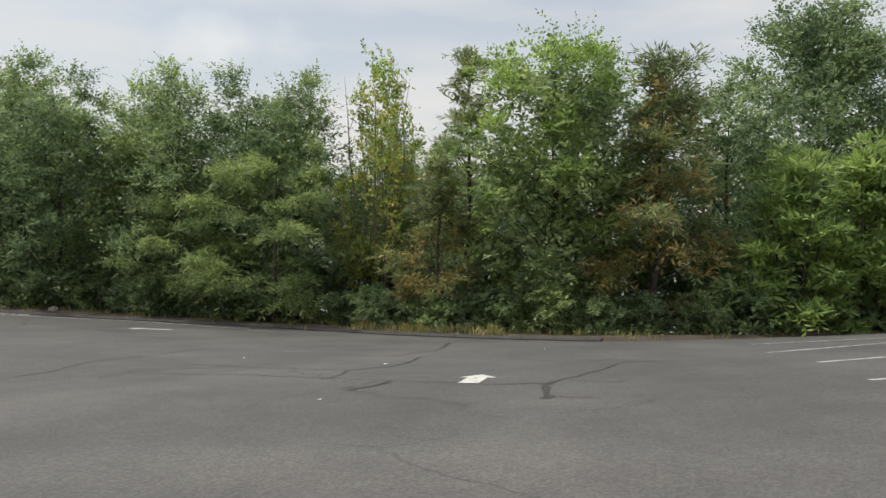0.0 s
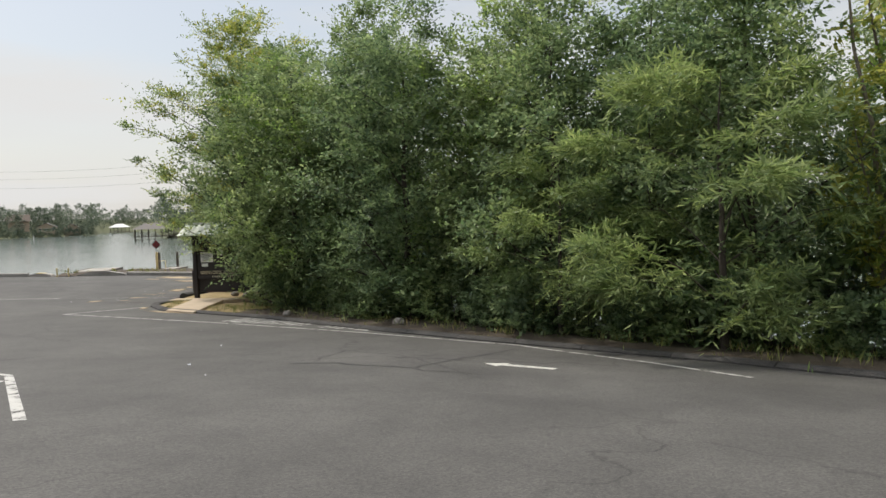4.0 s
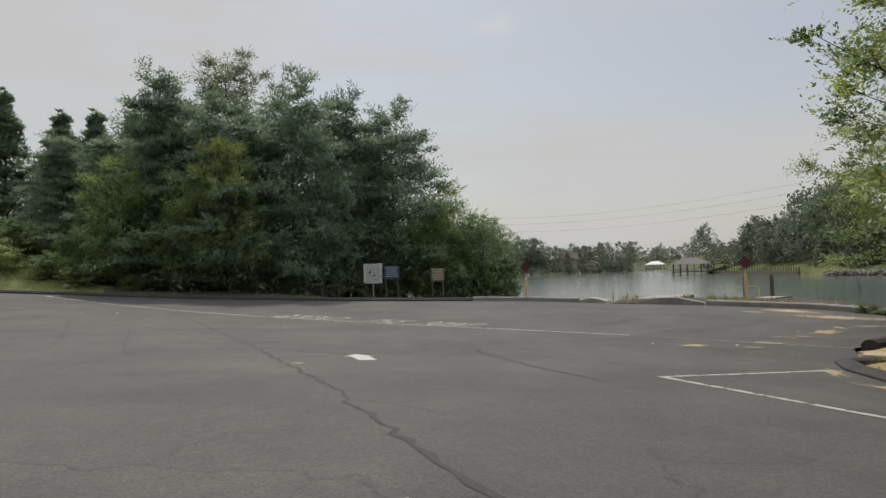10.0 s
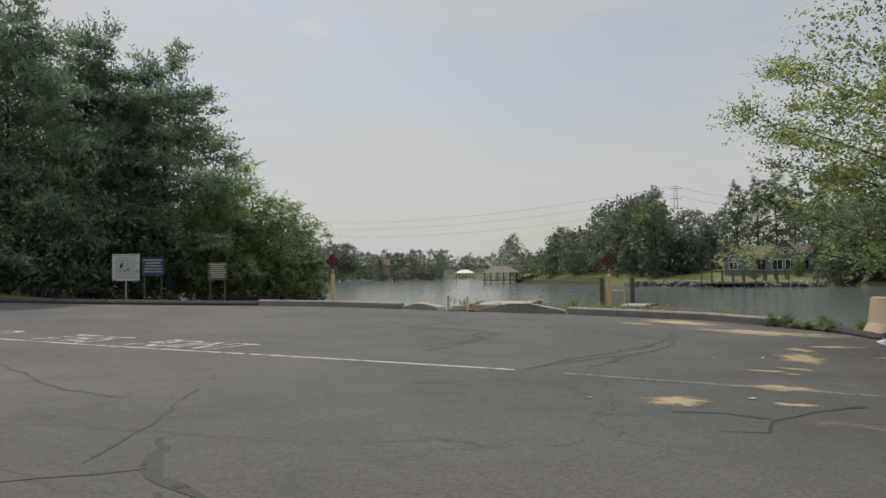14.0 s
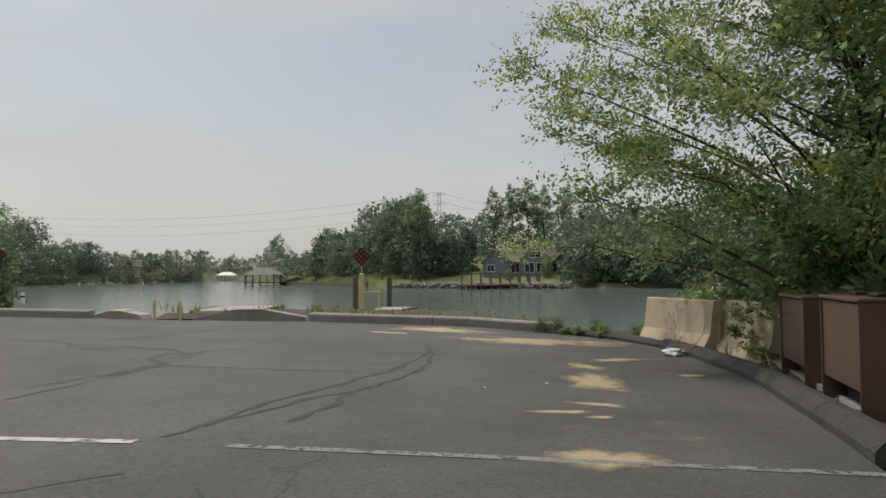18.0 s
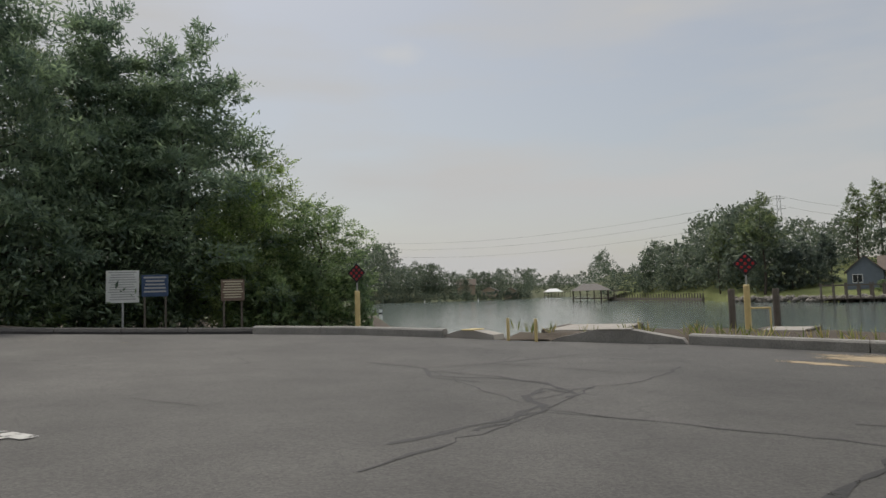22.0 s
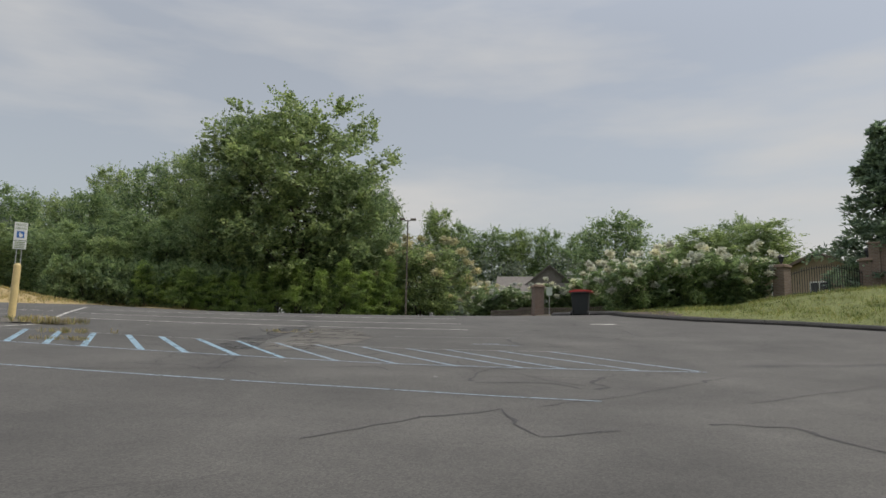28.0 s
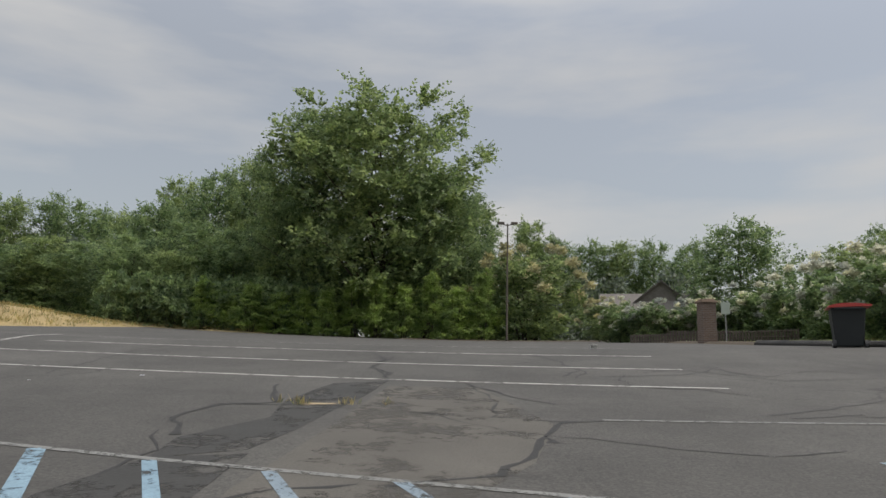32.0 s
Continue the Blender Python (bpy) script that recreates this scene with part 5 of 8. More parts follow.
def lettering(text, x, y, dx, dy, high, wide):
    """Painted words on the asphalt, their letters drawn long."""
    cu = bpy.data.curves.new("lettering", "FONT")
    cu.body, cu.size, cu.align_x, cu.fill_mode = text, 1.0, "LEFT", "FRONT"
    tmp = new("lettering", cu)
    bpy.context.view_layer.update()
    me = bpy.data.meshes.new_from_object(tmp.evaluated_get(bpy.context.evaluated_depsgraph_get()))
    bpy.data.objects.remove(tmp)
    bm = bmesh.new()
    bm.from_mesh(me)
    for low in (0.25, 0.49):  # bridges of the stencil
        for cut in (low, low + 0.02):
            bmesh.ops.bisect_plane(bm, geom=bm.verts[:] + bm.edges[:] + bm.faces[:], plane_co=(0, cut, 0), plane_no=(0, 1, 0))
        bmesh.ops.delete(bm, geom=[f for f in bm.faces if low < f.calc_center_median().y < low + 0.02], context="FACES")
    bm.to_mesh(me)
    bm.free()
    co = np.empty(len(me.vertices) * 3, np.float32)
    me.vertices.foreach_get("co", co)
    co = co.reshape(-1, 3)
    u, v = (co[:, 0] - co[:, 0].min()) / max(np.ptp(co[:, 0]), 1e-6) * wide, (co[:, 1] - co[:, 1].min()) / 0.72 * high
    d = Vector((dx, dy)).normalized()
    px, py = x + d.x * u - d.y * v, y + d.y * u + d.x * v
    me.vertices.foreach_set("co", np.stack([px, py, lot_z(px, py) + 0.012], 1).astype(np.float32).ravel())
    me.materials.clear()
    me.materials.append(M["white"])
    ob = new("painted_lettering", me)
    ob.parent = lot
    return ob


lettering("BEYOND", -39.92, 12.4, 0.76, 0.65, 1.36, 2.85)
lettering("THIS", -36.88, 15.1, 0.76, 0.65, 1.38, 1.42)
lettering("POINT", -35.17, 16.6, 0.76, 0.65, 1.38, 1.9)


def bars(x, y, dx, dy, count, pitch, high, seed):
    """Worn painted letters that cannot be read: plain strokes."""
    g = random.Random(seed)
    d = Vector((dx, dy)).normalized()
    for k in range(count):
        a = Vector((x, y)) + d * (k * pitch)
        n = Vector((-d.y, d.x))
        lo, hi = g.uniform(0, 0.12) * high, g.uniform(0.85, 1.0) * high
        ribbon("painted_stroke", [tuple(a + n * lo), tuple(a + n * hi)], 0.13, "white", 0.006, lot)
        if k % 3 == 1:
            b = a + n * g.choice((0.1, 0.5, 0.9)) * high
            ribbon("painted_stroke", [tuple(b), tuple(b + d * pitch)], 0.2, "white", 0.008, lot)


bars(-16.1, 18.75, 0.99, 0.14, 10, 0.3, 1.35, 6)
bars(-12.6, 19.2, 0.99, 0.1, 6, 0.3, 1.2, 7)


def crack(points, w=0.07, seed=0):
    """A sealed crack, once a painted pole shadow: a wandering dark band of uneven width."""
    g = np.random.default_rng(seed)
    dense = [points[0]]
    for a, b in zip(points, points[1:]):
        k = max(2, int(math.hypot(b[0] - a[0], b[1] - a[1]) / 0.22))
        for s in range(1, k + 1):
            j = g.normal(0, 0.03, 2) if s < k else (0, 0)
            dense.append((a[0] + (b[0] - a[0]) * s / k + j[0], a[1] + (b[1] - a[1]) * s / k + j[1]))
    return ribbon("crack_or_shadow", dense, lambda d: list(np.clip(w * g.lognormal(0, 0.45, len(d)), 0.012, 0.13)), "seal_and_shadow", 0.004, lot, 10)


# before the lakeside wood
crack([(7.58, 7.57), (7.24, 6.52), (7.03, 6.13), (6.88, 5.64), (6.56, 5.05), (6.44, 4.68), (6.47, 4.41), (6.46, 4), (6.49, 3.81), (6.43, 3.6)], 0.055, 0)
crack([(6.54, 4.76), (6.3, 4.97), (5.84, 4.8), (5.3, 5.04), (4.5, 5.22), (3.75, 5.46), (2.56, 5.81), (1.64, 5.8), (0.95, 5.87)], 0.022, 1)
crack([(6.74, 5.28), (7.07, 5.1), (7.39, 5.07)], 0.022, 2)
crack([(6.55, 3.77), (6.74, 3.72), (6.92, 3.67)], 0.036, 3)
crack([(4.32, 13.83), (4.43, 11.66), (4.4, 10.68), (4.07, 10.09), (3.83, 9.22)], 0.055, 4)
crack([(4.36, 8.98), (4.35, 7.78), (4.17, 7.03), (3.71, 6.52), (3.78, 5.98), (3.76, 5.47)], 0.055, 5)
crack([(4.6, 5.18), (4.5, 4.67), (4.35, 4.24)], 0.055, 6)
crack([(-0.22, 7.62), (1.71, 6.96), (3.13, 6.61), (3.71, 6.52)], 0.022, 7)
crack([(-0.19, 10.24), (-0.37, 8.99), (-0.54, 7.96), (-0.72, 7.16), (-0.37, 5.8), (-0.4, 5.1)], 0.036, 8)
crack([(1.35, 9.95), (1.62, 11.16), (2.06, 12.41)], 0.022, 9)
crack([(0.76, 5.16), (0.77, 5.67), (0.68, 6.27), (1.7, 6.69)], 0.022, 10)
crack([(0.1, 10.33), (1.85, 9.59), (3.91, 9.14), (5.58, 8.62), (6.87, 8.25), (8.32, 7.81)], 0.022, 11)
# by the chevrons
crack([(-6.1, 18.31), (-5.96, 16.93), (-5.99, 15.95), (-5.91, 15.02), (-5.78, 14.73), (-6.18, 14.7), (-6.77, 14.49), (-7.26, 14.49), (-7.6, 14.2), (-7.85, 13.97)], 0.055, 12)
crack([(-5.73, 14.66), (-5.37, 14.65), (-4.99, 14.75), (-4.55, 14.72)], 0.036, 13)
crack([(-7.74, 14.48), (-8.58, 16.03)], 0.036, 14)
# in the middle of the lot
crack([(-46.25, 7.86), (-38.48, 9.87), (-31.88, 11.22), (-27.66, 12.07), (-24.2, 12.61), (-22.03, 12.99), (-19.8, 13.18), (-18.15, 13.34), (-17.33, 13.48), (-16.45, 13.59), (-16.09, 13.62)], 0.055, 15)
crack([(-17.34, 13.38), (-17.15, 12.83), (-16.93, 12.27), (-16.56, 12.32), (-16.19, 12.4)], 0.055, 16)
crack([(-16.09, 13.62), (-15.84, 14.15), (-15.78, 15.08), (-15.65, 16.01)], 0.022, 17)
crack([(-25.69, 16.01), (-23.86, 16.16), (-22.17, 16.44)], 0.036, 18)
crack([(-38.22, 6.3), (-30.56, 8.04), (-27.36, 8.6)], 0.022, 19)
crack([(-30.5, 7.17), (-26.14, 7.91)], 0.022, 20)
crack([(-34.94, 8.63), (-28.34, 9.68), (-25.69, 10.16)], 0.022, 21)
# round the long painted line
crack([(-27.07, 16.21), (-26.73, 16.19), (-26.25, 16.05), (-25.78, 16.11), (-25.26, 16.2)], 0.055, 22)
crack([(-26.2, 16.02), (-26.19, 15.53), (-26.15, 15.09), (-26.26, 14.29), (-26.34, 13.55)], 0.022, 23)
crack([(-29.51, 16.86), (-27.78, 16.27), (-26.48, 15.72)], 0.022, 24)
crack([(-35.27, 14.67), (-33.37, 14.79), (-29.79, 15.65), (-29.08, 16.09)], 0.036, 25)
crack([(-30.34, 12.9), (-30.16, 13.82), (-30.3, 14.79), (-30.75, 16.15)], 0.022, 26)
crack([(-29.94, 21.17), (-30.89, 22.85), (-31.89, 25.2), (-33.27, 27.31)], 0.055, 27)
crack([(-28.5, 20.67), (-27.68, 20.38)], 0.022, 28)
crack([(-25.81, 20.07), (-25.62, 20.39), (-25.96, 20.89), (-26.14, 21.74), (-26.16, 22.48)], 0.036, 29)
crack([(-26.02, 20.95), (-26.39, 20.82), (-26.63, 20.41)], 0.036, 30)
crack([(-38.71, 23.54), (-34.96, 23.31), (-35.83, 24.83), (-34.34, 23.24), (-32.56, 20.88)], 0.022, 31)
crack([(-29.17, 19.11), (-29.09, 19.97), (-29.09, 20.53)], 0.022, 32)
# towards the boat ramp
crack([(-33.35, 21.32), (-33.65, 21.92), (-34.21, 22.85), (-34.7, 23.41), (-35.22, 23.48), (-35.9, 24.11), (-35.32, 24.22), (-36.37, 24.42), (-37, 24.06), (-37.66, 23.28), (-38.61, 23.54), (-39.95, 23)], 0.055, 33)
crack([(-38.61, 23.54), (-38.86, 24.53), (-38.45, 25.72), (-37.94, 27.25), (-37.82, 27.98)], 0.022, 34)
crack([(-34.42, 23.28), (-33.57, 23.82), (-32.59, 24.47), (-31.63, 25.05)], 0.022, 35)
crack([(-30.12, 21.56), (-30.33, 22.11), (-30.73, 23), (-30.82, 23.71), (-31.23, 24.68), (-31.77, 25.67), (-32.91, 27.06), (-34.14, 28.19)], 0.055, 36)
crack([(-29.85, 22.19), (-30.18, 22.83), (-30.64, 23.56)], 0.055, 37)
crack([(-35.83, 24.8), (-35.87, 25.4), (-36.56, 26.49), (-37.18, 27.26)], 0.036, 38)
crack([(-30.56, 25.46), (-30.68, 26.01)], 0.022, 39)
crack([(-31.62, 25.51), (-31.16, 25.82), (-30.35, 27.02)], 0.022, 40)
crack([(-32.7, 25.45), (-32.28, 25.76)], 0.022, 41)
# before the grove
crack([(-33.65, 22.19), (-33.81, 22.37), (-33.96, 22.75), (-34.27, 23), (-34.35, 23.24), (-34.72, 23.47), (-34.98, 23.42), (-35.36, 23.57), (-35.64, 23.98)], 0.055, 42)
crack([(-34.3, 23.2), (-33.97, 23.5), (-33.6, 23.77)], 0.022, 43)
crack([(-38.71, 23.57), (-37.49, 23.24), (-36.74, 23.65)], 0.036, 44)
crack([(-38.84, 23.66), (-38.81, 24.62), (-39.31, 26.25), (-39.8, 27.85)], 0.022, 45)
crack([(-38.24, 23.49), (-37.27, 24.13), (-36.07, 24.33), (-35.22, 24.19), (-35.1, 23.94)], 0.036, 46)
crack([(-38.94, 24.7), (-38.01, 25.4), (-36.84, 26.04), (-36.87, 26.79)], 0.022, 47)
crack([(-40.16, 22.68), (-38.86, 23.58)], 0.022, 48)
crack([(-36.8, 19.41), (-36.27, 19.86), (-35.93, 20.08)], 0.022, 49)
crack([(-40.91, 16.67), (-38.96, 17.2), (-37.78, 17.41), (-36.91, 17.69)], 0.022, 50)
# by the lawn
crack([(-32.68, 5.02), (-32.92, 4.76), (-33.19, 4.27), (-33.01, 3.58), (-32.96, 3.01)], 0.055, 51)
crack([(-32.84, 5.11), (-33.15, 5.43), (-33.2, 5.66)], 0.036, 52)
crack([(-33.19, 4.27), (-33.7, 4.46)], 0.022, 53)
crack([(-32.45, -0.52), (-33.11, -1.29), (-34.59, -2.49), (-34.63, -1.27), (-34.73, -0.84), (-35.65, -1.23)], 0.036, 54)
crack([(-36.78, -1.65), (-37.65, -1.58), (-37.98, 0.13), (-37.34, 2.04), (-37.13, 3.16), (-37.8, 3.64)], 0.055, 55)
crack([(-37.32, 2.76), (-38.29, 2.55), (-38.94, 2.31)], 0.022, 56)
crack([(-39.74, 1.04), (-39.64, 2.54), (-39.14, 3.49)], 0.022, 57)
crack([(-38.61, 4.79), (-38.58, 5.8), (-38.5, 6.47), (-38.56, 7.14)], 0.055, 58)
crack([(-34.69, 4.75), (-34.69, 5.34)], 0.022, 59)
crack([(-33.14, 1.41), (-34.07, 1.52), (-34.8, 1.84)], 0.022, 60)
crack([(-33.46, 2.77), (-33.67, 2.25), (-33.58, 1.73)], 0.022, 61)
# no crack: the light pole's cast shadow, painted as a dark band
crack([(-44.63, -8.43), (-47.09, -8.79), (-51.05, -8.65)], 0.022, 62)
crack([(-33.19, 4.21), (-34.25, 4.21), (-35.26, 3.69), (-36.28, 3.57), (-36.93, 3.48)], 0.022, 63)
crack([(-38.03, -3.22), (-39.33, -4.03), (-40.69, -4.75)], 0.022, 64)
crack([(-35.11, -2.71), (-36.66, -3.86), (-38.93, -5.9)], 0.022, 65)
crack([(-41.29, 1.13), (-40.33, 1.41), (-39.71, 1.28)], 0.022, 66)
# at the reserved bays
crack([(-32.72, -12.6), (-32.43, -11.4), (-32.13, -10.56), (-31.39, -10.15)], 0.055, 67)
crack([(-29.22, -11.63), (-29.56, -10.89), (-29.51, -10.08)], 0.022, 68)
crack([(-28.06, -4.85), (-28.86, -5.17), (-30.48, -5.72), (-32.91, -6.55), (-33.17, -5.99)], 0.022, 69)
crack([(-30.41, -5.77), (-30.34, -6.32), (-30.42, -6.85), (-30.33, -7.52)], 0.036, 70)
crack([(-30.57, -16.18), (-30.22, -17.37), (-30.28, -19.37)], 0.022, 71)
crack([(-29.29, -5.96), (-29.25, -6.26), (-29.29, -6.45)], 0.022, 72)
crack([(-33.93, -7.56), (-33.6, -8.2), (-33.13, -9.04), (-32.55, -9.64)], 0.022, 73)
crack([(-34.24, -7.65), (-34.32, -6.81)], 0.022, 74)
# across the southern bays
crack([(-32.6, -11.74), (-32.55, -11.98), (-32.71, -12.55), (-32.82, -12.79), (-33.29, -12.97)], 0.055, 75)
crack([(-29.44, -11.46), (-29.27, -11.96), (-29.08, -12.22), (-29.18, -13.02), (-29.73, -13.41), (-29.42, -14.38), (-29.33, -14.92)], 0.055, 76)
crack([(-30.66, -15.61), (-30.57, -16.66), (-30.17, -17.21), (-30.16, -18.91), (-29.89, -19.68)], 0.055, 77)
crack([(-32.82, -12.79), (-32.15, -12.92), (-30.21, -13.29), (-29.13, -13.17)], 0.022, 78)
crack([(-31.81, -15.58), (-32.17, -13.86), (-32.09, -12.9)], 0.022, 79)
crack([(-33.42, -16.58), (-33.68, -17.53), (-33.45, -18.36), (-33.27, -18.61)], 0.036, 80)
crack([(-35.25, -13.39), (-36.2, -13.76)], 0.022, 81)
crack([(-34.64, -17.54), (-35.32, -18.04), (-36.56, -16.72), (-38.29, -17.19)], 0.022, 82)
crack([(-35.11, -13.57), (-35.75, -13.97), (-36.46, -14.45), (-37.51, -15.22), (-38.68, -16.19)], 0.03, 83)
crack([(-35.85, -18.65), (-36.11, -17.7), (-36.43, -17.19), (-37.06, -17.72), (-37.67, -18.13), (-38.22, -17.72)], 0.03, 84)
crack([(-38.15, -20.25), (-38.39, -19.42), (-38.55, -18.55), (-39.24, -17.37)], 0.03, 85)
crack([(-36.14, -12.92), (-36.19, -12.55), (-36.19, -12.1), (-36.27, -11.89), (-36.29, -11.54), (-36.38, -11.39)], 0.09, 86)
crack([(-31.76, -15.59), (-32.09, -15.0), (-32.39, -14.38), (-32.85, -13.94)], 0.035, 87)
crack([(-32.81, -20.53), (-33.33, -19.47), (-33.63, -17.71), (-33.25, -16.77)], 0.03, 88)
crack([(-36.71, -5.65), (-36.36, -5.02), (-36.44, -4.76), (-36.53, -4.56), (-36.24, -4.29)], 0.08, 89)
crack([(-34.46, -4.96), (-34.62, -5.83), (-34.82, -6.3), (-35.19, -6.91), (-36.26, -7.57)], 0.04, 90)
crack([(-34.5, -4.79), (-35.1, -4.89), (-35.67, -4.87), (-35.89, -4.62), (-36.02, -4.3)], 0.035, 91)
crack([(-36.05, -10.61), (-37.04, -11.02), (-37.59, -10.29), (-38.52, -10.81), (-39.0, -9.95)], 0.03, 92)
crack([(-37.55, -13.84), (-38.62, -14.67), (-38.92, -13.52), (-39.36, -12.98)], 0.03, 93)
crack([(-36.04, -12.28), (-36.96, -12.93), (-37.58, -13.07), (-38.27, -12.7)], 0.025, 94)
crack([(-37.09, -12.01), (-37.08, -11.39), (-37.57, -11.09)], 0.025, 95)
crack([(-35.38, -10.2), (-36.29, -10.79), (-36.92, -11.08), (-37.68, -11.35)], 0.025, 96)
crack([(-32.52, -9.06), (-33.09, -9.08), (-33.28, -8.57), (-33.55, -8.34), (-33.75, -7.96)], 0.022, 97)
crack([(-33.84, -7.68), (-34.0, -7.32), (-34.15, -6.71)], 0.03, 98)
crack([(-35.17, -8.76), (-35.44, -8.29), (-35.61, -7.85)], 0.025, 99)
crack([(-33.0, -7.8), (-33.07, -7.32), (-33.19, -7.14)], 0.04, 100)
wander = random.Random(17)
for k in range(24):
    x, y = wander.uniform(-47, -26), wander.uniform(-19, 9)
    a = wander.uniform(0, 6.28)
    pts = [(x, y)]
    for s in range(wander.randint(3, 7)):
        a += wander.gauss(0, 0.55)
        x, y = x + 0.75 * math.cos(a), y + 0.75 * math.sin(a)
        pts.append((x, y))
    if all(-49 < px < -22 and -21 < py < 12 for px, py in pts):
        crack(pts, (0.018, 0.024, 0.03)[k % 3], 200 + k)
draped("dark_patch", [(-29.6, -10.6), (-29.5, -11.35), (-29.7, -11.9), (-30.0, -12.6), (-29.8, -13.5), (-29.9, -14.6), (-30.0, -15.2), (-30.68, -15.6), (-30.6, -14.1), (-30.45, -13.0), (-30.35, -11.9), (-30.2, -11.0), (-29.85, -10.8)], 0.003, "patch", lot)
draped("dark_patch", [(-29.4, -9.6), (-29.6, -10.65), (-30.25, -10.9), (-30.3, -9.8), (-30.37, -8.7), (-29.86, -8.55)], 0.0035, "patch", lot)
draped("pale_patch", [(-30.75, -15.1), (-31.96, -15.2), (-32.7, -12.6), (-32.4, -11.0), (-31.7, -9.4), (-30.55, -8.9), (-30.45, -9.9), (-30.6, -12.0)], 0.0025, "pale", lot)


def blot(x, y, rx, ry, turn, seed, thick=0.62, material="sand", lift=0.005, name="sand_drift"):
    """A drift of sand with a ragged outline, thinning out to its rim."""
    g = np.random.default_rng(seed)
    ph = g.uniform(0, 6.28, 4)
    v, f, cover = [(x, y, lz(x, y) + lift)], [], [thick]
    for ring in range(1, 9):
        q = ring / 8
        for k in range(36):
            a = 2 * math.pi * k / 36
            r = q * (1 + 0.2 * math.sin(2 * a + ph[0]) + 0.15 * math.sin(5 * a + ph[1]) + 0.1 * math.sin(9 * a + ph[2]))
            ux, uy = rx * r * math.cos(a), ry * r * math.sin(a)
            wx, wy = x + ux * math.cos(turn) - uy * math.sin(turn), y + ux * math.sin(turn) + uy * math.cos(turn)
            v.append((wx, wy, lz(wx, wy) + lift))
            cover.append(thick * (1 - q ** 1.6) - 0.05 * q)
    for k in range(36):
        f.append((0, 1 + k, 1 + (k + 1) % 36))
    for ring in range(7):
        o = 1 + ring * 36
        f += [(o + k, o + 36 + k, o + 36 + (k + 1) % 36, o + (k + 1) % 36) for k in range(36)]
    me = bpy.data.meshes.new(name)
    me.from_pydata(v, [], f)
    me.attributes.new("cover", "FLOAT", "POINT").data.foreach_set("value", cover)
    me.materials.append(M[material])
    ob = new(name, me)
    ob.parent = lot
    return ob


for k, (x, y, rx, ry, tn) in enumerate([(-27.1, 20.98, 0.6, 0.36, 2.3), (-27.32, 22.92, 0.62, 0.42, 1.1), (-26.47, 21.93, 0.25, 0.18, 0.9), (-29.55, 26.4, 1.0, 0.58, 2.1), (-33.3, 30.45, 2.5, 1.0, 0.3),
                                        (-36.3, 30.9, 2.1, 0.75, 0.15), (-36.6, 29.5, 0.9, 0.3, 0.5), (-30.5, 27.7, 0.75, 0.25, 2.7), (-28.62, 24.25, 0.35, 0.16, 0.9), (-28.2, 24.3, 0.16, 0.1, 0.4), (-30.6, 28.9, 0.8, 0.3, 1.0), (-28.6, 24.9, 0.3, 0.2, 0.2), (-22.6, 21.1, 1.3, 0.35, -0.3), (-29.0, 27.9, 0.35, 0.15, 0.9),
                                        (-20.6, 19.8, 1.6, 0.22, 0.02), (-22.6, 20.35, 0.9, 0.2, -0.5), (-24.6, 12.75, 0.22, 0.12, 1.3), (-30.2, -13.4, 0.35, 0.1, 0.1)]):
    blot(x, y, rx, ry, tn, k)
for k, (x, y, rx, ry, tn) in enumerate([(-27.4, 24.2, 2.6, 1.1, 1.0), (-29.4, 28.3, 2.0, 1.0, 0.8), (-25.4, 21.6, 2.2, 0.8, 0.6), (-31.6, 28.6, 1.8, 1.2, 0.4), (-47.0, 17.5, 4.0, 1.1, 0.85), (-50.0, 12.0, 3.6, 1.0, 0.95)]):
    blot(x, y, rx, ry, tn, 40 + k, 0.15, lift=0.003)

# ---- kerbs ----
KERB_PROFILE = [(-0.02, -0.1), (-0.02, 0.06), (0.04, 0.12), (0.12, 0.15), (0.22, 0.14), (0.3, 0.09), (0.34, -0.1)]


SQUARE_PROFILE = [(-0.02, -0.1), (-0.02, 0.115), (0.015, 0.14), (0.25, 0.145), (0.29, 0.12), (0.29, -0.1)]


def kerb(points, material, label, height=1.0, length=2.4, profile=KERB_PROFILE):
    """A kerb along points, in cast lengths that butt end to end."""
    top = tagged(new("kerb"), label, "kerb", kind="structure")
    path = [Vector((*p, 0)) for p in points]
    run, pieces = [path[0]], []
    for a, b in zip(path, path[1:]):
        k = max(1, int((b - a).length / 0.8))
        run += [a.lerp(b, s / k) for s in range(1, k + 1)]
    step = max(2, int(length / 0.8))
    for i in range(0, len(run) - 1, step):
        seg = run[i: i + step + 1]
        if len(seg) < 2:
            continue
        bm = bmesh.new()
        rings = []
        for j, p in enumerate(seg):
            gi = i + j
            d = (run[min(gi + 1, len(run) - 1)] - run[max(gi - 1, 0)]).normalized()
            nrm = Vector((d.y, -d.x, 0))
            gap = 0.008 if j == 0 else (-0.008 if j == len(seg) - 1 else 0)
            wob = 0.012 * math.sin(gi * 1.7) + 0.008 * math.sin(gi * 4.1)
            rings.append([bm.verts.new((*(p + nrm * (x + wob) + d * gap).xy, lz(p.x, p.y) + z * (height if z > 0 else 1))) for x, z in profile])
        n = len(profile)
        for a, b in zip(rings, rings[1:]):
            for k in range(n):
                bm.faces.new((a[k], a[(k + 1) % n], b[(k + 1) % n], b[k]))
        bm.faces.new(rings[0])
        bm.faces.new(rings[-1][::-1])
        bmesh.ops.recalc_face_normals(bm, faces=bm.faces)
        part("kerb_length", bm, material, top)
    return top


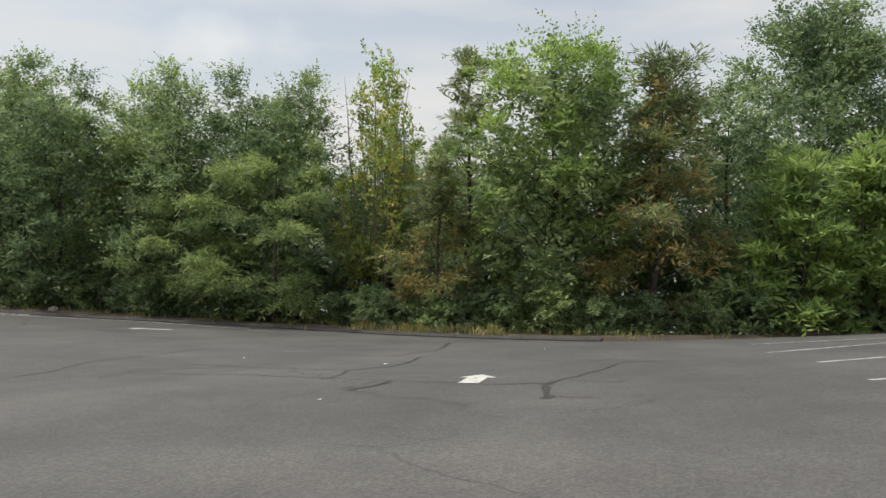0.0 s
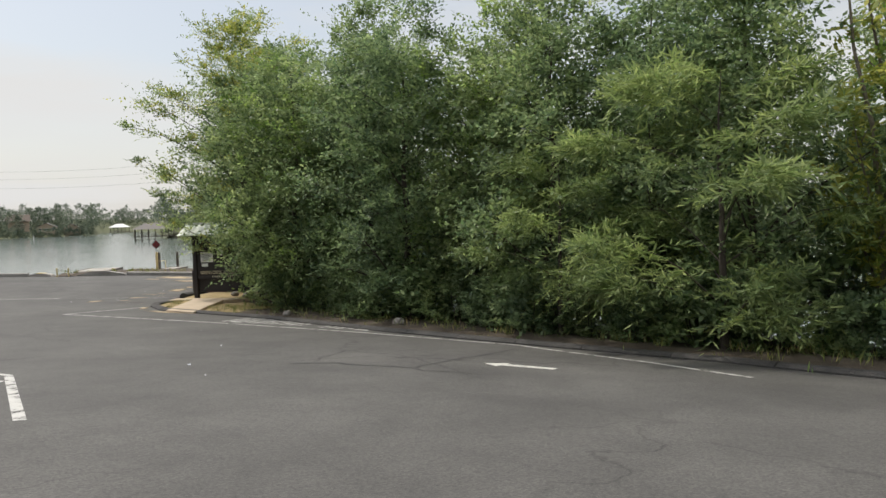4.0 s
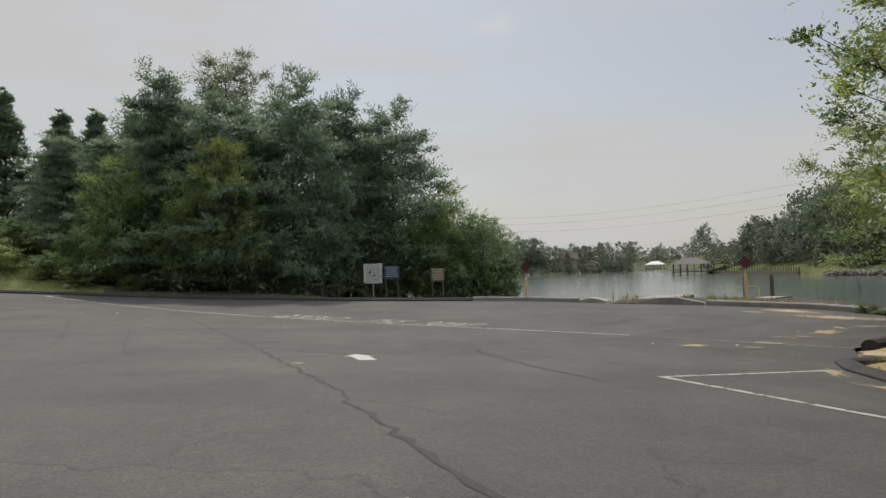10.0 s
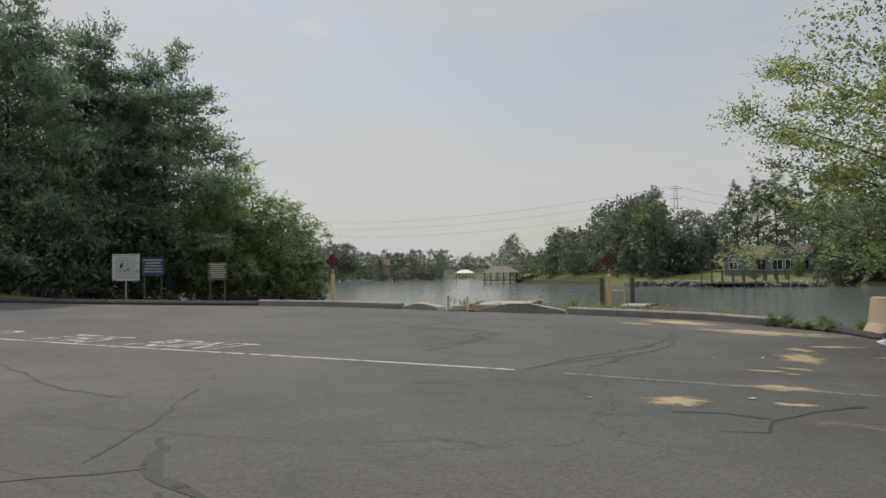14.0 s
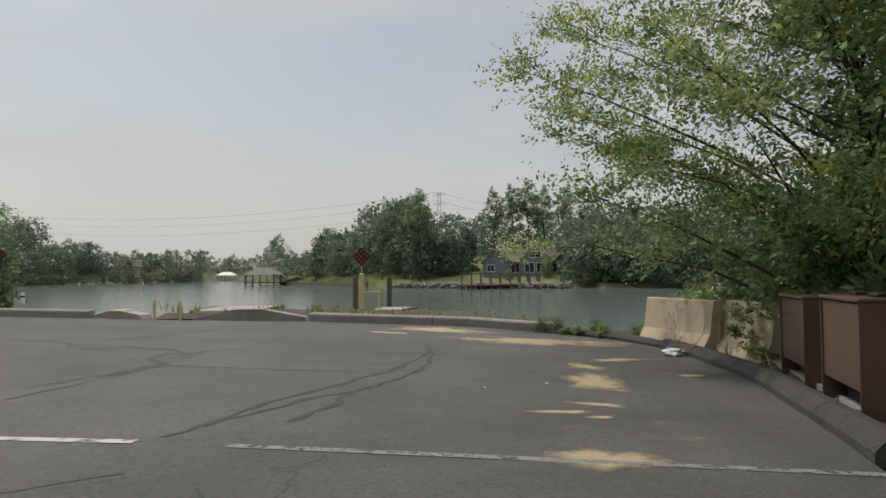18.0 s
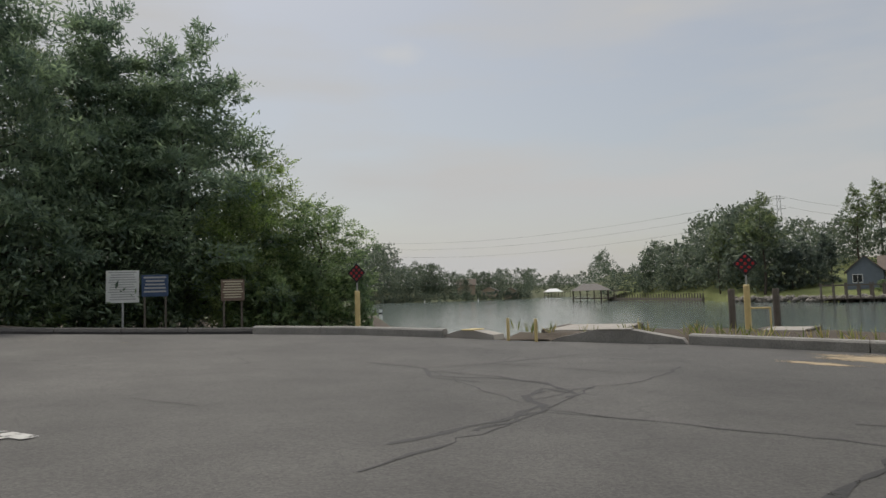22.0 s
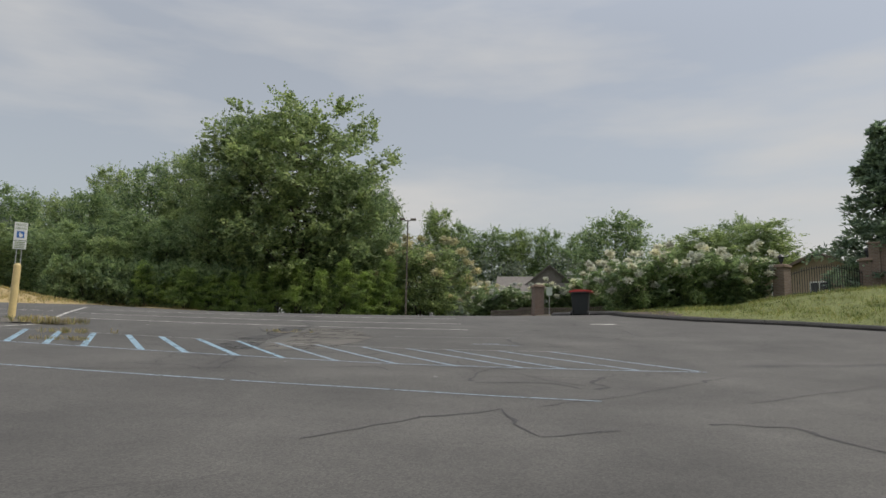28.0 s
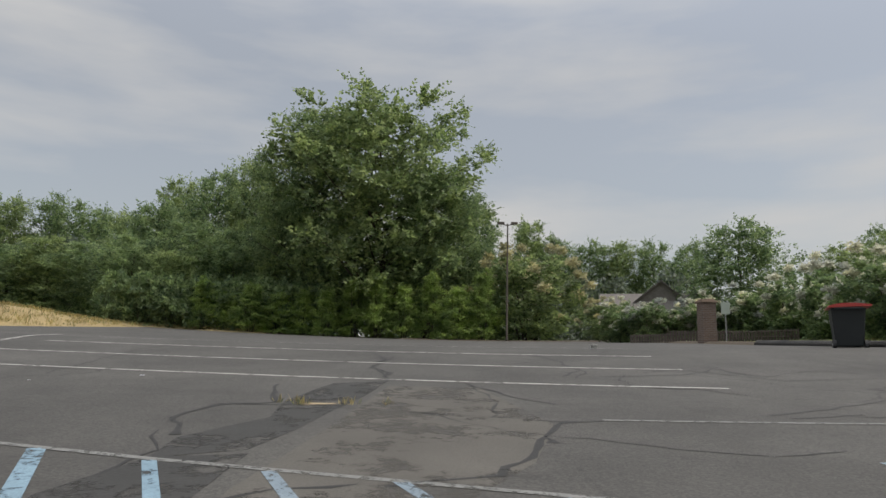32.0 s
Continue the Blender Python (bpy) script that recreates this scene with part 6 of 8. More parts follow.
kerb(OUTLINE[30:44], "kerb", "dark asphalt kerb along the climbing lawn", 1.1)
kerb([(-26.05, 24.15)] + OUTLINE[17:22], "kerb", "worn dark kerb beside the steel bins", 1.15)
kerb(OUTLINE[21:24], "kerb", "low dark kerb at the lake's edge", 0.9)
kerb(OUTLINE[23:27], "concrete_dark", "weathered concrete kerb at the water's edge", 1.5, 3.2, SQUARE_PROFILE)
kerb(OUTLINE[28:31], "concrete_dark", "weathered concrete kerb by the boat ramp", 1.4, 3.2, SQUARE_PROFILE)
kerb(OUTLINE[11:15], "kerb", "dark kerb round the grass island", 0.62, 4.0)
kerb(OUTLINE[2:12], "kerb", "low kerb half buried along the wood", 0.55)


# ---- notice board ----
def kiosk():
    k = thing("notice_board", facing(-23.9, 23.5, z_at(-23.9, 23.5) - 0.05, -0.42, 0.9) @ Matrix.Diagonal((1, 1, 1.25, 1)), "dark brown wooden notice board with a pale green sheet roof", "notice board")
    W = 2.75
    for x in (0.0, W):
        part("post", box(x - 0.08, x + 0.08, -0.09, 0.09, -0.3, 2.1, 0.008), "brown", k)
    part("board", box(0.08, W - 0.08, -0.03, 0.03, 0.72, 1.9, 0.005), "brown", k)
    part("lower_panel", box(-0.22, W + 0.1, 0.06, 0.16, 0.25, 0.95, 0.005), "brown", k)
    for z in (0.66, 1.9):
        part("rail", box(0.08, W - 0.08, -0.05, 0.05, z, z + 0.09, 0.005), "brown", k)
    for x in (0.0, W):
        part("roof_bracket", box(x - 0.05, x + 0.05, -0.55, 0.5, 2.02, 2.12, 0.005), "brown", k)
    n = 7
    for i in range(n):
        x0 = -0.35 + i * (W + 0.7) / n
        bm = box(x0 + 0.006, x0 + (W + 0.7) / n - 0.006, -0.85, 0.0, 0, 0.025, 0.004)
        bmesh.ops.rotate(bm, verts=bm.verts, cent=(0, 0, 0), matrix=Matrix.Rotation(radians(25), 3, "X"))
        bmesh.ops.translate(bm, verts=bm.verts, vec=(0, 0.05, 2.42))
        part("roof_sheet", bm, "panel", k)
        bm = box(x0 + 0.006, x0 + (W + 0.7) / n - 0.006, 0.0, 0.6, 0, 0.025, 0.004)
        bmesh.ops.rotate(bm, verts=bm.verts, cent=(0, 0, 0), matrix=Matrix.Rotation(radians(-25), 3, "X"))
        bmesh.ops.translate(bm, verts=bm.verts, vec=(0, 0.05, 2.42))
        part("roof_sheet", bm, "panel", k)
    part("ridge_cap", box(-0.38, W + 0.38, -0.02, 0.12, 2.425, 2.475, 0.01), "trim", k)
    paper = part("notice", box(0.25, 0.78, -0.045, -0.035, 1.2, 1.52), "signwhite", k, "printed white notice")
    for z in [1.24 + 0.035 * i for i in range(7)]:
        part("text_line", box(0.29, 0.72 - 0.06 * (int(z * 100) % 3), -0.05, -0.046, z, z + 0.012), "black", paper)
    part("notice", box(0.28, 0.55, -0.045, -0.035, 1.06, 1.16), "signwhite", k, "small white slip")
    bm = box(0.0, 0.24, -0.05, -0.04, 0.0, 0.22)
    bmesh.ops.rotate(bm, verts=bm.verts, cent=(0, 0, 0), matrix=Matrix.Rotation(radians(14), 3, "Y"))
    bmesh.ops.translate(bm, verts=bm.verts, vec=(0.95, 0, 1.46))
    part("notice", bm, "signwhite", k, "tilted torn notice")
    cu = bpy.data.curves.new("lettering", "FONT")
    cu.body, cu.size, cu.extrude = "NIVENS CREEK ACCESS AREA", 0.155, 0.004
    tmp = new("lettering", cu)
    bpy.context.view_layer.update()
    me = bpy.data.meshes.new_from_object(tmp.evaluated_get(bpy.context.evaluated_depsgraph_get()))
    bpy.data.objects.remove(tmp)
    me.materials.clear()
    me.materials.append(M["beige"])
    for v in me.vertices:
        v.co = Vector((0.22 + v.co.x * 2.3 / 2.5, -0.05 - v.co.z, 0.82 + v.co.y))
    t = new("lettering", me)
    t.parent = k
    for i in range(14):
        part("worn_letter", box(0.72 + i * 0.095, 0.78 + i * 0.095, -0.05, -0.04, 0.71, 0.76), "beige", k)


kiosk()


def slab(name, pts, lift, material, label):
    bm = bmesh.new()
    top = [bm.verts.new((x, y, z_at(x, y) + lift)) for x, y in pts]
    low = [bm.verts.new((x, y, z_at(x, y) - 0.15)) for x, y in pts]
    bm.faces.new(top)
    for i in range(len(pts)):
        j = (i + 1) % len(pts)
        bm.faces.new((top[i], low[i], low[j], top[j]))
    bmesh.ops.recalc_face_normals(bm, faces=bm.faces)
    return tagged(part(name, bm, material), label, "path", kind="structure")


slab("pavement", [(-20.45, 19.85), (-19.05, 19.95), (-21.0, 22.55), (-22.6, 22.55)], 0.13, "path", "sandy concrete footpath to the notice board")
slab("pavement", [(-25.0, 23.3), (-24.4, 22.55), (-20.9, 22.55), (-20.9, 23.7)], 0.13, "path", "sandy concrete apron before the notice board")


# ---- steel bins, barriers ----
def steel_bin(x, y):
    """Side plates stand on the ground; the front plate stops short of it."""
    b = thing("steel_bin", facing(x, y, z_at(x, y) - 0.02, 0.87, 0.49), "brown painted steel rubbish bin with a flat lid", "bin", "steel bins")
    part("front_plate", box(-0.6, 0.6, -0.47, -0.455, 0.2, 0.98, 0.004), "bin_brown", b)
    part("back_plate", box(-0.6, 0.6, 0.455, 0.47, 0.2, 0.98, 0.004), "bin_brown", b)
    for sx in (-1, 1):
        part("side_plate", box(sx * 0.615 - 0.012, sx * 0.615 + 0.012, -0.49, 0.49, -0.04, 0.99, 0.004), "bin_brown", b)
    part("liner", box(-0.55, 0.55, -0.4, 0.4, 0.22, 0.94, 0.01), "black", b)
    part("skid", box(-0.58, 0.58, -0.3, 0.3, -0.04, 0.2, 0.01), "black", b)
    lid = part("lid", box(-0.63, 0.63, -0.5, 0.52, 0.992, 1.03, 0.008), "bin_brown", b)
    for hx in (-0.3, 0.3):
        part("lid_handle", box(hx - 0.13, hx + 0.13, -0.28, -0.16, 1.03, 1.07, 0.008), "black", lid)
        part("hatch", box(hx - 0.24, hx + 0.24, -0.05, 0.4, 1.03, 1.045, 0.005), "bin_brown", lid)
    part("hinge", tube([(-0.55, 0.5, 1.02), (0.55, 0.5, 1.02)], [0.022, 0.022], 8), "black", lid)
    return b


steel_bin(-27.42, 28.45)
steel_bin(-26.42, 26.62)
slab("pavement", [(-28.7, 29.9), (-27.6, 28.0), (-26.6, 26.2), (-25.6, 26.7), (-26.6, 28.6), (-27.7, 30.4)], 0.03, "concrete", "concrete pad under the steel bins")


def barrier(ax, ay, bx, by):
    d = Vector((bx - ax, by - ay))
    t = thing("concrete_barrier", facing(ax, ay, z_at(ax, ay) - 0.1, d.x, d.y), "weathered tan concrete traffic barrier on the bank", "barrier", "concrete barriers")
    prof = [(-0.33, 0), (0.33, 0), (0.33, 0.09), (0.17, 0.36), (0.09, 0.92), (0.07, 0.94), (-0.07, 0.94), (-0.09, 0.92), (-0.17, 0.36), (-0.33, 0.09)]
    bm = prism(prof, d.length)
    bmesh.ops.subdivide_edges(bm, edges=[e for e in bm.edges if e.calc_length() > 1.5], cuts=6)
    part("barrier_body", bm, "path", t)
    for y in (0.7, d.length - 0.7):
        part("lifting_slot", box(-0.305, -0.29, y - 0.16, y + 0.16, 0.0, 0.06), "black", t)
    part("end_key", box(-0.03, 0.03, -0.03, 0.0, 0.2, 0.7, 0.005), "path", t)


barrier(-29.9, 31.0, -31.75, 32.2)
barrier(-28.5, 29.9, -29.75, 31.2)


# ---- posts, markers, ramp and docks ----
def bollard(x, y, h, r=0.075, label="yellow painted steel bollard", marker=True, turn=(0.7, -0.7)):
    b = thing("bollard", facing(x, y, z_at(x, y) - 0.02, *turn), label, "bollard")
    part("pipe", tube([(0, 0, -0.2), (0, 0, h - 0.03), (0, 0, h)], [r, r, r * 0.7], 14), "yellow", b, smooth=False)
    if marker:
        part("sign_post", box(-0.02, 0.02, -0.012, 0.012, h, h + 0.5), "steel", b)
        bm = box(-0.2, 0.2, -0.006, 0.006, -0.2, 0.2, 0.003)
        bmesh.ops.rotate(bm, verts=bm.verts, cent=(0, 0, 0), matrix=Matrix.Rotation(radians(45), 3, "Y"))
        bmesh.ops.translate(bm, verts=bm.verts, vec=(0, 0.02, h + 0.5))
        plate = part("marker_plate", bm, "black", b, "black diamond marker plate")
        for i in (-1, 0, 1):
            for j in (-1, 0, 1):
                px, pz = (i + j) * 0.085, (i - j) * 0.085
                part("reflector", tube([(px, 0.026, h + 0.5 + pz), (px, 0.034, h + 0.5 + pz)], [0.038, 0.033], 10), "reflector", plate)
    return b


bollard(-41.5, 32.9, 1.1, label="yellow bollard with a diamond marker by the dock")
bollard(-47.9, 24.95, 1.15, label="yellow bollard with a diamond marker by the trees")
for x, y in ((-42.82, 27.12), (-42.3, 27.55)):
    bollard(x, y, 0.6, 0.036, "thin yellow post at the boat ramp", False)


def pile(x, y, top):
    p = thing("dock_pile", pose(x, y, -4.0), "weathered round timber dock pile", "pile", "dock piles")
    part("timber", tube([(0, 0, 0), (0, 0, top + 4.0 - 0.03), (0, 0, top + 4.0)], [0.1, 0.09, 0.075], 12), "pile", p)


pile(-43.6, 34.4, 0.12)
pile(-43.06, 35.45, 0.1)


def hump(ax, ay, bx, by, h, w, material, label, cap, name="ramp_abutment"):
    """A low concrete wall end whose top slopes to both ends."""
    d = Vector((bx - ax, by - ay))
    t = thing(name, facing(ax, ay, lz(ax, ay) - 0.05, d.x, d.y), label, "concrete abutment")
    L, bm = d.length, bmesh.new()
    prof = [(0, 0.05), (0.06 * L, 0.12), (0.36 * L, h), (0.62 * L, h), (0.97 * L, 0.16), (L, 0.05)]
    lz1 = lz(bx, by) - lz(ax, ay)
    a = [bm.verts.new((0, y, z + lz1 * y / L)) for y, z in prof] + [bm.verts.new((0, L, -0.4 + lz1)), bm.verts.new((0, 0, -0.4))]
    b = [bm.verts.new((-w, v.co.y, v.co.z)) for v in a]
    n = len(a)
    for i in range(n):
        bm.faces.new((a[i], a[(i + 1) % n], b[(i + 1) % n], b[i]))
    bm.faces.new(a)
    bm.faces.new(b[::-1])
    bmesh.ops.recalc_face_normals(bm, faces=bm.faces)
    part("wall", bm, material, t)
    part("coping", box(-w + 0.02, 0.012, 0.37 * L, 0.61 * L, h + lz1 * 0.5 - 0.01, h + lz1 * 0.5 + 0.02, 0.006), cap, t)


hump(-42.3, 27.9, -40.2, 29.95, 0.33, 0.5, "concrete_dark", "dark weathered concrete wall beside the boat ramp", "concrete")
hump(-44.4, 26.15, -43.2, 26.95, 0.24, 0.5, "concrete", "pale concrete ramp end with traces of yellow paint", "yellow")


def ramp():
    bm = bmesh.new()
    a, b = Vector((-43.3, 26.95)), Vector((-42.35, 27.85))
    out = Vector((-0.70, 0.71))
    prev = None
    for i in range(9):
        p, q = a + out * i * 1.6 - Vector((0.71, 0.7)) * 0.0, b + out * i * 1.6
        z = lz(-42.8, 27.4) + 0.012 - 0.21 * i
        row = [bm.verts.new((p.x, p.y, z)), bm.verts.new((q.x, q.y, z))]
        if prev:
            bm.faces.new((prev[0], prev[1], row[1], row[0]))
        prev = row
    bmesh.ops.recalc_face_normals(bm, faces=bm.faces)
    tagged(part("boat_ramp", bm, "concrete"), "pale concrete boat ramp running into the lake", "boat ramp", kind="structure")


ramp()


def floating_dock(x, y, dx, dy, length, width, label):
    t = thing("floating_dock", facing(x, y, WATER + 0.05, dx, dy), label, "dock")
    n = max(4, int(length / 0.45))
    for i in range(n):
        part("plank", box(-width / 2, width / 2, i * length / n + 0.006, (i + 1) * length / n - 0.006, 0.34, 0.4, 0.004), "concrete", t)
    for sx in (-1, 1):
        part("fender_beam", box(sx * width / 2 - 0.05, sx * width / 2 + 0.05, 0, length, 0.18, 0.42, 0.01), "pile", t)
    for y0 in (0.4, length / 2, length - 1.2):
        part("float", box(-width / 2 + 0.1, width / 2 - 0.1, y0, y0 + 0.8, -0.2, 0.2, 0.03), "bindark", t)
    return t


dock = floating_dock(-40.9, 33.3, -0.53, 0.85, 1.7, 1.1, "pale floating courtesy dock in the lake")
dock.location.z = -1.27
# added dock body, raised to stand in for the ramp wall's pale flat top
slab_stand_in = floating_dock(-43.9, 29.8, -0.72, 0.70, 3.2, 2.1, "pale slab behind the ramp wall, built like a dock")
slab_stand_in.location.z = -1.2
rail = thing("dock_rail", facing(-41.6, 33.0, -0.9, -0.7, 0.7), "thin yellow hand rail on the dock", "rail")
for px in (0, 0.5):
    part("upright", tube([(px, 0, 0), (px, 0, 0.55)], [0.02, 0.02], 8), "yellow", rail)
part("top_rail", tube([(-0.02, 0, 0.55), (0.52, 0, 0.55)], [0.02, 0.02], 8), "yellow", rail)



def buoy(x, y, h, label):
    b = thing("buoy", pose(x, y, WATER - 0.1), label, "buoy")
    part("float", tube([(0, 0, -0.2), (0, 0, h * 0.3), (0, 0, h)], [h * 0.16, h * 0.17, h * 0.15], 12), "signwhite", b)
    part("band", tube([(0, 0, h * 0.55), (0, 0, h * 0.72)], [h * 0.172, h * 0.17], 12), "black", b)
    part("top", tube([(0, 0, h), (0, 0, h * 1.08)], [h * 0.1, h * 0.05], 10), "black", b)


buoy(-110.7, 44.3, 1.25, "white marker buoy with a black band")
for k, (bx, by) in enumerate(((-330, 130), (-312, 148), (-292, 170))):
    buoy(bx, by, 1.3, "small white mooring buoy near the far shore")


# ---- signs by the grove ----
def board_sign(x, y, w, h, low, material, label, posts, lines, bar):
    z = z_at(x, y)
    low = low - z - h / 2
    t = thing("sign", facing(x, y, z, -0.95, 0.05), label, "sign")
    for px in posts:
        part("sign_post", box(px - 0.035, px + 0.035, -0.01, 0.06, -0.2, low + h * (1.0 if len(posts) > 1 else 0.5), 0.004), "pile" if len(posts) > 1 else "steel", t)
    face = part("panel", box(-w / 2, w / 2, -0.03, -0.01, low, low + h, 0.006), material, t)
    for i in range(lines):
        zz = low + h - (i + 1) * h / (lines + 1.2)
        cut = 0.42 - 0.1 * ((i * 7) % 4) / 4
        part("text_line", box(-w * cut, w * cut, -0.036, -0.03, zz, zz + h / (lines * 2.6)), bar, face)
    return t


board_sign(-56.8, 18.5, 1.12, 1.18, 0.85, "signwhite", "large faded white rules board on a post", (0.0,), 12, "steel")
board_sign(-56.6, 19.6, 0.92, 0.8, 0.86, "signteal", "dull blue notice board on two posts", (-0.36, 0.36), 5, "steel")
board_sign(-56.0, 22.3, 0.85, 0.8, 0.62, "signbrown", "brown warning sign with pale lines of writing", (-0.32, 0.32), 7, "beige")


# ---- the lawn: pole, boxes, brick wall and gate ----
pl = thing("light_pole", pose(-52.7, -7.9, z_at(-52.7, -7.9) - 0.05), "tall tapered brown light pole on the lawn", "light pole")
part("shaft", tube([(0, 0, -0.3), (0, 0, 6), (0, 0, 13.5)], [0.19, 0.155, 0.11], 14), "pole", pl, smooth=True)
part("arm", tube([(0, 0, 13.3), (1.2, 0.1, 13.6)], [0.05, 0.04], 8), "pole", pl)
part("lamp_head", box(1.0, 1.7, -0.05, 0.25, 13.52, 13.68, 0.03), "pole", pl)


def utility_box():
    t = thing("utility_box", facing(-56.6, -10.8, z_at(-56.6, -10.8) - 0.03, -0.74, -0.67), "pale green steel transformer box on a concrete pad", "utility box")
    part("pad", box(-0.7, 0.75, -0.6, 0.65, -0.2, 0.1, 0.01), "concrete", t)
    part("skirt", box(-0.55, 0.55, -0.45, 0.5, 0.1, 0.3, 0.01), "green_steel", t)
    bm = prism([(-0.5, 0), (0.5, 0), (0.5, 0.72), (-0.5, 0.72)], 0.95)
    for v in bm.verts:
        if v.co.z > 0.5 and v.co.y < 0.1:
            v.co.z -= 0.08
    bmesh.ops.translate(bm, verts=bm.verts, vec=(0, -0.47, 0.3))
    hood = part("hood", bm, "green_steel", t)
    part("warning_label", box(-0.35, -0.15, -0.478, -0.472, 0.72, 0.86), "signwhite", hood)
    part("handle", box(0.2, 0.26, -0.5, -0.47, 0.55, 0.68), "black", hood)


utility_box()


def marker_stub(x, y):
    """A short white stub at the edge of the asphalt."""
    t = thing("marker_post", facing(x, y, z_at(x, y), 0, 1), "short white painted marker stub beside the asphalt", "marker")
    part("stub", box(-0.07, 0.07, -0.07, 0.07, -0.05, 0.15, 0.012), "white", t)
    part("cap", box(-0.08, 0.08, -0.08, 0.08, 0.15, 0.175, 0.008), "white", t)


marker_stub(-34.57, -22.43)
for x, y, h in ((-54.9, -13.9, 0.85), (-55.25, -13.75, 0.5)):
    t = thing("cable_pedestal", pose(x, y, z_at(x, y) - 0.03, 0, 0, 40), "beige plastic cable pedestal on the lawn", "pedestal", "pedestals")
    part("casing", box(-0.13, 0.13, -0.13, 0.13, -0.1, h - 0.12, 0.02), "beige", t)
    part("cap", box(-0.145, 0.145, -0.145, 0.145, h - 0.16, h, 0.03), "beige", t)


def brick_wall(points, h):
    top = tagged(new("wall_garden"), "old brown brick garden wall with piers", "wall", kind="structure")
    for (ax, ay), (bx, by) in zip(points, points[1:]):
        d = Vector((bx - ax, by - ay))
        n = max(1, round(d.length / 3.6))
        for i in range(n):
            px, py = ax + d.x * i / n, ay + d.y * i / n
            qx, qy = ax + d.x * (i + 0.5) / n, ay + d.y * (i + 0.5) / n
            z = min(z_at(px, py), z_at(ax + d.x * (i + 1) / n, ay + d.y * (i + 1) / n))
            zt = z_at(qx, qy) + h
            m = facing(px, py, 0, d.x, d.y)
            L = d.length / n
            bm = box(-0.14, 0.14, 0.25, L - 0.25, z - 0.4, zt)
            ob = part("wall_panel", bm, "brickwork", top)
            ob.matrix_world = m
            ob = part("coping", box(-0.19, 0.19, 0.25, L - 0.25, zt, zt + 0.09, 0.012), "brick_b", top)
            ob.matrix_world = m
            ob = part("pier", box(-0.25, 0.25, -0.25, 0.25, z - 0.4, zt + 0.14), "brickwork", top)
            ob.matrix_world = m
            ob = part("pier_cap", box(-0.3, 0.3, -0.3, 0.3, zt + 0.14, zt + 0.24, 0.02), "brick_b", top)
            ob.matrix_world = m
    return top


brick_wall([(-57.2, -28.4), (-64.5, -21.5), (-67.8, -14.8), (-71.5, -6.5)], 2.05)


def lantern_pillar(x, y, h, label, lamp=True, turn=30):
    z = z_at(x, y)
    t = thing("gate_pillar", pose(x, y, z - 0.1, 0, 0, turn), label, "pillar")
    part("shaft", box(-0.3, 0.3, -0.3, 0.3, -0.2, h), "brickwork", t)
    part("cap", box(-0.37, 0.37, -0.37, 0.37, h, h + 0.1, 0.015), "brick_b", t)
    part("upper_cap", box(-0.28, 0.28, -0.28, 0.28, h + 0.1, h + 0.17, 0.02), "brick_b", t)
    if lamp:
        la = part("lantern", tube([(0, 0, h + 0.17), (0, 0, h + 0.25), (0, 0, h + 0.3), (0, 0, h + 0.55)], [0.04, 0.04, 0.1, 0.15], 6), "glass", t)
        part("lantern_cap", tube([(0, 0, h + 0.55), (0, 0, h + 0.72)], [0.19, 0.03], 6), "iron", la)
    return t


lantern_pillar(-52.4, -28.6, 1.65, "brick gate pillar with a carriage lantern")
lantern_pillar(-57.0, -28.7, 1.75, "brick gate pillar at the wall's end")
gt = thing("iron_gate", facing(-52.75, -28.62, z_at(-53, -28.6), -1, -0.02), "closed black iron gate with an arched top", "gate")
gz = z_at(-56.6, -28.7) - z_at(-53, -28.6)
for i in range(30):
    s = i / 29
    hgt = 1.25 + 0.35 * math.sin(math.pi * s)
    part("bar", box(-0.012, 0.012, 0.05 + s * 3.85 - 0.012, 0.05 + s * 3.85 + 0.012, 0.1 + gz * s, hgt + gz * s), "iron", gt)
for k in range(12):
    s0, s1 = k / 12, (k + 1) / 12
    part("top_rail", tube([(0, 0.05 + s0 * 3.85, 1.12 + 0.35 * math.sin(math.pi * s0) + gz * s0), (0, 0.05 + s1 * 3.85, 1.12 + 0.35 * math.sin(math.pi * s1) + gz * s1)], [0.02, 0.02], 6), "iron", gt)
part("bottom_rail", tube([(0, 0.05, 0.18), (0, 3.9, 0.18 + gz)], [0.02, 0.02], 6), "iron", gt)
lantern_pillar(-41.75, -37.5, 1.75, "short brick pillar at the asphalt's edge", False, 8)


sg = thing("small_sign", facing(-42.3, -36.7, z_at(-42.3, -36.7), -0.1, -1), "small pale sign on a thin post", "sign")
part("sign_post", box(-0.02, 0.02, -0.02, 0.02, -0.1, 1.5), "steel", sg)
part("panel", box(-0.18, 0.18, -0.04, -0.02, 1.15, 1.65, 0.004), "panel", sg)


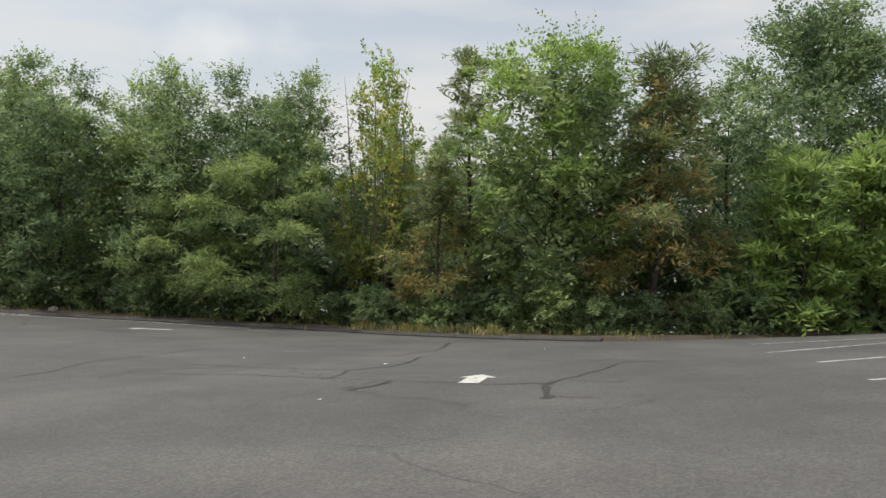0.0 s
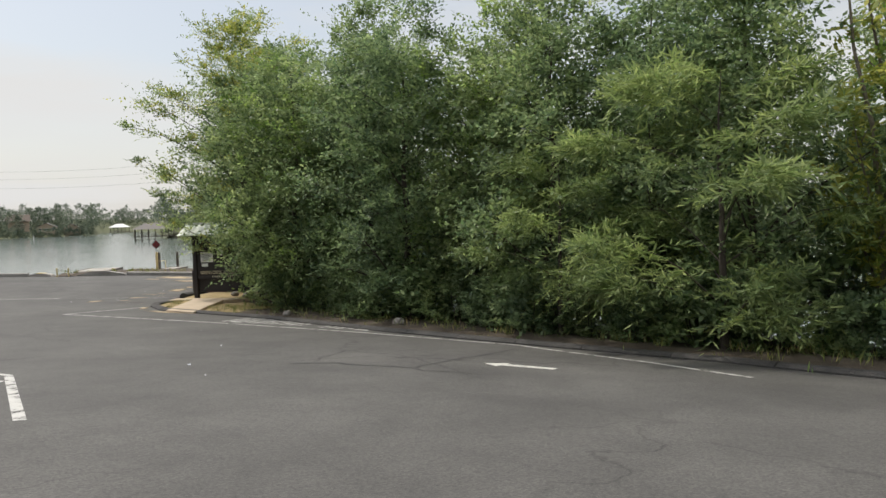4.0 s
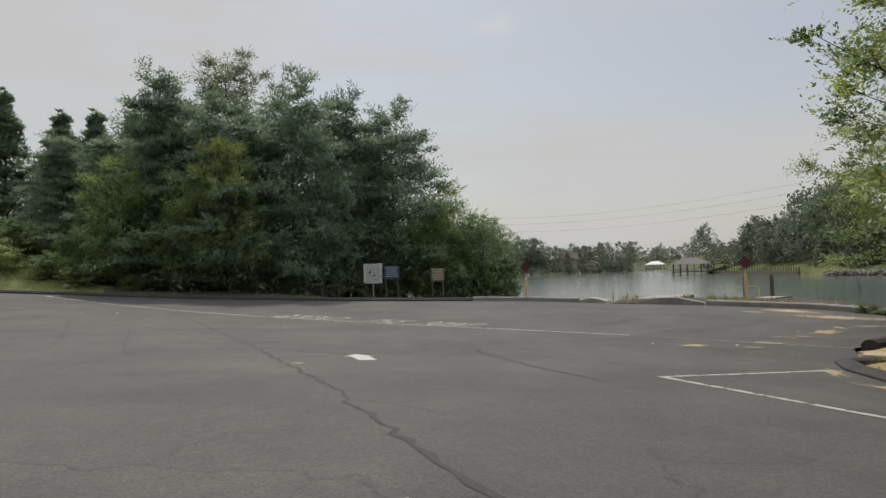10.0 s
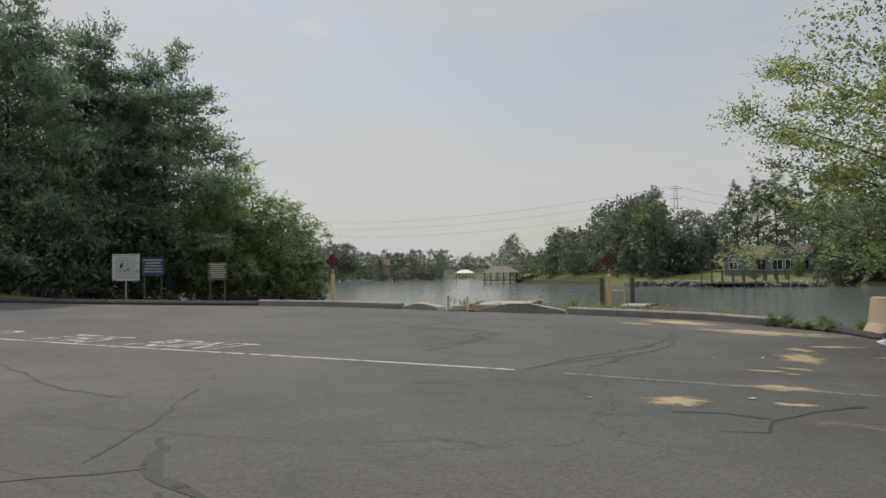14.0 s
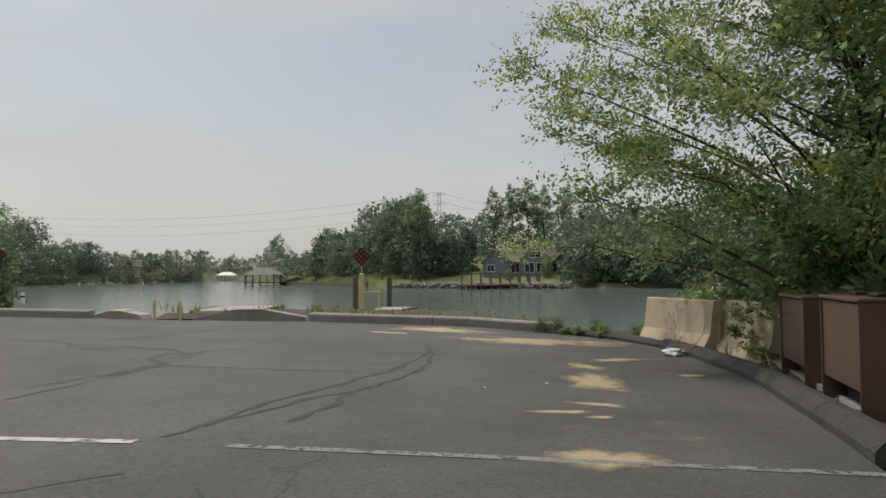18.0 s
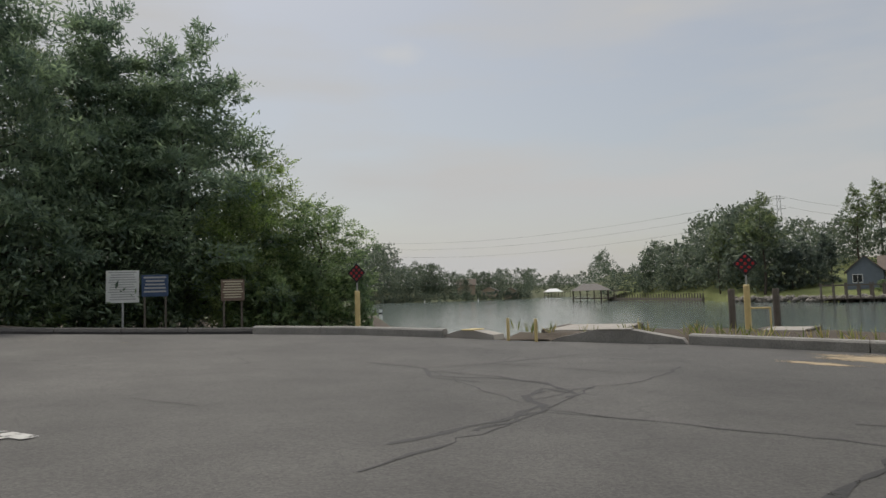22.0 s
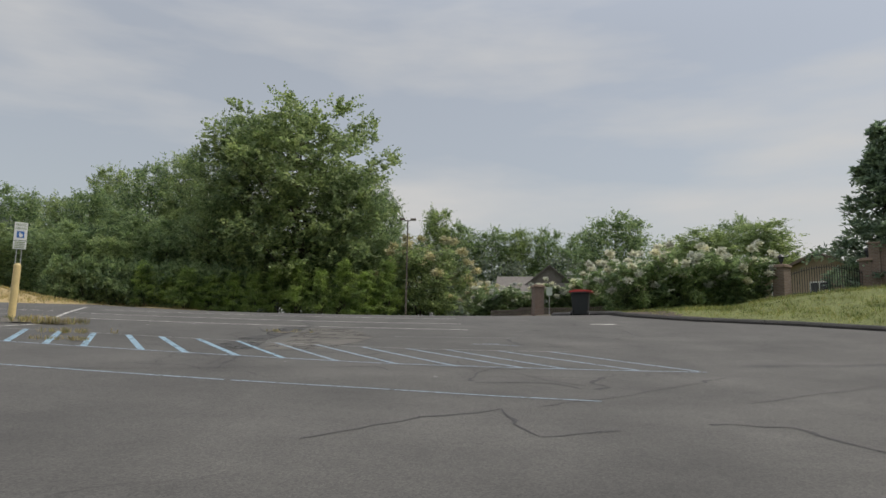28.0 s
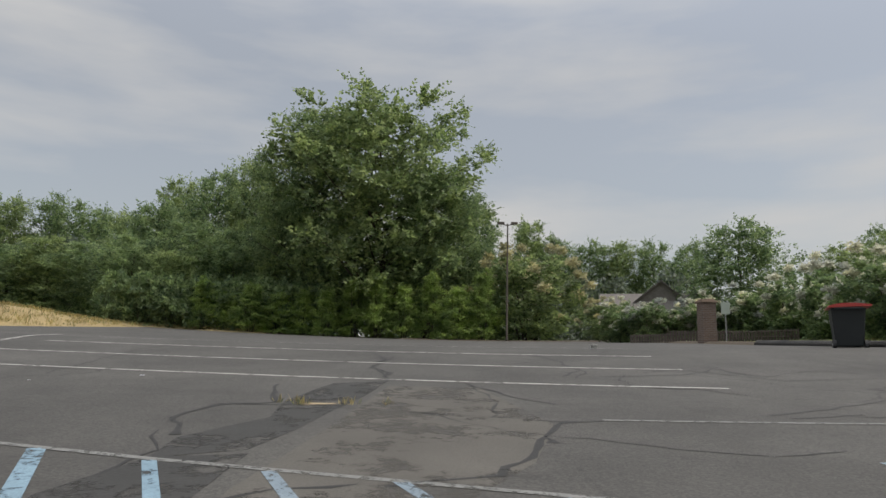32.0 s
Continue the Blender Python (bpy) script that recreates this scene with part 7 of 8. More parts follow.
def wheelie_bin(x, y, turn):
    t = thing("wheelie_bin", pose(x, y, z_at(x, y), 0, 0, turn) @ Matrix.Diagonal((1.25, 1.2, 1.1, 1)), "dark wheeled rubbish bin with a red lid", "bin")
    bm = prism([(-0.24, 0.08), (0.24, 0.08), (0.3, 0.92), (-0.3, 0.92)], 0.6)
    for v in bm.verts:
        v.co.y = (v.co.y - 0.3) * (0.78 if v.co.z < 0.5 else 1.08)
    bmesh.ops.bevel(bm, geom=bm.edges[:], offset=0.02, segments=1, affect="EDGES")
    part("body", bm, "bindark", t)
    bm = prism([(-0.4, 0.03), (0.36, 0.0), (0.33, 0.05), (0.12, 0.1), (-0.12, 0.1), (-0.38, 0.07)], 0.78)
    bmesh.ops.translate(bm, verts=bm.verts, vec=(0, -0.38, 0.92))
    part("lid", bm, "red", t, "faded red lid")
    part("handle", tube([(-0.24, 0.4, 0.9), (0.24, 0.4, 0.9)], [0.02, 0.02], 8), "bindark", t)
    part("label", box(0.02, 0.2, -0.335, -0.325, 0.7, 0.78), "signwhite", t)
    for sx in (-0.27, 0.27):
        w = part("wheel", tube([(sx - 0.03, 0.28, 0.1), (sx + 0.03, 0.28, 0.1)], [0.12, 0.12], 14), "black", t)
        part("hub", tube([(sx - 0.035, 0.28, 0.1), (sx + 0.035, 0.28, 0.1)], [0.04, 0.04], 8), "steel", w)


wheelie_bin(-40.9, -23.6, -20)
lp = thing("street_lamp", pose(-33.85, -61.5, z_at(-33.85, -61.5) - 0.05) @ Matrix.Diagonal((0.95, 0.95, 1.56, 1)), "thin grey lamp post with two flat heads", "street lamp")
part("shaft", tube([(0, 0, -0.2), (0, 0, 6.0)], [0.09, 0.06], 10), "pile", lp)
for sx in (-1, 1):
    part("arm", tube([(0, 0, 5.9), (sx * 0.5, 0, 6.0)], [0.03, 0.03], 6), "pile", lp)
    part("lamp_head", box(sx * 0.55 - 0.28, sx * 0.55 + 0.28, -0.15, 0.15, 5.96, 6.08, 0.02), "pile", lp)

# a low picket fence before the myrtles
fn = tagged(new("garden_fence"), "low dark wooden fence before the myrtles", "fence")
for k in range(56):
    x = -39.6 - k * 0.125
    y = -43.0 + 0.063 * k
    part("picket", box(x - 0.05, x + 0.05, y - 0.012, y + 0.012, z_at(x, y) - 0.1, z_at(x, y) + 0.5, 0.004), "pile", fn)
for zz in (0.15, 0.4):
    part("rail", tube([(-39.6, -43.0, z_at(-39.6, -43.0) + zz), (-43.0, -41.3, z_at(-43.0, -41.3) + zz), (-46.5, -39.5, z_at(-46.5, -39.5) + zz)], [0.025] * 3, 6), "pile", fn)

# ---- the reserved bay sign ----
ada = thing("parking_sign", facing(-22.75, -14.1, lz(-22.75, -14.1), 0.45, -0.9), "reserved parking sign on a thick yellow steel bollard", "sign")
part("bollard_pipe", tube([(0, 0, -0.2), (0.03, 0, 1.5), (0.03, 0, 1.56)], [0.095, 0.095, 0.06], 16), "yellow", ada)
for sx in (-0.03, 0.09):
    part("sign_post", box(sx - 0.012, sx + 0.012, -0.012, 0.012, 1.45, 2.6), "steel", ada)
pn = part("panel", box(-0.13, 0.19, -0.03, -0.02, 2.2, 2.7, 0.004), "signwhite", ada, "white panel with a blue square")
part("symbol_square", box(-0.06, 0.12, -0.036, -0.03, 2.27, 2.45), "signblue", pn)
part("symbol_wheel", tube([(0.04, -0.04, 2.335), (0.04, -0.036, 2.335)], [0.05, 0.05], 14), "signwhite", pn)
part("symbol_back", box(0.0, 0.025, -0.041, -0.037, 2.34, 2.43), "signwhite", pn)
pn2 = part("panel", box(-0.13, 0.19, -0.03, -0.02, 1.95, 2.18, 0.004), "signwhite", ada, "lower white plate with green writing")
for i in range(4):
    part("text_line", box(-0.09, 0.15, -0.036, -0.03, 1.98 + i * 0.05, 2.0 + i * 0.05), "lf_mid", pn2)
for word, zz in (("RESERVED", 2.6), ("PARKING", 2.5)):
    cu = bpy.data.curves.new("lettering", "FONT")
    cu.body, cu.size = word, 0.1
    tmp = new("lettering", cu)
    bpy.context.view_layer.update()
    me = bpy.data.meshes.new_from_object(tmp.evaluated_get(bpy.context.evaluated_depsgraph_get()))
    bpy.data.objects.remove(tmp)
    me.materials.clear()
    me.materials.append(M["lf_green"])
    w = max(v.co.x for v in me.vertices)
    for v in me.vertices:
        v.co = Vector((-0.1 + v.co.x * 0.26 / w, -0.035, zz + v.co.y * 0.9))
    new("lettering", me).parent = pn
ws = thing("wheel_stop", facing(-22.9, -13.4, lz(-22.9, -13.4), -1, 0.08), "worn concrete wheel stop with dry weeds", "wheel stop")
part("block", prism([(-0.09, 0), (0.09, 0), (0.06, 0.11), (-0.06, 0.11)], 1.7), "concrete", ws)


# ---- houses and docks across the lake ----
def wall_gable(w, d, eave, ridge, material):
    bm = bmesh.new()
    prof = [(-w / 2, -1.0), (w / 2, -1.0), (w / 2, eave), (0, ridge), (-w / 2, eave)]
    return prism(prof, d, bm)


def roof_gable(w, d, eave, ridge, over=0.35, thick=0.18):
    bm = bmesh.new()
    k = (ridge - eave) / (w / 2)
    e = eave - over * k
    prof = [(-w / 2 - over, e), (0, ridge), (w / 2 + over, e), (w / 2 + over, e + thick), (0, ridge + thick), (-w / 2 - over, e + thick)]
    bm = prism(prof, d + 2 * over, bm)
    bmesh.ops.translate(bm, verts=bm.verts, vec=(0, -over, 0))
    return bm


def window(parent, x, y, z, w, h, m=None):
    f = part("window", box(x - w / 2 - 0.09, x + w / 2 + 0.09, y - 0.05, y, z - 0.09, z + h + 0.09, 0.01), "trim", parent)
    f2 = part("pane", box(x - w / 2, x - 0.03, y - 0.06, y - 0.045, z, z + h), "glass", f)
    f3 = part("pane", box(x + 0.03, x + w / 2, y - 0.06, y - 0.045, z, z + h), "glass", f)
    return f


def lake_house():
    x, y = polar(36.6, 128)
    away = Vector((x + 25, y - 19)).normalized()
    z = z_at(x, y) + 0.1
    t = thing("house", facing(x, y, z, away.x, away.y), "low blue-grey lake house with brown roofs and white trim", "house")
    for px, w, d, dep, eave, ridge in ((-5.2, 4.8, 9, -0.5, 2.4, 4.6), (1.6, 5.4, 9, -1.2, 2.6, 5.4), (7.8, 5.0, 9, -0.3, 2.6, 5.3)):
        bm = wall_gable(w, d, eave, ridge, "siding")
        bmesh.ops.translate(bm, verts=bm.verts, vec=(px, dep, 0))
        part("wall", bm, "siding", t)
        bm = roof_gable(w, d, eave, ridge)
        bmesh.ops.translate(bm, verts=bm.verts, vec=(px, dep, 0))
        part("roof", bm, "roof", t)
    part("wall", box(-4, 9, 1.0, 7.5, -1.0, 2.5), "siding", t)
    bm = prism([(0.4, 2.4), (8.0, 2.4), (4.2, 4.7)], 12.5)
    bmesh.ops.rotate(bm, verts=bm.verts, cent=(0, 0, 0), matrix=Matrix.Rotation(radians(-90), 3, "Z"))
    bmesh.ops.translate(bm, verts=bm.verts, vec=(-3.6, 8.4, 0))
    part("roof", bm, "roof", t)
    for wx, wy, wz, ww, wh in ((-6.2, -0.5, 0.7, 1.2, 1.1), (0.6, -1.2, 0.5, 1.5, 1.6), (2.6, -1.2, 0.5, 1.5, 1.6), (1.6, -1.2, 3.1, 1.9, 0.9), (7.6, -0.3, 0.5, 1.8, 1.5), (-1.9, 1.0, 0.5, 1.4, 1.6), (4.8, 1.0, 0.5, 1.2, 1.5)):
        window(t, wx, wy, wz, ww, wh)
    ch = part("chimney", box(5.4, 6.5, 3.2, 4.2, 3, 6.2, 0.03), "brickwork", t)
    part("chimney_cap", box(5.3, 6.6, 3.1, 4.3, 6.2, 6.4, 0.02), "concrete", ch)
    for bx, by, s in ((-3.0, -4.0, 0.5), (3.6, -5.0, 1.0), (6.6, -6.5, 0.6), (8.9, -5.0, 0.9)):
        wx, wy = x + away.y * bx + away.x * by, y - away.x * bx + away.y * by
        tree("shrub" if s < 0.9 else "oak_b", wx, wy, "rounded garden shrub before the lake house", "shrub", "shrub", s * (1.3 if s < 0.9 else 0.42), None, bx * 30, group="garden shrubs")


lake_house()
for k in range(9):
    x, y = polar(40.8 + 0.42 * k, 140 + 4 * math.sin(k * 2))
    tree("spruce", x, y, "blue-green spruce in a row beside the lake house", s=0.75 + 0.1 * math.sin(k * 1.9), turn=k * 40, group="spruces")


def pile_dock(yaw, dist, cols, rows, sx, sy, h, label):
    x, y = polar(yaw, dist)
    away = Vector((x + 25, y - 19)).normalized()
    t = thing("boat_dock", facing(x, y, WATER, away.x, away.y), label, "dock")
    for i in range(cols):
        for j in range(rows):
            part("post", tube([(i * sx, j * sy, -1.5), (i * sx, j * sy, h - 0.25 * ((i + j) % 2))], [0.12, 0.11], 8), "pile", t)
    for j in range(rows):
        part("beam", box(-0.1, (cols - 1) * sx + 0.1, j * sy - 0.08, j * sy + 0.08, h - 0.45, h - 0.25), "pile", t)
    part("deck", box(-0.4, (cols - 1) * sx * 0.62, -0.3, (rows - 1) * sy + 0.3, 0.5, 0.66), "pile", t)
    part("deck", box((cols - 1) * sx * 0.62 + 0.05, (cols - 1) * sx + 0.4, -0.3, 0.9, 0.5, 0.66), "pile", t)
    return t


pile_dock(41.7, 115, 9, 3, 1.55, 2.4, 2.75, "open timber boat dock with many piles")
bt = thing("boat", facing(*polar(22.6, 100), WATER, 0.8, 0.5), "small covered white motor boat at the dock", "boat")
bm = prism([(-0.9, 0.15), (-0.6, -0.2), (0.6, -0.2), (0.9, 0.15), (0.95, 0.75), (-0.95, 0.75)], 4.6)
for v in bm.verts:
    if v.co.y > 3:
        v.co.x *= 0.35
part("hull", bm, "trim", bt)
part("cover", box(-0.8, 0.8, 0.4, 3.4, 1.75, 1.9, 0.05), "signwhite", bt)
for px in (-0.7, 0.7):
    for py in (0.6, 3.2):
        part("canopy_post", tube([(px, py, 0.6), (px, py, 1.8)], [0.03, 0.03], 6), "steel", bt)
pile_dock(24.4, 99, 3, 2, 1.6, 2.0, 1.2, "small timber landing stage under the trees")


def covered_dock(yaw, dist, w, d, h, roof, label):
    x, y = polar(yaw, dist)
    away = Vector((x + 25, y - 19)).normalized()
    t = thing("boathouse", facing(x, y, WATER, away.x, away.y), label, "boathouse")
    for px in np.linspace(-w / 2, w / 2, 6):
        for py in (0, d / 2, d):
            part("post", tube([(px, py, -1), (px, py, h)], [0.13, 0.13], 6), "pile", t)
    part("deck", box(-w / 2 - 0.5, w / 2 + 1.5, -0.5, d + 0.5, 0.6, 0.85), "pile", t)
    bm = bmesh.new()
    o = 0.8
    q = [bm.verts.new(p) for p in ((-w / 2 - o, -o, h), (w / 2 + o, -o, h), (w / 2 + o, d + o, h), (-w / 2 - o, d + o, h))]
    a, b = bm.verts.new((-w * 0.2, d / 2, h + 1.9)), bm.verts.new((w * 0.2, d / 2, h + 1.9))
    for f in ((q[0], q[1], b, a), (q[1], q[2], b), (q[2], q[3], a, b), (q[3], q[0], a), (q[3], q[2], q[1], q[0])):
        bm.faces.new(f)
    bmesh.ops.recalc_face_normals(bm, faces=bm.faces)
    part("roof", bm, roof, t)
    for k in range(3):
        part("railing", box(-w / 2, w / 2, -0.4, -0.34, 1.1 + k * 0.35, 1.16 + k * 0.35), "pile", t)
    part("side_roof", box(w / 2 + 0.9, w / 2 + 5.0, 0, d, h - 0.3, h - 0.1), "roofgrey", t)
    for px in (w / 2 + 1.5, w / 2 + 4.6):
        part("post", tube([(px, 0.3, -1), (px, 0.3, h - 0.3)], [0.12, 0.12], 6), "pile", t)


covered_dock(57.2, 204, 9.5, 7, 2.9, "roofgrey", "brown-roofed boathouse on piles over the lake")
covered_dock(59.9, 420, 10, 8, 3.2, "trim", "white-roofed boathouse far up the lake")


def plain_house(x, y, dx, dy, w, d, eave, ridge, roof, wall, label, z=None):
    t = thing("house", facing(x, y, z_at(x, y) if z is None else z, dx, dy), label, "house")
    part("wall", wall_gable(w, d, eave, ridge, wall), wall, t)
    part("roof", roof_gable(w, d, eave, ridge, 0.6), roof, t)
    for i in range(3):
        window(t, -w / 2 + (i + 0.5) * w / 3, 0.0, 0.8, w / 7, 1.3)
    return t


hx, hy = polar(67.4, 372)
plain_house(hx, hy, 0.35, 0.94, 7, 9, 4.6, 7.4, "roof", "tan", "far house with a red-brown roof among trees")
for yaw, dist, w in ((64.9, 366, 8), (63.2, 366, 7)):
    hx, hy = polar(yaw, dist)
    plain_house(hx, hy, -0.85, 0.5, w, 9, 2.8, 4.6, "roofgrey", "tan", "low far house on the wooded shore")
# houses behind the brick wall and behind the myrtles
plain_house(-81.2, -20.9, 0.657, -0.753, 10, 15, 3.9, 7.4, "roofgrey", "brickwork", "brick house with a grey roof behind the garden wall", 4.3)
zh = z_at(-59, -116)
plain_house(-66.2, -114.0, 0.976, -0.215, 9, 16, 10.6 - zh, 13.5 - zh, "roofgrey", "tan", "house with a wide brown roof behind flowers", zh)
gable = thing("house_wing", facing(-59.9, -121.0, zh, 0.2, 0.98), "front wing of the brown-roofed house", "house")
part("wall", wall_gable(9, 7.5, 11.6 - zh, 15.3 - zh, "roofgrey"), "roofgrey", gable)
part("roof", roof_gable(9, 7.5, 11.6 - zh, 15.3 - zh, 0.6), "roofgrey", gable)
plain_house(-60.0, -38.0, -0.7, -0.7, 7, 12, 2.3, 3.9, "roof", "tan", "garage with a low brown roof behind the gate", 3.6)
for dx, dy in ((-72.5, -24.0), (-74.0, -22.4)):
    a = thing("dormer", facing(dx, dy, 8.1, -0.75, -0.66), "arched white-trimmed dormer window on the grey roof", "dormer", "dormers")
    part("arch", tube([(1.15 * math.cos(b), 0, 1.15 * math.sin(b)) for b in np.linspace(0, math.pi, 11)], [0.12] * 11, 6), "trim", a)
    part("pane", prism([(1.1 * math.cos(b), 1.1 * math.sin(b)) for b in np.linspace(0, math.pi, 11)], 0.1), "glass", a)
    hood = prism([(1.3 * math.cos(b), 1.3 * math.sin(b)) for b in np.linspace(0, math.pi, 11)], 3.0)
    bmesh.ops.translate(hood, verts=hood.verts, vec=(0, 0.12, 0.02))
    part("hood", hood, "roofgrey", a)


# ---- pylons and cables ----
def pylon(yaw, dist, h, base):
    x, y = polar(yaw, dist)
    t = thing("power_pylon", pose(x, y, 2, 0, 0, yaw), "thin steel lattice power pylon", "pylon", "pylons")
    w = h * 0.07
    for sx in (-1, 1):
        for sy in (-1, 1):
            part("leg", tube([(sx * w, sy * w, 0), (sx * w * 0.3, sy * w * 0.3, h * 0.7), (sx * w * 0.25, sy * w * 0.25, h)], [0.28, 0.2, 0.16], 4), "steel", t)
    for k in range(9):
        z0, z1 = h * k / 9, h * (k + 1) / 9
        r0, r1 = w * (1 - 0.75 * k / 9), w * (1 - 0.75 * (k + 1) / 9)
        for sx in (-1, 1):
            part("brace", tube([(sx * r0, -r0, z0), (-sx * r1, -r1, z1)], [0.12, 0.12], 4), "steel", t)
    for z in (0.72, 0.84, 0.96):
        part("cross_arm", box(-h * 0.075, h * 0.075, -0.15, 0.15, h * z, h * z + 0.3), "steel", t)
    return x, y


pa = pylon(43.4, 420, 46, 0)
pb = pylon(32.9, 520, 48, 0)
far_end = polar(75, 620)
cb = tagged(new("power_cables"), "sagging power cables across the lake sky", "power cable")
for k, hh in enumerate((35, 41, 46)):
    for (ax, ay), (bx, by), sag in (((pa[0], pa[1]), far_end, 9), ((pb[0], pb[1]), (pa[0], pa[1]), 6)):
        pts = [(ax + (bx - ax) * s, ay + (by - ay) * s, 2 + hh - sag * 4 * s * (1 - s)) for s in np.linspace(0, 1, 17)]
        part("cable", tube(pts, [0.055] * 17, 4), "pile", cb)


# ---- grass, weeds, stones and litter ----
def tufts(name, spots, per, size, materials, label, spread=0.12, mix=0.5):
    g = np.random.default_rng(len(spots))
    c = np.array([(x, y, z) for x, y, z in spots])
    v, f = leaves(g, c, np.full(len(c), spread), per, size, 0.09, 0.35, 1.6, 0.15)
    idx = (g.random(len(f)) < mix).astype(int)
    return tagged(new(name, mesh_from(name, v, f, [M[m] for m in materials], idx)), label, "grass", kind="stuff")


def scatter(n, x0, x1, y0, y1, dmin, dmax, seed):
    g = np.random.default_rng(seed)
    x, y = g.uniform(x0, x1, n), g.uniform(y0, y1, n)
    d = edge_distance(x, y)
    k = (d > dmin) & (d < dmax)
    return list(zip(x[k], y[k], land_z(x[k], y[k])))


tufts("grass", scatter(11000, -66, -43, -28, 4, 0.4, 14, 1), 6, 0.12, ["blade", "blade_dry"], "short mown lawn grass blades", 0.22, 0.15)
g = np.random.default_rng(9)
mid = np.array(scatter(260, -64, -44, -26, 4, 0.5, 13, 12))
clump = [(x + dx, y + dy) for x, y, z in mid for dx, dy in g.normal(0, 0.45, (14, 2))]
clump = [(x, y, float(land_z(x, y))) for x, y in clump if edge_distance(x, y) > 0.42]
tufts("grass", clump, 7, 0.19, ["blade", "blade_dry"], "taller green clumps in the mown lawn", 0.16, 0.06)
isle = [p for p in scatter(1100, -25, -17.5, 20, 24, 0.38, 1.9, 2) if abs((p[0] + 19.75) * 0.79 + (p[1] - 19.9) * 0.62) > 0.72 and p[1] < 22.5]
tufts("grass", isle, 8, 0.1, ["blade", "blade_dry"], "ragged grass on the small island", 0.15, 0.4)
tufts("grass", scatter(1300, -19, 16, 15, 24, 0.3, 2.6, 3), 7, 0.2, ["blade", "blade_dry"], "tall verge grass along the wood", 0.2, 0.2)
tufts("grass", scatter(260, 0.5, 5.6, 16, 20, 0.15, 1.1, 4), 14, 0.28, ["blade_dry", "blade"], "dry yellow grass at the kerb", 0.2, 0.35)
tufts("weeds", scatter(420, -44, -27.5, 27, 36, 0.4, 1.6, 5), 9, 0.3, ["blade", "blade_dry"], "green weeds along the lake kerb", 0.15, 0.25)
tufts("grass", scatter(1000, -58, -47, 3, 15, 0.4, 3.0, 6), 6, 0.13, ["blade", "blade_dry"], "thin grass under the shaded grove", 0.2, 0.12)
tufts("grass", scatter(4500, -14, 9, -66, -19, 0.3, 14, 7), 7, 0.26, ["blade_dry", "blade"], "dry straw-coloured grass on the mound", 0.2, 0.12)
for cx, cy, n, h in ((-23.4, -13.4, 20, 0.2), (-24.4, -13.25, 26, 0.2), (-25.6, -10.9, 16, 0.14), (-26.4, -9.2, 12, 0.12), (-23.7, -9.9, 14, 0.18), (-30.1, -13.4, 8, 0.09)):
    g = random.Random(int(-cx * 10))
    tufts("weeds", [(cx + g.gauss(0, 0.35), cy + g.gauss(0, 0.14), lz(cx, cy)) for _ in range(n)], 16, h, ["blade_dry", "blade"], "dry yellow weeds in a crack", 0.1, 0.2)
for k in range(9):
    tree("shrub", -31.9 - 0.33 * k, 32.35 + 0.12 * math.sin(k * 2.0), "low leafy weed on the lake bank", "weed", "weed", 0.12 + 0.05 * math.sin(k * 1.7) ** 2, 0.09 + 0.09 * math.cos(k * 2.3) ** 2, k * 61, group="bank weeds", sink=0.02)
tree("shrub", -31.0, 32.7, "leggy green weed by the concrete barrier", "shrub", "shrub", 0.42, 0.45, 30)
tree("shrub", -28.55, 30.2, "green vine growing over the barrier", "shrub", "shrub", 0.5, 0.5, 130)
tree("shrub", -27.1, 31.2, "green shrub behind the steel bins", "shrub", "shrub", 0.75, 0.6, 200)


def stone(x, y, r, label, seed=0, z=None, material="rock", name="rock"):
    bm = bmesh.new()
    bmesh.ops.create_icosphere(bm, subdivisions=2, radius=r)
    g = random.Random(seed)
    for v in bm.verts:
        n = noise.noise(v.co * (1.3 / r) + Vector((seed, 0, 0)))
        v.co *= 1 + 0.35 * n
        v.co.z *= 0.7
    ob = part(name, bm, material)
    ob.location = (x, y, (z_at(x, y) if z is None else z) + r * 0.45)
    return tagged(ob, label, "rock")


stone(-15.5, 20.75, 0.13, "pale rock on the verge", 3)
stone(-11.0, 20.6, 0.15, "pale rock on the verge", 5)
stone(-52.9, 2.6, 0.17, "grey stone beside the kerb", 7)
for k in range(9):
    stone(-20.8 - 0.35 * k, 25.2 + 0.25 * math.sin(k * 2), 0.12 + 0.05 * math.sin(k), "loose rock on the bank behind the board", 20 + k)
g = random.Random(11)
bag = bmesh.new()
bmesh.ops.create_icosphere(bag, subdivisions=3, radius=0.17)
for v in bag.verts:
    v.co *= 1 + 0.5 * noise.noise(v.co * 9)
    v.co.z = max(v.co.z * 0.45, -0.05)
ob = part("plastic_bag", bag, "litterwhite")
ob.location = (-30.35, 30.25, lz(-30.35, 30.25) + 0.05)
tagged(ob, "crumpled white and blue plastic bag at the kerb", "litter")
bag = bmesh.new()
bmesh.ops.create_icosphere(bag, subdivisions=2, radius=0.07)
for v in bag.verts:
    v.co *= 1 + 0.5 * noise.noise(v.co * 12)
ob2 = part("print", bag, "litterblue", ob)
ob2.location = (-0.1, 0.02, 0.03)
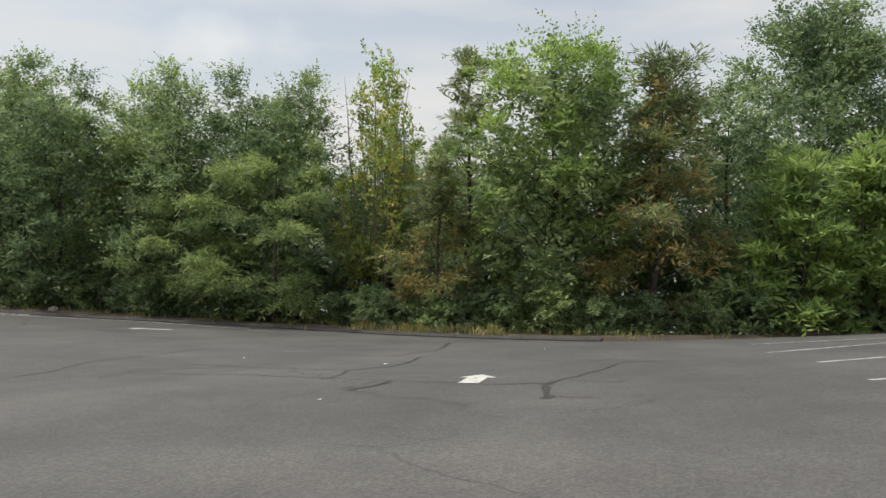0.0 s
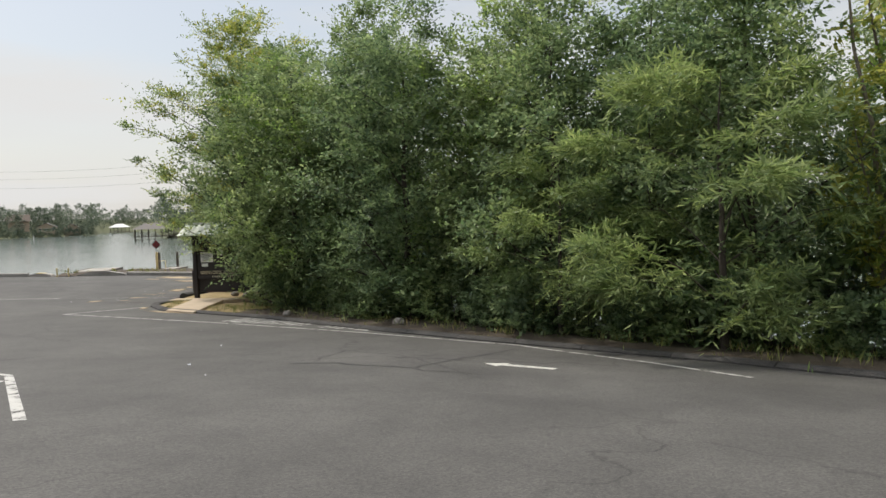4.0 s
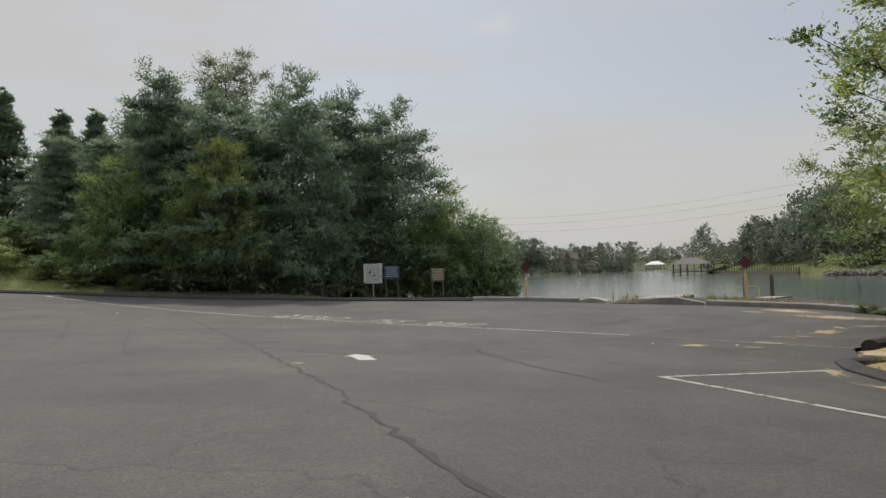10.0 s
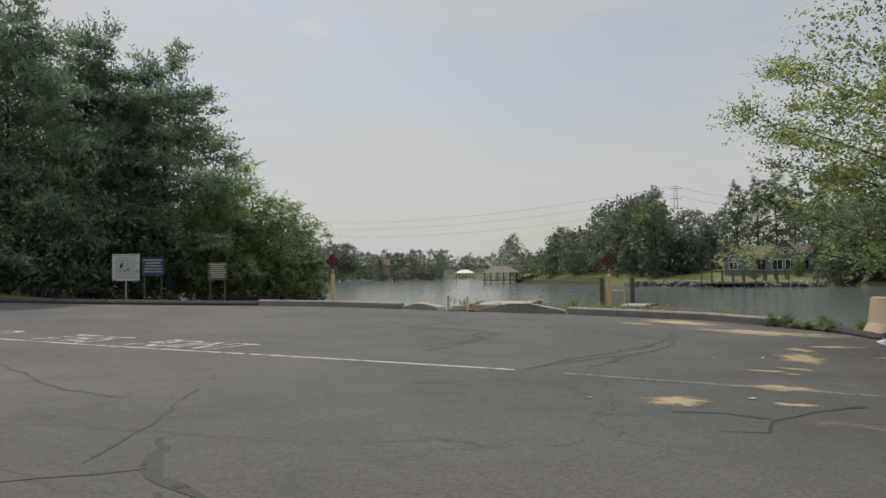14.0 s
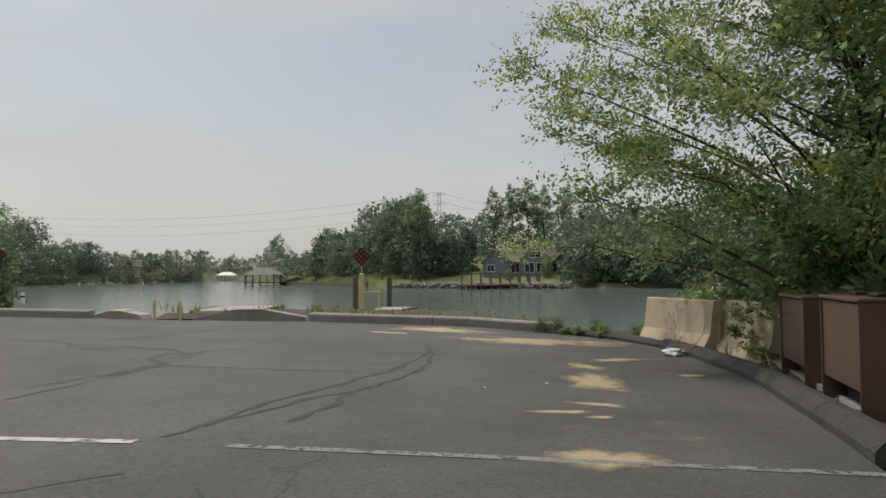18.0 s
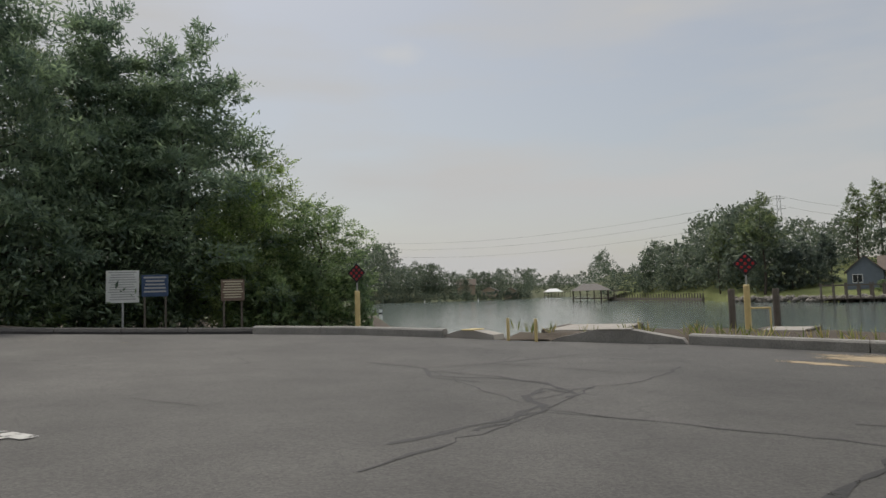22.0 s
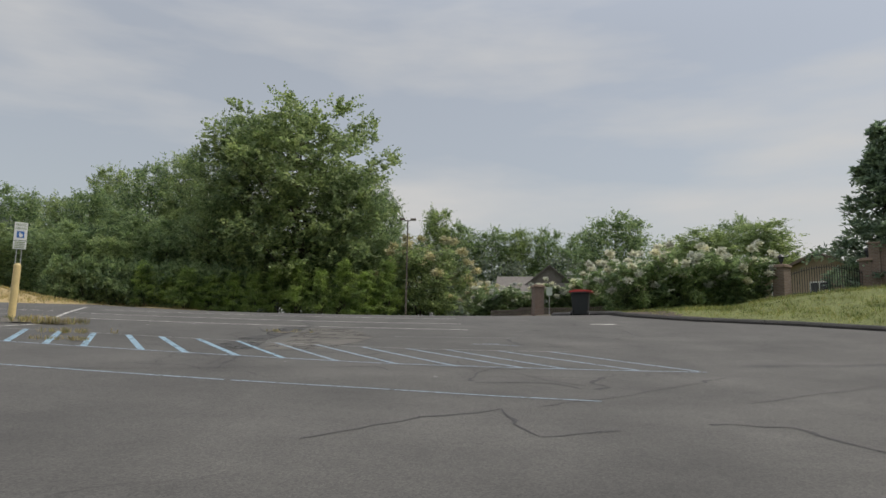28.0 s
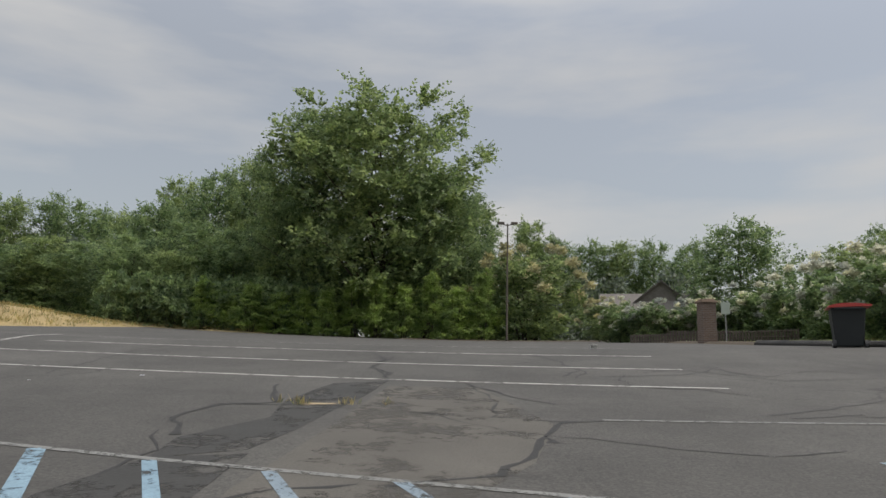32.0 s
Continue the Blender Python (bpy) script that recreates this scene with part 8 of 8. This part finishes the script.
for k in range(26):
    x, y = [(g.uniform(-4, 8), g.uniform(1, 14)), (g.uniform(-20, -6), g.uniform(12, 18)), (g.uniform(-33, -24), g.uniform(20, 29)), (g.uniform(-45, -34), g.uniform(0, 20)), (g.uniform(-37, -25), g.uniform(-16, -3))][k % 5]
    bm = bmesh.new()
    n = 6
    r = g.uniform(0.02, 0.045)
    bm.faces.new([bm.verts.new((r * math.cos(i * 6.283 / n) * g.uniform(0.6, 1.4), r * math.sin(i * 6.283 / n) * g.uniform(0.6, 1.2), 0.006 + g.uniform(0, 0.012))) for i in range(n)])
    bmesh.ops.extrude_face_region(bm, geom=bm.faces[:])
    lit = part("litter_scrap", bm, "litterwhite")
    lit.location = (x, y, lz(x, y) + 0.004)
    tagged(lit, "small pale scrap of litter on asphalt", "litter", "litter scraps")


def riprap():
    """Broken stone along the far bank, in one mesh."""
    base = bmesh.new()
    bmesh.ops.create_icosphere(base, subdivisions=1, radius=1)
    bv = np.array([v.co[:] for v in base.verts])
    bf = np.array([[v.index for v in f.verts] for f in base.faces])
    base.free()
    g = np.random.default_rng(9)
    vs, fs = [], []
    for k in range(900):
        yaw = g.uniform(33, 47.5)
        x, y = polar(yaw, float(np.interp(yaw, SHORE_YAW, SHORE_FAR)) + g.uniform(-1.2, 1.6))
        s = g.uniform(0.14, 0.36)
        vs.append(bv * s * g.uniform(0.7, 1.3, 3) * (1 + g.normal(0, 0.1, (len(bv), 1))) + (x, y, WATER + 0.1 + g.uniform(0, 0.7)))
        fs.append(bf + k * len(bv))
    tagged(new("stone_bank", mesh_from("stone_bank", np.concatenate(vs), np.concatenate(fs), [M["rock"]])), "grey broken stone along the far bank", "rocks", kind="stuff")


riprap()
sw = tagged(new("sea_wall"), "timber sea wall with a low fence", "wall")
for k in range(34):
    x, y = polar(49.2 + 0.19 * k, float(np.interp(49.2 + 0.19 * k, SHORE_YAW, SHORE_FAR)) - 0.8)
    part("post", tube([(x, y, WATER - 0.6), (x, y, WATER + 1.6)], [0.14, 0.14], 6), "pile", sw)
    x2, y2 = polar(49.2 + 0.19 * (k + 1), float(np.interp(49.2 + 0.19 * (k + 1), SHORE_YAW, SHORE_FAR)) - 0.8)
    part("plank", tube([(x, y, WATER + 0.4), (x2, y2, WATER + 0.4)], [0.4, 0.4], 4), "pile", sw)
